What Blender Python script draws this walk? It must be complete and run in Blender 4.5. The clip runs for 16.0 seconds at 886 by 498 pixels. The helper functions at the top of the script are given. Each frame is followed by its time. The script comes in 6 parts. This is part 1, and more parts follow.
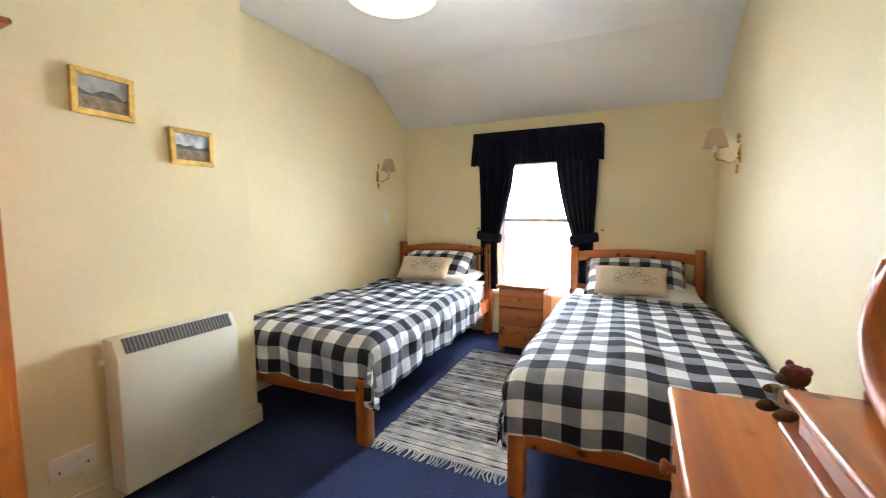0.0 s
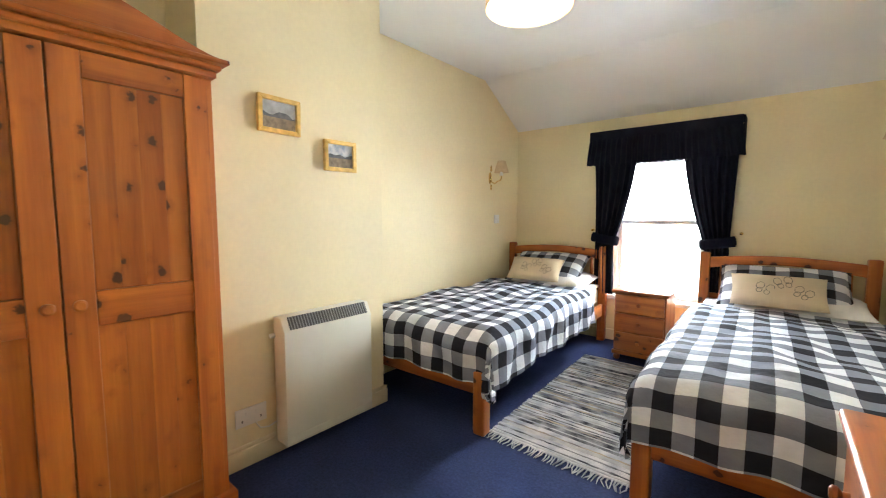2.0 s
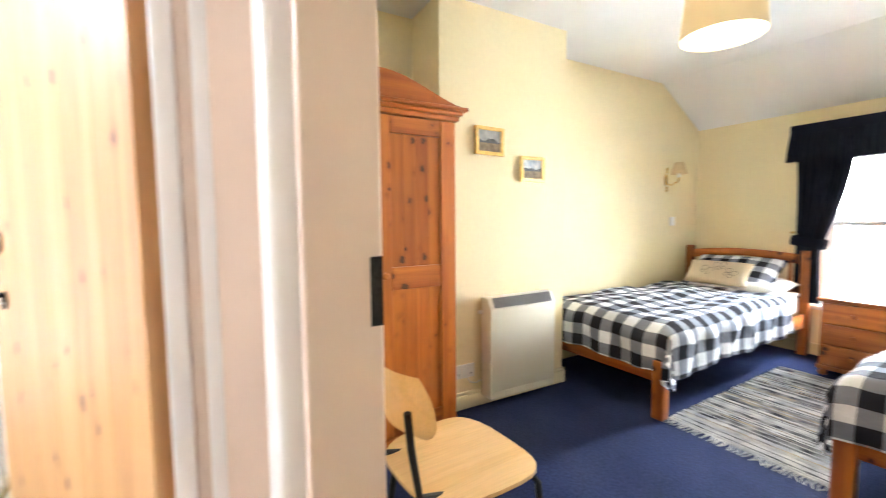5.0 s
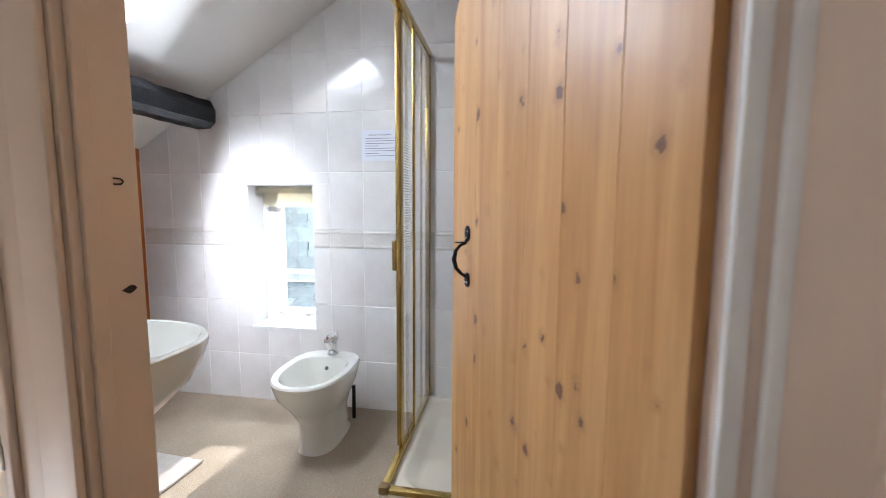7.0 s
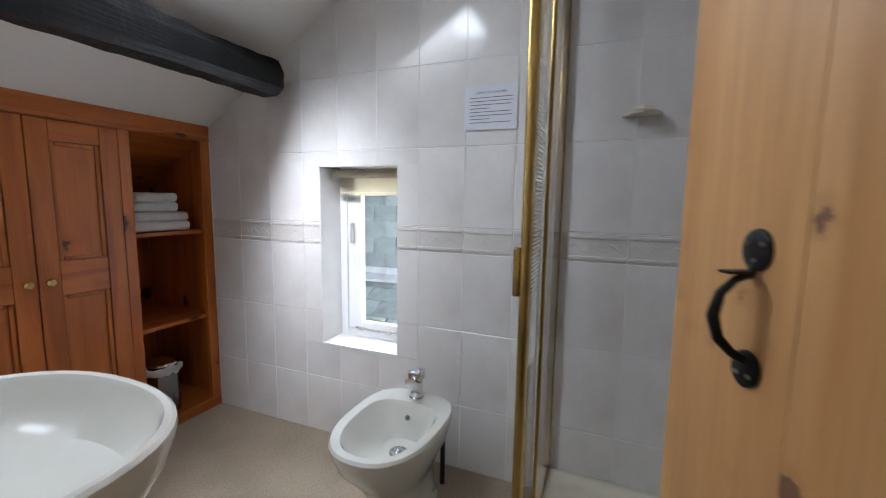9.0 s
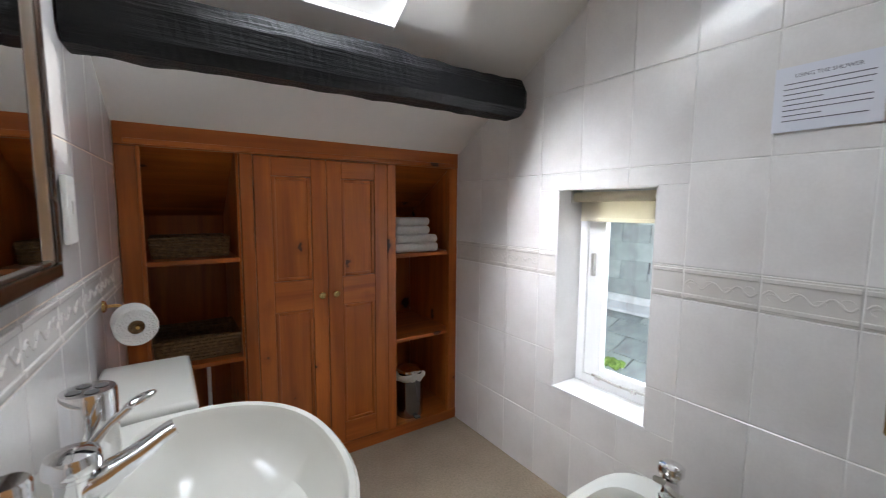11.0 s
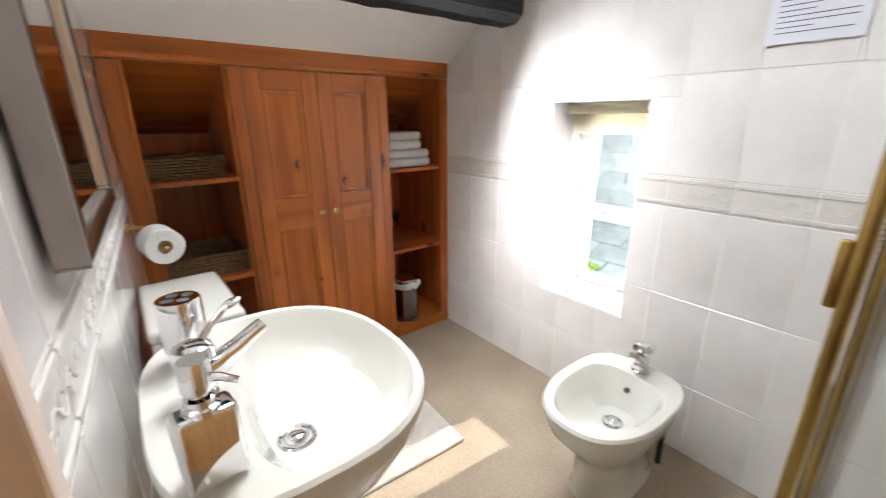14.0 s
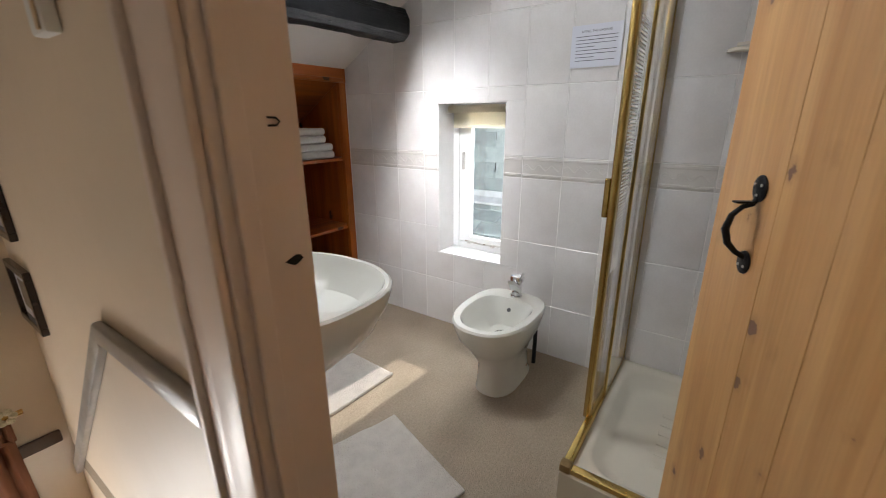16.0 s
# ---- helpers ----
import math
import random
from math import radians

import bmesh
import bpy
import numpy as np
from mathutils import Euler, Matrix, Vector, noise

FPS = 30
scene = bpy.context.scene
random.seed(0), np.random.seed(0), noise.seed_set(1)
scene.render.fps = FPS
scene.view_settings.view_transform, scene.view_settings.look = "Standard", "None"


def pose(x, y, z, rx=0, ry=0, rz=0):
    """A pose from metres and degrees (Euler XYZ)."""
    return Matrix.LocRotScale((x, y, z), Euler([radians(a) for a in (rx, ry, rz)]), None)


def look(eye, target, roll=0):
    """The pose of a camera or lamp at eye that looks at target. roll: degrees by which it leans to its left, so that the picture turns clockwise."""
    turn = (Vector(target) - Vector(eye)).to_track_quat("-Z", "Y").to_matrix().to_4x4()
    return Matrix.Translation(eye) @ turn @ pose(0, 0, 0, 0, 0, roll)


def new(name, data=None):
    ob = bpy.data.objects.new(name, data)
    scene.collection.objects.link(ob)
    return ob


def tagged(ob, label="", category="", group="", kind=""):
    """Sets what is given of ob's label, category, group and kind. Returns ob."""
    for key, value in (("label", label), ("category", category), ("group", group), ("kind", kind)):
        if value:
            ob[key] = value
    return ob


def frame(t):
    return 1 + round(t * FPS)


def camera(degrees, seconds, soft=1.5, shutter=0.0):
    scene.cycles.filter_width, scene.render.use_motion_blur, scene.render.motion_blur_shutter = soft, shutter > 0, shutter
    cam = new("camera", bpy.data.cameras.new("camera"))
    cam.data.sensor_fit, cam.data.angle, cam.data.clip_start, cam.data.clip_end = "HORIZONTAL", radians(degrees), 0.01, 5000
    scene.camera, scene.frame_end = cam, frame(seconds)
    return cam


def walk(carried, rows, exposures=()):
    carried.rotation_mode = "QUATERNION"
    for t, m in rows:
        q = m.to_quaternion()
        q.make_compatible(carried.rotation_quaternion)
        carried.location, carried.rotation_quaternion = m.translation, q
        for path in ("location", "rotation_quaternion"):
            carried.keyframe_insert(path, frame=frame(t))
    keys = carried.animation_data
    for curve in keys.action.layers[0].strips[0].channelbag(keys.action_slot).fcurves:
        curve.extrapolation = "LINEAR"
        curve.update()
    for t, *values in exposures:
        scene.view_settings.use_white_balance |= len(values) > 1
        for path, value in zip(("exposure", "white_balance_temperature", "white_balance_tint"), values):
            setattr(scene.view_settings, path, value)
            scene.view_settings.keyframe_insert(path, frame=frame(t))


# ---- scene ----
cam = camera(94.88, 16.0, soft=1.0, shutter=0.5)
PATH = [
    (0, (1.938, 0.502, 1.177), (1.071, 2.296, 1.003), -0.2),
    (0.5, (1.929, 0.485, 1.185), (0.925, 2.205, 1.008), 0),
    (1, (1.903, 0.447, 1.179), (0.798, 2.105, 1.007), 0),
    (1.5, (1.898, 0.408, 1.186), (0.697, 1.998, 1.011), 0.1),
    (2, (1.895, 0.38, 1.177), (0.618, 1.91, 1.007), 0.1),
    (2.5, (1.904, 0.325, 1.182), (0.566, 1.802, 1.013), 0.2),
    (3, (1.924, 0.245, 1.178), (0.53, 1.669, 1.014), 0.2),
    (3.2, (1.936, 0.208, 1.186), (0.521, 1.612, 1.018), 0.3),
    (5.3, (2.149, -0.121, 1.171), (0.287, 0.594, 1.026), -0.3),
    (5.5, (2.18, -0.143, 1.182), (0.242, 0.327, 1.026), 0.1),
    (5.9, (2.127, -0.223, 1.222), (0.143, -0.083, 1.015), 0.3),
    (6.1, (2.106, -0.25, 1.221), (0.118, -0.236, 1.003), 0.3),
    (6.5, (2.045, -0.309, 1.201), (0.067, -0.516, 0.993), 0.3),
    (7, (1.959, -0.389, 1.203), (-0.002, -0.721, 0.998), 0.3),
    (7.5, (1.829, -0.446, 1.195), (-0.123, -0.826, 0.989), 0.4),
    (8, (1.676, -0.521, 1.164), (-0.259, -0.992, 0.976), 1.2),
    (8.2, (1.603, -0.551, 1.162), (-0.315, -1.080, 0.960), 1.1),
    (10.3, (1.094, -0.772, 1.225), (-0.364, -2.124, 1.014), 0.6),
    (10.5, (1.092, -0.773, 1.233), (-0.237, -2.253, 1.026), 0.4),
    (11, (1.125, -0.79, 1.249), (0.004, -2.435, 1.05), 0.4),
    (11.5, (1.139, -0.817, 1.269), (0.075, -2.498, 1.06), 0.3),
    (12, (1.162, -0.84, 1.275), (0.179, -2.556, 0.978), 0.2),
    (12.5, (1.172, -0.856, 1.278), (0.271, -2.57, 0.776), 0),
    (13, (1.197, -0.838, 1.266), (0.319, -2.531, 0.663), -0.1),
    (13.5, (1.234, -0.805, 1.267), (0.352, -2.494, 0.661), -0.2),
    (14, (1.27, -0.785, 1.267), (0.093, -2.282, 0.655), -0.4),
    (14.5, (1.311, -0.747, 1.25), (-0.051, -2.079, 0.641), -0.3),
    (15, (1.416, -0.672, 1.237), (-0.035, -1.909, 0.634), -0.4),
    (15.2, (1.44, -0.623, 1.243), (-0.024, -1.842, 0.636), -0.5),
    (15.5, (1.542, -0.59, 1.225), (0.024, -1.748, 0.632), -0.2),
    (16, (1.685, -0.564, 1.244), (0.123, -1.656, 0.638), -0.3),
]
walk(cam, [(t, look(e, g, r)) for t, e, g, r in PATH],
     exposures=((0, 1.12, 6200, 10), (3.2, 1.4, 6200, 10), (5.3, 1.8, 6100, 10), (5.6, 1.75, 6000, 10), (6.0, 1.25, 5900, 10), (6.3, 0.95, 5900, 10), (6.6, 0.65, 5900, 10),
                (7.0, 0.2, 5900, 10), (8.2, -0.35, 5900, 10), (10.3, -1.0, 6200, 10), (11.2, -0.45, 6250, 10), (12.2, 0.05, 6400, 10), (13.5, 0.4, 6550, 10),
                (14.5, 0.15, 6550, 10), (15.2, -0.1, 6500, 10), (16, -0.45, 6500, 10)))

# ---------------------------------------------------------------- world and lights
world = bpy.data.worlds.new("sky")
scene.world = world
world.use_nodes = True
wn = world.node_tree
sky = wn.nodes.new("ShaderNodeTexSky")
sky.sky_type, sky.sun_disc = "NISHITA", False
SUN_DIR = Vector((0.74, -0.06, -0.70)).normalized()      # the way the sunlight travels
sky.sun_elevation = math.asin(-SUN_DIR.z)
sky.sun_rotation = math.atan2(-SUN_DIR.x, -SUN_DIR.y)
wn.links.new(sky.outputs[0], wn.nodes["Background"].inputs[0])
wn.nodes["Background"].inputs[1].default_value = 0.15

sun = new("sun", bpy.data.lights.new("sun", "SUN"))
sun.data.energy, sun.data.angle, sun.data.color = 5.0, radians(0.6), (1.0, 0.95, 0.87)
sun.rotation_euler = SUN_DIR.to_track_quat("-Z", "Y").to_euler()


def area(name, m, sx, sy, watts, colour=(1, 1, 1)):
    lamp = new(name, bpy.data.lights.new(name, "AREA"))
    lamp.data.shape, lamp.data.size, lamp.data.size_y = "RECTANGLE", sx, sy
    lamp.data.energy, lamp.data.color = watts, colour
    lamp.matrix_world = m
    return lamp


area("bedroom_window_light", look((1.06, 4.72, 1.50), (1.06, 2.2, 0.2)), 0.9, 1.2, 75, (0.86, 0.94, 1.0))
area("bath_window_light", look((-0.80, -1.74, 1.62), (0.3, -1.74, 0.95)), 0.55, 0.5, 42, (0.86, 0.94, 1.0))
# unseen lamp added low outside, lifting the ceiling like light off the roof
area("bath_window_roof_bounce_fill", look((-1.15, -1.74, 0.17), (0.3, -1.74, 1.35)), 0.60, 0.13, 95, (0.92, 0.96, 1.0))
area("skylight_light", look((0.685, -1.88, 2.24), (0.685, -1.70, 1.40)), 0.52, 0.75, 24, (0.90, 0.95, 1.0))
pool_lamp = area("skylight_wall_pool_fill", look((0.70, -1.86, 2.26), (-0.26, -2.03, 1.20)), 0.30, 0.40, 7.5, (0.97, 0.98, 1.0))
pool_lamp.data.spread = radians(50)          # added lamp, narrowed to throw a soft bright pool beside the bathroom window

pend = new("pendant_bulb_light", bpy.data.lights.new("pendant_bulb_light", "POINT"))
pend.data.energy, pend.data.color, pend.data.shadow_soft_size = 1.2, (1.0, 0.86, 0.66), 0.10
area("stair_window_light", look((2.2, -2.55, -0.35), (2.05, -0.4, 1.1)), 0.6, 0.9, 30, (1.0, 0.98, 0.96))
pend.location = (1.20, 1.66, 1.78)

# ---------------------------------------------------------------- helpers


def mat(name, colour, rough=0.6, metal=0.0, noise_scale=0.0, amount=0.12, fine=0.0, bump=0.0, bump_scale=60.0,
        spec=0.5, coat=0.0, random_piece=0.0, colour2=None):
    """A principled material with broad and fine colour variation and fine relief."""
    m = bpy.data.materials.new(name)
    m.use_nodes = True
    nt = m.node_tree
    b = nt.nodes["Principled BSDF"]
    b.inputs["Base Color"].default_value = (*colour, 1)
    b.inputs["Roughness"].default_value = rough
    b.inputs["Metallic"].default_value = metal
    b.inputs["Specular IOR Level"].default_value = spec
    b.inputs["Coat Weight"].default_value = coat
    b.inputs["Coat Roughness"].default_value = 0.12
    tc = nt.nodes.new("ShaderNodeTexCoord")
    if noise_scale:
        n1 = nt.nodes.new("ShaderNodeTexNoise")
        n1.inputs["Scale"].default_value = noise_scale
        n1.inputs["Detail"].default_value = 6
        nt.links.new(tc.outputs["Object"], n1.inputs["Vector"])
        mix = nt.nodes.new("ShaderNodeMix")
        mix.data_type = "RGBA"
        c2 = colour2 if colour2 else tuple(c * (1 - amount) for c in colour)
        mix.inputs["A"].default_value = (*colour, 1)
        mix.inputs["B"].default_value = (*c2, 1)
        ramp = nt.nodes.new("ShaderNodeMapRange")
        ramp.inputs[1].default_value, ramp.inputs[2].default_value = 0.35, 0.68
        nt.links.new(n1.outputs[0], ramp.inputs[0])
        nt.links.new(ramp.outputs[0], mix.inputs["Factor"])
        out = mix.outputs["Result"]
        if fine:
            n2 = nt.nodes.new("ShaderNodeTexNoise")
            n2.inputs["Scale"].default_value = noise_scale * 25
            n2.inputs["Detail"].default_value = 3
            nt.links.new(tc.outputs["Object"], n2.inputs["Vector"])
            hsv = nt.nodes.new("ShaderNodeHueSaturation")
            mr = nt.nodes.new("ShaderNodeMapRange")
            mr.inputs[1].default_value, mr.inputs[2].default_value = 0.3, 0.7
            mr.inputs[3].default_value, mr.inputs[4].default_value = 1 - fine, 1 + fine
            nt.links.new(n2.outputs[0], mr.inputs[0])
            nt.links.new(mr.outputs[0], hsv.inputs["Value"])
            nt.links.new(out, hsv.inputs["Color"])
            out = hsv.outputs[0]
        if random_piece:
            oi = nt.nodes.new("ShaderNodeObjectInfo")
            h2 = nt.nodes.new("ShaderNodeHueSaturation")
            m2 = nt.nodes.new("ShaderNodeMapRange")
            m2.inputs[3].default_value, m2.inputs[4].default_value = 1 - random_piece, 1 + random_piece
            nt.links.new(oi.outputs["Random"], m2.inputs[0])
            nt.links.new(m2.outputs[0], h2.inputs["Value"])
            nt.links.new(out, h2.inputs["Color"])
            out = h2.outputs[0]
        nt.links.new(out, b.inputs["Base Color"])
        rr = nt.nodes.new("ShaderNodeMapRange")
        rr.inputs[3].default_value, rr.inputs[4].default_value = max(rough - 0.05, 0.02), min(rough + 0.06, 1)
        nt.links.new(n1.outputs[0], rr.inputs[0])
        nt.links.new(rr.outputs[0], b.inputs["Roughness"])
    if bump:
        n3 = nt.nodes.new("ShaderNodeTexNoise")
        n3.inputs["Scale"].default_value = bump_scale
        n3.inputs["Detail"].default_value = 5
        nt.links.new(tc.outputs["Object"], n3.inputs["Vector"])
        bp = nt.nodes.new("ShaderNodeBump")
        bp.inputs["Strength"].default_value = bump
        bp.inputs["Distance"].default_value = 0.01
        nt.links.new(n3.outputs[0], bp.inputs["Height"])
        nt.links.new(bp.outputs[0], b.inputs["Normal"])
    return m


def wood(name, light, dark, knot, axis="Z", rough=0.38, coat=0.12, knots=8.0, grain=16.0, thresh=0.16, rand=0.10, relief=0.12):
    """Pine: long grain along one axis, with dark knots stretched along it."""
    m = bpy.data.materials.new(name)
    m.use_nodes = True
    nt = m.node_tree
    b = nt.nodes["Principled BSDF"]
    tc = nt.nodes.new("ShaderNodeTexCoord")
    oi = nt.nodes.new("ShaderNodeObjectInfo")
    add = nt.nodes.new("ShaderNodeVectorMath")
    add.operation = "ADD"
    sc = nt.nodes.new("ShaderNodeVectorMath")
    sc.operation = "SCALE"
    sc.inputs["Scale"].default_value = 7.0
    comb = nt.nodes.new("ShaderNodeCombineXYZ")
    for i in range(3):
        nt.links.new(oi.outputs["Random"], comb.inputs[i])
    nt.links.new(comb.outputs[0], sc.inputs[0])
    nt.links.new(tc.outputs["Object"], add.inputs[0])
    nt.links.new(sc.outputs[0], add.inputs[1])

    def mapped(along, across):
        mp = nt.nodes.new("ShaderNodeMapping")
        s = [across] * 3
        s["XYZ".index(axis)] = along
        mp.inputs["Scale"].default_value = s
        nt.links.new(add.outputs[0], mp.inputs["Vector"])
        return mp
    g = nt.nodes.new("ShaderNodeTexNoise")
    g.inputs["Scale"].default_value, g.inputs["Detail"].default_value = 1.0, 7
    g.inputs["Distortion"].default_value = 0.6
    nt.links.new(mapped(grain * 0.06, grain).outputs[0], g.inputs["Vector"])
    f = nt.nodes.new("ShaderNodeTexNoise")
    f.inputs["Scale"].default_value, f.inputs["Detail"].default_value = 1.0, 4
    nt.links.new(mapped(grain * 0.5, grain * 9).outputs[0], f.inputs["Vector"])
    mix = nt.nodes.new("ShaderNodeMix")
    mix.data_type = "RGBA"
    mix.inputs["A"].default_value, mix.inputs["B"].default_value = (*light, 1), (*dark, 1)
    mr = nt.nodes.new("ShaderNodeMapRange")
    mr.inputs[1].default_value, mr.inputs[2].default_value = 0.36, 0.66
    nt.links.new(g.outputs[0], mr.inputs[0])
    nt.links.new(mr.outputs[0], mix.inputs["Factor"])
    v = nt.nodes.new("ShaderNodeTexVoronoi")
    v.inputs["Scale"].default_value = 1.0
    warp = nt.nodes.new("ShaderNodeTexNoise")     # uneven outlines
    warp.inputs["Scale"].default_value, warp.inputs["Detail"].default_value = knots * 5.0, 3
    nt.links.new(add.outputs[0], warp.inputs["Vector"])
    push = nt.nodes.new("ShaderNodeVectorMath")
    push.operation = "MULTIPLY_ADD"
    push.inputs[1].default_value = (0.26, 0.26, 0.26)
    nt.links.new(warp.outputs["Color"], push.inputs[0])
    nt.links.new(mapped(knots * 0.8, knots).outputs[0], push.inputs[2])
    nt.links.new(push.outputs[0], v.inputs["Vector"])
    km = nt.nodes.new("ShaderNodeMapRange")
    km.interpolation_type = "SMOOTHSTEP"
    km.inputs[1].default_value, km.inputs[2].default_value = thresh * 0.78, thresh
    km.inputs[3].default_value, km.inputs[4].default_value = 1.0, 0.0
    sx = nt.nodes.new("ShaderNodeSeparateColor")
    nt.links.new(v.outputs["Color"], sx.inputs[0])
    vary = nt.nodes.new("ShaderNodeMath")        # every knot has a size of its own
    vary.operation = "MULTIPLY_ADD"
    vary.inputs[1].default_value = thresh * 0.85
    nt.links.new(sx.outputs[0], vary.inputs[0])
    nt.links.new(v.outputs["Distance"], vary.inputs[2])
    nt.links.new(vary.outputs[0], km.inputs[0])
    halo = nt.nodes.new("ShaderNodeMapRange")
    halo.interpolation_type = "SMOOTHSTEP"
    halo.inputs[1].default_value, halo.inputs[2].default_value = thresh * 0.8, thresh * 1.9
    halo.inputs[3].default_value, halo.inputs[4].default_value = 0.45, 0.0
    nt.links.new(vary.outputs[0], halo.inputs[0])
    hx = nt.nodes.new("ShaderNodeMix")
    hx.data_type = "RGBA"
    hx.inputs["B"].default_value = (*(c * 0.75 for c in dark), 1)
    nt.links.new(mix.outputs["Result"], hx.inputs["A"])
    nt.links.new(halo.outputs[0], hx.inputs["Factor"])
    kx = nt.nodes.new("ShaderNodeMix")
    kx.data_type = "RGBA"
    kx.inputs["B"].default_value = (*knot, 1)
    nt.links.new(hx.outputs["Result"], kx.inputs["A"])
    nt.links.new(km.outputs[0], kx.inputs["Factor"])
    hsv = nt.nodes.new("ShaderNodeHueSaturation")
    vm = nt.nodes.new("ShaderNodeMath")
    vm.operation = "MULTIPLY_ADD"
    vm.inputs[1].default_value, vm.inputs[2].default_value = 0.30, 0.85
    nt.links.new(f.outputs[0], vm.inputs[0])
    nt.links.new(vm.outputs[0], hsv.inputs["Value"])
    nt.links.new(kx.outputs["Result"], hsv.inputs["Color"])
    h2 = nt.nodes.new("ShaderNodeHueSaturation")
    m2 = nt.nodes.new("ShaderNodeMapRange")
    m2.inputs[3].default_value, m2.inputs[4].default_value = 1 - rand, 1 + rand
    nt.links.new(oi.outputs["Random"], m2.inputs[0])
    nt.links.new(m2.outputs[0], h2.inputs["Value"])
    nt.links.new(hsv.outputs[0], h2.inputs["Color"])
    nt.links.new(h2.outputs[0], b.inputs["Base Color"])
    b.inputs["Roughness"].default_value = rough
    b.inputs["Coat Weight"].default_value = coat
    b.inputs["Coat Roughness"].default_value = 0.2
    bp = nt.nodes.new("ShaderNodeBump")
    bp.inputs["Strength"].default_value = relief
    bp.inputs["Distance"].default_value = 0.004
    nt.links.new(f.outputs[0], bp.inputs["Height"])
    nt.links.new(bp.outputs[0], b.inputs["Normal"])
    return m


def glass(name, tint=(1, 1, 1), rough=0.0):
    m = bpy.data.materials.new(name)
    m.use_nodes = True
    b = m.node_tree.nodes["Principled BSDF"]
    b.inputs["Base Color"].default_value = (*tint, 1)
    b.inputs["Roughness"].default_value = rough
    b.inputs["Transmission Weight"].default_value = 1.0
    b.inputs["IOR"].default_value = 1.45
    return m


def glow(name, colour, strength):
    m = bpy.data.materials.new(name)
    m.use_nodes = True
    b = m.node_tree.nodes["Principled BSDF"]
    b.inputs["Base Color"].default_value = (*colour, 1)
    b.inputs["Emission Color"].default_value = (*colour, 1)
    b.inputs["Emission Strength"].default_value = strength
    return m


def finish(name, bm, material, smooth=False):
    me = bpy.data.meshes.new(name)
    bm.normal_update()
    bm.to_mesh(me)
    bm.free()
    me.materials.append(material)
    if smooth:
        me.shade_smooth()
        me.set_sharp_from_angle(angle=radians(38))
    return me


def part(name, bm, material, parent, label="", smooth=False):
    ob = new(name, finish(name, bm, material, smooth))
    ob.parent = parent
    if label:
        tagged(ob, label)
    return ob


def thing(name, label, category, m=None, group="", kind=""):
    ob = new(name)
    ob.empty_display_size = 0.05
    if m is not None:
        ob.matrix_basis = m
    return tagged(ob, label, category, group, kind)


def solid(name, bm, material, label, category, m=None, group="", kind="", smooth=False):
    ob = new(name, finish(name, bm, material, smooth))
    if m is not None:
        ob.matrix_basis = m
    return tagged(ob, label, category, group, kind)


def add_box(bm, x0, x1, y0, y1, z0, z1, bevel=0.0, seg=2, m=None):
    t = bmesh.new()
    bmesh.ops.create_cube(t, size=1)
    for v in t.verts:
        v.co = ((v.co.x + 0.5) * (x1 - x0) + x0, (v.co.y + 0.5) * (y1 - y0) + y0, (v.co.z + 0.5) * (z1 - z0) + z0)
    if bevel:
        bmesh.ops.bevel(t, geom=t.edges[:], offset=bevel, segments=seg, affect="EDGES", profile=0.5)
    return merge(bm, t, m)


def merge(bm, t, m=None):
    if m is not None:
        t.transform(m)
    me = bpy.data.meshes.new("tmp")
    t.to_mesh(me)
    t.free()
    bm.from_mesh(me)
    bpy.data.meshes.remove(me)
    return bm


def box(x0, x1, y0, y1, z0, z1, bevel=0.0, seg=2, m=None):
    return add_box(bmesh.new(), x0, x1, y0, y1, z0, z1, bevel, seg, m)


def lathe(profile, seg=24, sx=1.0, sy=1.0, bm=None, m=None):
    """Turns (radius, height) pairs round the z axis."""
    t = bmesh.new()
    rings = []
    for r, z in profile:
        if r < 1e-5:
            rings.append([t.verts.new((0, 0, z))])
        else:
            rings.append([t.verts.new((r * sx * math.cos(2 * math.pi * i / seg), r * sy * math.sin(2 * math.pi * i / seg), z))
                          for i in range(seg)])
    for a, b in zip(rings, rings[1:]):
        for i in range(seg):
            j = (i + 1) % seg
            if len(a) == 1 and len(b) > 1:
                t.faces.new((a[0], b[i], b[j]))
            elif len(b) == 1 and len(a) > 1:
                t.faces.new((a[i], a[j], b[0]))
            elif len(a) > 1:
                t.faces.new((a[i], a[j], b[j], b[i]))
    bmesh.ops.recalc_face_normals(t, faces=t.faces)
    return merge(bm if bm else bmesh.new(), t, m)


def tube(points, r, seg=8, bm=None, closed=False):
    """A round bar along a line of points; r may be a list of radii."""
    t = bmesh.new()
    pts = [Vector(p) for p in points]
    n = len(pts)
    rr = r if isinstance(r, (list, tuple)) else [r] * n
    rings = []
    side = None
    for i, p in enumerate(pts):
        a = pts[(i - 1) % n] if (i or closed) else p
        b = pts[(i + 1) % n] if (i < n - 1 or closed) else p
        d = (b - a).normalized()
        if side is None:
            side = d.orthogonal().normalized()
        side = (side - d * side.dot(d)).normalized()
        up = d.cross(side)
        rings.append([t.verts.new(p + rr[i] * (math.cos(2 * math.pi * k / seg) * side + math.sin(2 * math.pi * k / seg) * up))
                      for k in range(seg)])
    for i in range(n if closed else n - 1):
        a, b = rings[i], rings[(i + 1) % n]
        for k in range(seg):
            t.faces.new((a[k], a[(k + 1) % seg], b[(k + 1) % seg], b[k]))
    if not closed:
        t.faces.new(rings[0][::-1])
        t.faces.new(rings[-1])
    bmesh.ops.recalc_face_normals(t, faces=t.faces)
    return merge(bm if bm else bmesh.new(), t)


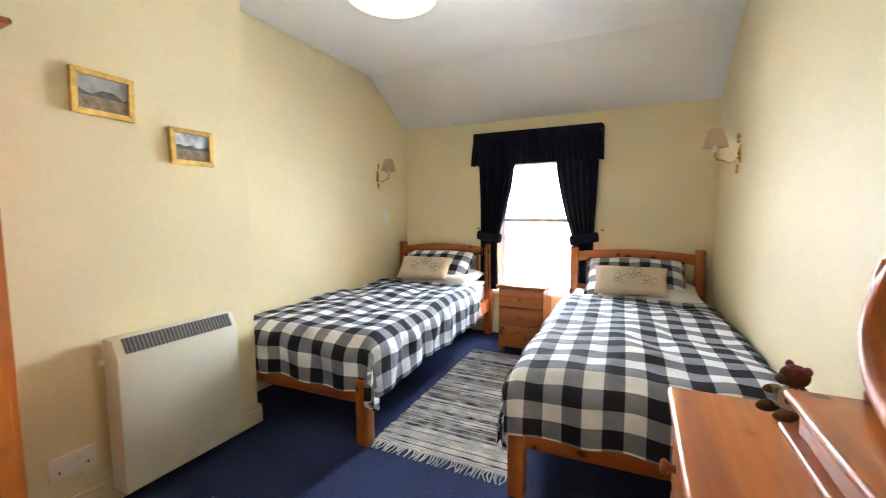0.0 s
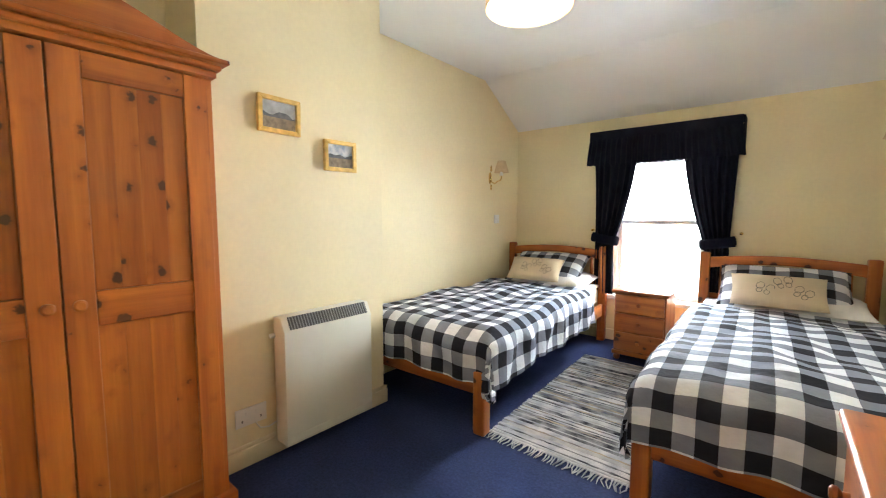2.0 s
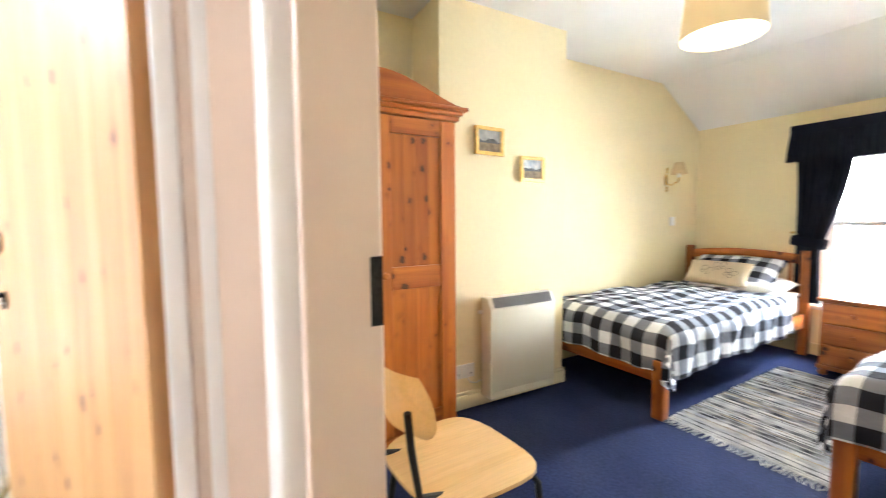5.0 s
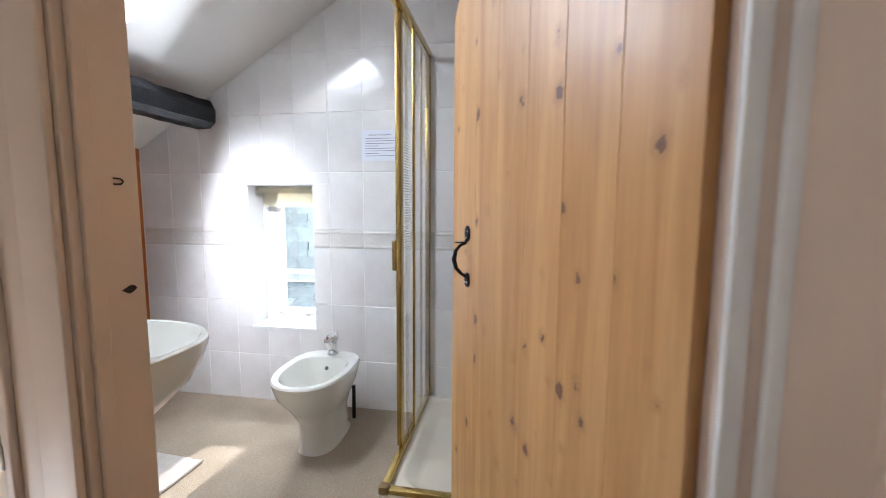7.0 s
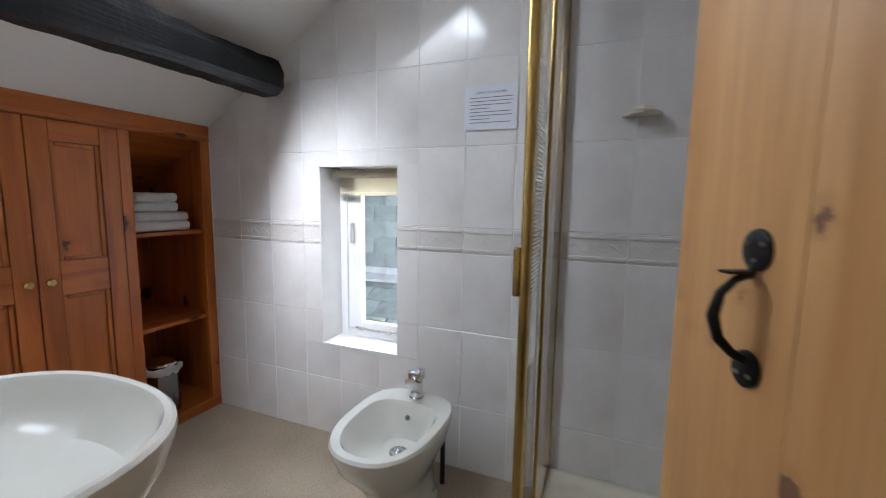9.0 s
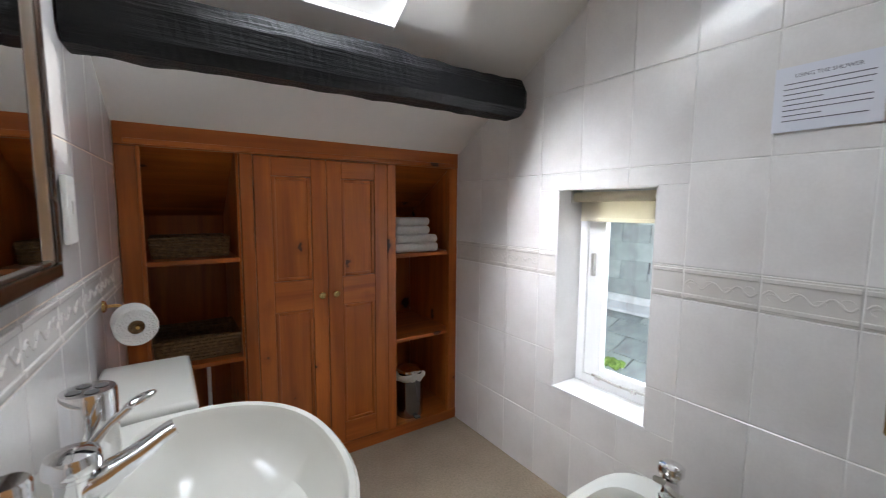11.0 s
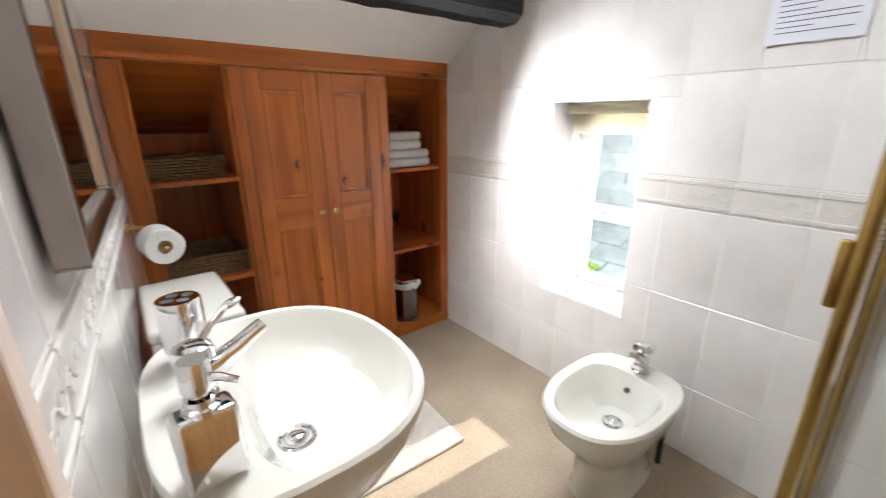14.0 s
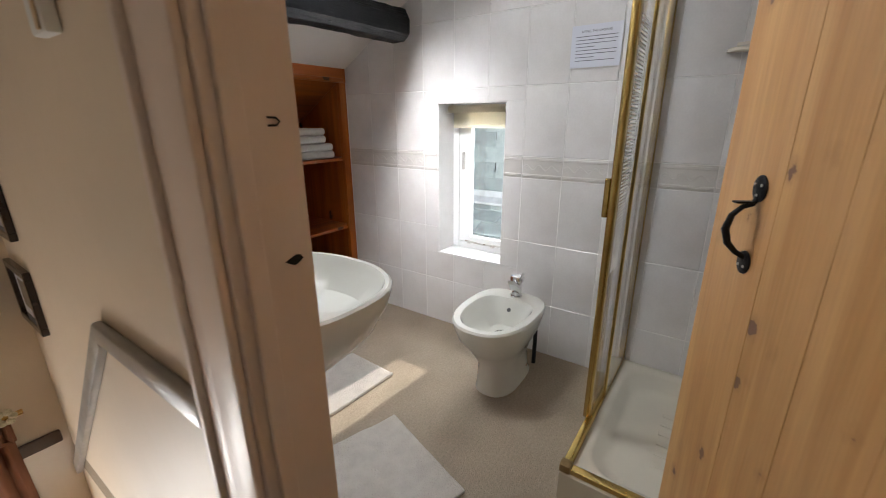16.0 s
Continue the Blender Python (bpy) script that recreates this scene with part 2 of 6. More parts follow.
def prism(outline, depth, axis="y", at=0.0, bevel=0.0, bm=None, m=None):
    """An outline of (a, b) pairs, extruded by depth along an axis from at. For 'y' the pairs are (x, z); for 'x' (y, z); for 'z' (x, y)."""
    t = bmesh.new()

    def co(a, b, d):
        return {"y": (a, d, b), "x": (d, a, b), "z": (a, b, d)}[axis]
    lo = [t.verts.new(co(a, b, at)) for a, b in outline]
    hi = [t.verts.new(co(a, b, at + depth)) for a, b in outline]
    n = len(outline)
    t.faces.new(lo)
    t.faces.new(hi[::-1])
    for i in range(n):
        t.faces.new((lo[i], hi[i], hi[(i + 1) % n], lo[(i + 1) % n]))
    bmesh.ops.recalc_face_normals(t, faces=t.faces)
    if bevel:
        bmesh.ops.bevel(t, geom=t.edges[:], offset=bevel, segments=2, affect="EDGES", profile=0.5)
    return merge(bm if bm else bmesh.new(), t, m)


def structure(name, bm, material, label, category, smooth=False):
    return solid(name, bm, material, label, category, kind="structure", smooth=smooth)

# ---------------------------------------------------------------- materials
M_YELLOW = mat("yellow_wall_paint", (0.82, 0.715, 0.465), 0.55, noise_scale=1.6, amount=0.07, fine=0.02, bump=0.12, bump_scale=12, spec=0.3)
M_CEIL = mat("white_ceiling_paint", (0.80, 0.80, 0.80), 0.8, noise_scale=2.0, amount=0.04, bump=0.1, bump_scale=30)
M_BATHCEIL = mat("cream_white_plaster", (0.86, 0.84, 0.81), 0.75, noise_scale=2.0, amount=0.05, bump=0.15, bump_scale=22)
M_CARPET = mat("blue_carpet", (0.030, 0.042, 0.115), 0.95, noise_scale=3.0, amount=0.25, fine=0.25, bump=0.7, bump_scale=260, spec=0.1)
M_BATHCARPET = mat("beige_carpet", (0.40, 0.325, 0.245), 0.95, noise_scale=4.0, amount=0.14, fine=0.12, bump=0.6, bump_scale=220, spec=0.1)
M_LANDCARPET = mat("landing_carpet", (0.30, 0.22, 0.15), 0.95, noise_scale=4.0, amount=0.14, fine=0.12, bump=0.6, bump_scale=220, spec=0.1)
M_SKIRT = mat("cream_gloss_skirting", (0.78, 0.70, 0.48), 0.35, noise_scale=3.0, amount=0.06, bump=0.05, bump_scale=20)
M_MAGNOLIA = mat("magnolia_gloss_paint", (0.78, 0.65, 0.56), 0.45, noise_scale=4.0, amount=0.06, bump=0.1, bump_scale=14, coat=0.1)
M_WHITEGLOSS = mat("white_gloss_paint", (0.82, 0.82, 0.82), 0.3, noise_scale=4.0, amount=0.04, bump=0.05, bump_scale=14, coat=0.2)
M_LANDWALL = mat("landing_wall_paint", (0.76, 0.64, 0.50), 0.5, noise_scale=2.0, amount=0.06, bump=0.2, bump_scale=20)
M_TILE = mat("marbled_white_tile", (0.82, 0.805, 0.80), 0.09, noise_scale=4.5, amount=0.10, fine=0.02, random_piece=0.03, coat=0.6, colour2=(0.72, 0.695, 0.685))
M_BORDER = mat("relief_border_tile", (0.74, 0.71, 0.68), 0.22, noise_scale=8, amount=0.1, random_piece=0.03, coat=0.3)
M_GROUT = mat("white_grout", (0.86, 0.85, 0.83), 0.8, noise_scale=10, amount=0.06)
M_PINE = wood("orange_pine_upright", (0.46, 0.135, 0.018), (0.28, 0.066, 0.008), (0.070, 0.017, 0.005), "Z", knots=13.0, thresh=0.26, rand=0.17)
M_PINE_X = wood("orange_pine_lengthways", (0.46, 0.135, 0.018), (0.28, 0.066, 0.008), (0.070, 0.017, 0.005), "X", knots=13.0, thresh=0.26, rand=0.14)
M_PINE_Y = wood("orange_pine_crossways", (0.46, 0.135, 0.018), (0.28, 0.066, 0.008), (0.070, 0.017, 0.005), "Y", knots=13.0, thresh=0.26, rand=0.14)
M_CUP = wood("cupboard_pine_upright", (0.50, 0.140, 0.021), (0.31, 0.076, 0.010), (0.06, 0.016, 0.005), "Z", knots=5, thresh=0.16)
M_CUP_X = wood("cupboard_pine_crossways", (0.50, 0.140, 0.021), (0.31, 0.076, 0.010), (0.06, 0.016, 0.005), "X", knots=5, thresh=0.16)
M_DOORPINE = wood("pale_waxed_pine", (0.60, 0.345, 0.14), (0.46, 0.235, 0.08), (0.18, 0.085, 0.045), "Z", rough=0.46, coat=0.08, knots=13.0, thresh=0.19, rand=0.06)
M_PLY = wood("birch_plywood", (0.70, 0.46, 0.22), (0.64, 0.40, 0.17), (0.6, 0.36, 0.15), "Y", rough=0.3, coat=0.3, knots=1, thresh=0.02)
M_WHITE = mat("white_enamel", (0.72, 0.69, 0.58), 0.35, noise_scale=5, amount=0.04)
M_PLASTIC = mat("white_plastic", (0.80, 0.79, 0.75), 0.35, noise_scale=5, amount=0.03)
M_DARK = mat("dark_grille", (0.10, 0.10, 0.10), 0.5, noise_scale=20, amount=0.2)
M_NAVY = mat("navy_curtain_cloth", (0.011, 0.013, 0.027), 0.85, noise_scale=8, amount=0.3, bump=0.4, bump_scale=300, spec=0.15)
M_GOLD = mat("gold_frame", (0.84, 0.56, 0.18), 0.35, 0.8, noise_scale=30, amount=0.35, bump=0.3, bump_scale=150)
M_BRASS = mat("polished_brass", (0.80, 0.56, 0.22), 0.22, 1.0, noise_scale=20, amount=0.15)
M_GILT = mat("gilt_shower_frame", (0.56, 0.40, 0.14), 0.24, 1.0, noise_scale=14, amount=0.2)
M_CHROME = mat("chrome", (0.82, 0.82, 0.83), 0.06, 1.0, noise_scale=6, amount=0.03)
M_IRON = mat("black_iron", (0.02, 0.02, 0.022), 0.45, 0.6, noise_scale=40, amount=0.3, bump=0.3, bump_scale=120)
M_CERAMIC = mat("ivory_ceramic", (0.75, 0.74, 0.685), 0.08, noise_scale=3, amount=0.02, coat=0.5)
M_BEAM = wood("black_stained_oak", (0.008, 0.008, 0.009), (0.004, 0.004, 0.0045), (0.003, 0.003, 0.003), "X", rough=0.45, coat=0.0, relief=1.0, knots=5, grain=14)
M_BEAM.node_tree.nodes["Principled BSDF"].inputs["Specular IOR Level"].default_value = 0.22
M_SHADE = glow("pleated_cream_shade", (0.80, 0.62, 0.36), 0.07)
M_GLASS = glass("clear_glass")
M_MIRROR = mat("mirror_silver", (0.9, 0.9, 0.9), 0.01, 1.0)
M_DARKWOOD = mat("dark_walnut_frame", (0.035, 0.018, 0.010), 0.25, noise_scale=12, amount=0.3, coat=0.4)
M_BLACK = mat("black_shadow_gap", (0.01, 0.01, 0.01), 0.9)
M_TOWEL = mat("white_towelling", (0.80, 0.79, 0.77), 0.95, noise_scale=30, amount=0.08, bump=0.8, bump_scale=220, spec=0.1)
M_MATPILE = mat("pale_cotton_mat", (0.60, 0.55, 0.50), 0.95, noise_scale=20, amount=0.12, bump=0.9, bump_scale=160, spec=0.1)
M_PAPER = mat("white_paper", (0.74, 0.76, 0.84), 0.7, noise_scale=3, amount=0.02)
M_INK = mat("grey_ink", (0.12, 0.12, 0.16), 0.8)
M_SILVERPAINT = mat("dull_silver_paint", (0.34, 0.325, 0.32), 0.4, 0.5, noise_scale=9, amount=0.2)
M_DRUM = mat("dark_polished_steel", (0.30, 0.30, 0.31), 0.14, 1.0, noise_scale=6, amount=0.1)
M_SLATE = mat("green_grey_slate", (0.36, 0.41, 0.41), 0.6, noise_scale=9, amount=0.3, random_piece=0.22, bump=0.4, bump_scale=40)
# dark copy of the slate: the shade between slates is put into its colour
M_SLATEDARK = mat("slate_gap_shade", (0.06, 0.065, 0.07), 0.8, noise_scale=9, amount=0.3)
M_LEAD = mat("weathered_lead", (0.62, 0.64, 0.66), 0.6, noise_scale=12, amount=0.2, bump=0.2, bump_scale=30)
M_WICKER = mat("wicker", (0.24, 0.14, 0.06), 0.7, noise_scale=60, amount=0.5, bump=1.0, bump_scale=120)
M_PILLOW = mat("cream_butterfly_cloth", (0.66, 0.55, 0.40), 0.9, noise_scale=12, amount=0.06, bump=0.3, bump_scale=250)
M_SHEET = mat("white_sheet", (0.80, 0.80, 0.80), 0.9, noise_scale=10, amount=0.05, bump=0.3, bump_scale=40)
M_MATTRESS = mat("pale_mattress_ticking", (0.70, 0.70, 0.70), 0.9, noise_scale=10, amount=0.05)
M_STEEL = mat("brushed_steel", (0.62, 0.60, 0.57), 0.28, 1.0, noise_scale=10, amount=0.1)
M_TEDDY = mat("brown_plush", (0.16, 0.075, 0.03), 0.95, noise_scale=30, amount=0.3, bump=1.0, bump_scale=200)
M_BROWN = mat("terracotta_curtain_cloth", (0.22, 0.085, 0.04), 0.85, noise_scale=8, amount=0.2, bump=0.4, bump_scale=300)
M_INKGREY = mat("grey_thread", (0.20, 0.19, 0.17), 0.8)
M_GREYBAR = mat("grey_slot_metal", (0.32, 0.33, 0.33), 0.45, noise_scale=20, amount=0.1)
M_SHADECLOTH = mat("pleated_beige_cloth", (0.66, 0.50, 0.31), 0.85, noise_scale=20, amount=0.1)
M_BULB = glow("warm_bulb", (1.0, 0.86, 0.62), 13.0)
M_DIFF = glow("lit_diffuser", (1.0, 0.93, 0.78), 2.0)
M_KNIT = mat("cream_knit", (0.62, 0.55, 0.38), 0.95, noise_scale=40, amount=0.15, bump=0.8, bump_scale=200)
M_CAP = mat("blue_felt", (0.03, 0.035, 0.10), 0.95, noise_scale=40, amount=0.3, colour2=(0.35, 0.05, 0.05))
M_RAG1 = mat("cream_rag", (0.74, 0.73, 0.69), 0.95, noise_scale=9, amount=0.5, bump=0.8, bump_scale=160, colour2=(0.34, 0.36, 0.40))
M_RAG2 = mat("grey_rag", (0.34, 0.35, 0.36), 0.95, noise_scale=11, amount=0.5, bump=0.8, bump_scale=160, colour2=(0.60, 0.58, 0.52))
M_RAG3 = mat("beige_rag", (0.50, 0.42, 0.30), 0.95, noise_scale=10, amount=0.5, bump=0.8, bump_scale=160, colour2=(0.12, 0.13, 0.18))
M_RAG4 = mat("dark_rag", (0.02, 0.022, 0.035), 0.95, noise_scale=12, amount=0.5, bump=0.8, bump_scale=160, colour2=(0.45, 0.45, 0.44))
M_BLIND = mat("cream_blind_cloth", (0.80, 0.75, 0.62), 0.85, noise_scale=10, amount=0.15, bump=0.3, bump_scale=200)
nt = M_BLIND.node_tree
through_light = nt.nodes.new("ShaderNodeBsdfTranslucent")
through_light.inputs["Color"].default_value = (0.85, 0.80, 0.66, 1)
both = nt.nodes.new("ShaderNodeMixShader")
both.inputs[0].default_value = 0.45
nt.links.new(nt.nodes["Principled BSDF"].outputs[0], both.inputs[1])
nt.links.new(through_light.outputs[0], both.inputs[2])
nt.links.new(both.outputs[0], nt.nodes["Material Output"].inputs["Surface"])
M_CREAMTRAY = mat("cream_acrylic", (0.72, 0.66, 0.54), 0.22, noise_scale=5, amount=0.05, coat=0.2)
M_BRASSDARK = mat("tarnished_brass", (0.36, 0.25, 0.12), 0.35, 0.9, noise_scale=30, amount=0.3)
M_DADO = mat("grey_gloss_dado", (0.42, 0.40, 0.37), 0.3, noise_scale=12, amount=0.2, bump=0.1, bump_scale=30, coat=0.3)
M_DARKDADO = mat("brown_dado", (0.10, 0.06, 0.04), 0.3, noise_scale=12, amount=0.2, coat=0.3)
M_MOSS = mat("green_moss", (0.16, 0.26, 0.05), 0.95, noise_scale=30, amount=0.3)
M_SKYPANE = glow("daylit_pane", (0.9, 0.95, 1.0), 2.0)
M_OUT = glow("bright_hazy_sky", (0.95, 0.98, 1.0), 18.0)

# ---------------------------------------------------------------- structure
XB = -0.26                       # bathroom window wall
YC = -2.68                       # cupboard front
XR, YW, XL = 2.47, 4.30, -0.33   # bedroom right wall, window wall, left wall
CEIL = 2.43


def slope(y):
    """Height of the sloping bathroom ceiling."""
    return min(1.55 + 0.585 * (y + 2.68), 2.42)


def wall_with_hole(axis, at, thick, a0, a1, z0, z1, ha0, ha1, hz0, hz1):
    """A wall slab with one rectangular opening; axis 'x' or 'y' is its normal."""
    bm = bmesh.new()
    for p0, p1, q0, q1 in ((a0, ha0, z0, z1), (ha1, a1, z0, z1), (ha0, ha1, z0, hz0), (ha0, ha1, hz1, z1)):
        if p1 - p0 > 1e-4 and q1 - q0 > 1e-4:
            if axis == "x":
                add_box(bm, at, at + thick, p0, p1, q0, q1)
            else:
                add_box(bm, p0, p1, at, at + thick, q0, q1)
    bmesh.ops.remove_doubles(bm, verts=bm.verts, dist=1e-5)
    return bm


# bedroom shell
structure("floor", box(XL - 0.1, XR + 0.1, 0.04, YW + 0.2, -0.1, 0.0), M_CARPET, "dark blue fitted bedroom carpet", "floor")
structure("wall_west", box(XL - 0.15, XL, 2.045, YW + 0.2, 0, 2.6), M_YELLOW, "pale yellow painted plaster bedroom wall", "wall")
structure("chimney_breast", box(XL - 0.15, 0.02, 1.058, 2.045, 0, 2.6), M_YELLOW, "pale yellow painted chimney breast", "wall")
structure("alcove_wall", box(XL - 0.15, XL, 0.055, 1.058, 0, 2.6), M_YELLOW, "pale yellow painted alcove wall", "wall")
structure("wall_north", wall_with_hole("y", YW, 0.30, XL - 0.15, XR + 0.15, 0, 2.6, 0.66, 1.46, 0.42, 1.72), M_YELLOW,
          "pale yellow painted window wall", "wall")
structure("wall_east", box(XR, XR + 0.15, 0.055, YW, 0, 2.6), M_YELLOW, "pale yellow painted bedroom wall", "wall")
bm = box(XL - 0.15, XR + 0.15, -0.02, 3.66, CEIL, CEIL + 0.12)
prism([(3.66, CEIL), (YW, 2.05), (YW + 0.2, 2.05 - 0.12), (YW + 0.2, 2.6), (3.66, 2.6)], XR - XL + 0.3, "x", XL - 0.15, bm=bm)
structure("ceiling", bm, M_CEIL, "white bedroom ceiling sloping down to the window", "ceiling")

# wall between bedroom and landing, with the bedroom doorway
DOOR_L, DOOR_R = 1.76, 2.42
bm = prism([(XB - 0.3, -0.004), (1.50, -0.004), (1.685, -0.004), (1.685, 0.055), (XB - 0.3, 0.055)], 2.6, "z", 0.0)
add_box(bm, 1.685, 2.62, -0.004, 0.055, 2.061, 2.6)
structure("wall_south", bm, M_YELLOW, "painted wall between bedroom and landing", "wall")

# bathroom shell


def bath_x(y):
    """Inner face of the bathroom wall with the basin, which runs a little out of square."""
    return 1.265 + 0.060 * (y + 2.68)


structure("bath_floor", box(XB - 0.1, 1.45, -3.4, 0.0, -0.1, 0.0), M_BATHCARPET, "beige bathroom carpet", "floor")
structure("bath_wall_west", wall_with_hole("x", XB - 0.30, 0.30, -3.4, 0.0, 0, 2.6, -1.955, -1.53, 0.465, 1.333), M_GROUT,
          "plastered bathroom wall behind white tiles", "wall")
bm = prism([(bath_x(-3.4) + 0.006, -3.4), (1.45, -3.4), (1.45, -1.075), (bath_x(-1.075) + 0.006, -1.075)], 2.6, "z", 0.0)
add_box(bm, 1.34, 1.45, -1.075, -0.13, 2.021, 2.6)
structure("bath_wall_east", bm, M_LANDWALL, "painted wall between bathroom and landing", "wall")
structure("bath_wall_corner", prism([(1.34, -0.13), (1.45, -0.13), (1.50, 0.0), (1.34, 0.0)], 2.6, "z", 0.0), M_MAGNOLIA,
          "painted wall between the two doorways", "wall")
structure("eaves_wall", box(XB - 0.2, 1.45, -3.55, -3.4, 0, 2.0), M_BATHCEIL, "plain plaster wall at the eaves", "wall")
# sloping ceiling with the roof window opening
SKX0, SKX1, SKY0, SKY1 = 0.42, 0.95, -2.13, -1.45


def slab(x0, x1, y0, y1):
    return prism([(y0, slope(y0)), (y1, slope(y1)), (y1, slope(y1) + 0.16), (y0, slope(y0) + 0.16)], x1 - x0, "x", x0)


bm = bmesh.new()
YT = -1.192
for x0, x1, y0, y1 in ((XB - 0.3, SKX0, -3.5, YT), (SKX1, 1.45, -3.5, YT), (SKX0, SKX1, -3.5, SKY0), (SKX0, SKX1, SKY1, YT)):
    merge(bm, slab(x0, x1, y0, y1))
add_box(bm, XB - 0.3, 1.45, YT, 0.05, 2.42, 2.58)
structure("bath_ceiling", bm, M_BATHCEIL, "white plaster bathroom ceiling sloping to the eaves", "ceiling")

# landing shell
structure("landing_floor", box(1.45, 2.62, -1.62, 0.04, -0.1, 0.0), M_LANDCARPET, "brown landing carpet", "floor")
structure("landing_ceiling", box(1.45, 2.62, -2.57, -0.006, 2.43, 2.55), M_CEIL, "white landing ceiling", "ceiling")
structure("landing_wall_east", box(2.62, 2.75, -2.57, 0.055, -2.5, 2.6), M_LANDWALL, "painted landing wall", "wall")
structure("landing_wall_south", box(1.45, 2.75, -2.72, -2.57, -2.5, 2.6), M_LANDWALL, "painted stair wall", "wall")
structure("stair_wall_west", box(1.30, 1.45, -2.72, -1.62, -2.5, -0.102), M_LANDWALL, "painted wall beside the stairs", "wall")
bm = bmesh.new()
for i in range(5):
    add_box(bm, 1.451, 2.619, max(-1.62 - 0.19 * (i + 1), -2.569), -1.60 - 0.19 * i - 0.021 * (i == 0), -2.5, -0.19 * (i + 1), 0.008)
structure("stairs", bm, M_LANDCARPET, "carpeted stairs leading down from the landing", "stairs")

# ---------------------------------------------------------------- bedroom fittings


def gingham(name, check=0.074):
    """Woven check cloth: white, grey and black squares laid out along the cloth's own u and v, in metres."""
    m = bpy.data.materials.new(name)
    m.use_nodes = True
    nt = m.node_tree
    b = nt.nodes["Principled BSDF"]
    uv = nt.nodes.new("ShaderNodeUVMap")
    sep = nt.nodes.new("ShaderNodeSeparateXYZ")
    nt.links.new(uv.outputs[0], sep.inputs[0])
    total = nt.nodes.new("ShaderNodeMath")
    for i in range(2):
        d = nt.nodes.new("ShaderNodeMath")
        d.operation = "PINGPONG"
        d.inputs[1].default_value = check
        nt.links.new(sep.outputs[i], d.inputs[0])
        g = nt.nodes.new("ShaderNodeMath")
        g.operation = "GREATER_THAN"
        g.inputs[1].default_value = check / 2
        nt.links.new(d.outputs[0], g.inputs[0])
        nt.links.new(g.outputs[0], total.inputs[i])
    half = nt.nodes.new("ShaderNodeMath")
    half.operation = "MULTIPLY"
    half.inputs[1].default_value = 0.5
    nt.links.new(total.outputs[0], half.inputs[0])
    ramp = nt.nodes.new("ShaderNodeValToRGB")
    ramp.color_ramp.interpolation = "CONSTANT"
    e = ramp.color_ramp.elements
    e[0].position, e[0].color = 0.0, (0.80, 0.83, 0.88, 1)
    e[1].position, e[1].color = 0.4, (0.23, 0.25, 0.31, 1)
    k = e.new(0.8)
    k.color = (0.024, 0.025, 0.034, 1)
    nt.links.new(half.outputs[0], ramp.inputs[0])
    n = nt.nodes.new("ShaderNodeTexNoise")
    n.inputs["Scale"].default_value = 9.0
    hsv = nt.nodes.new("ShaderNodeHueSaturation")
    mr = nt.nodes.new("ShaderNodeMapRange")
    mr.inputs[3].default_value, mr.inputs[4].default_value = 0.85, 1.15
    nt.links.new(n.outputs[0], mr.inputs[0])
    nt.links.new(mr.outputs[0], hsv.inputs["Value"])
    nt.links.new(ramp.outputs[0], hsv.inputs["Color"])
    nt.links.new(hsv.outputs[0], b.inputs["Base Color"])
    b.inputs["Roughness"].default_value = 0.9
    b.inputs["Specular IOR Level"].default_value = 0.15
    tc = nt.nodes.new("ShaderNodeTexCoord")
    nt.links.new(tc.outputs["Object"], n.inputs["Vector"])
    f = nt.nodes.new("ShaderNodeTexNoise")
    f.inputs["Scale"].default_value, f.inputs["Detail"].default_value = 14.0, 5
    nt.links.new(tc.outputs["Object"], f.inputs["Vector"])
    bp = nt.nodes.new("ShaderNodeBump")
    bp.inputs["Strength"].default_value, bp.inputs["Distance"].default_value = 0.5, 0.02
    nt.links.new(f.outputs[0], bp.inputs["Height"])
    nt.links.new(bp.outputs[0], b.inputs["Normal"])
    return m


M_CHECK = gingham("black_white_check_cotton")


def fold(s, half, r):
    """Across a bed: how far out and how far down the cloth lies at arc length s from the middle."""
    sign, a = (1 if s >= 0 else -1), abs(s)
    if a <= half - r:
        return s, 0.0
    q = (a - (half - r)) / r
    if q < math.pi / 2:
        return sign * (half - r + r * math.sin(q)), r * (1 - math.cos(q))
    return sign * half, r + (a - (half - r) - r * math.pi / 2)


def thicken(bm, t):
    """Gives an open sheet a second skin, t below its normals, and closes the rim."""
    bm.normal_update()
    rim = [e for e in bm.edges if len(e.link_faces) == 1]
    under = {v: bm.verts.new(v.co - v.normal * t) for v in bm.verts[:]}
    uvl = bm.loops.layers.uv.active
    for f in bm.faces[:]:
        g = bm.faces.new([under[v] for v in reversed(f.verts)])
        if uvl:
            for a, b in zip(g.loops, reversed(f.loops[:])):
                a[uvl].uv = b[uvl].uv
    for e in rim:
        a, b = e.verts
        q = bm.faces.new((a, b, under[b], under[a]))
        if uvl:
            for loop in q.loops:
                loop[uvl].uv = e.link_loops[0][uvl].uv
    bmesh.ops.recalc_face_normals(bm, faces=bm.faces)
    return bm


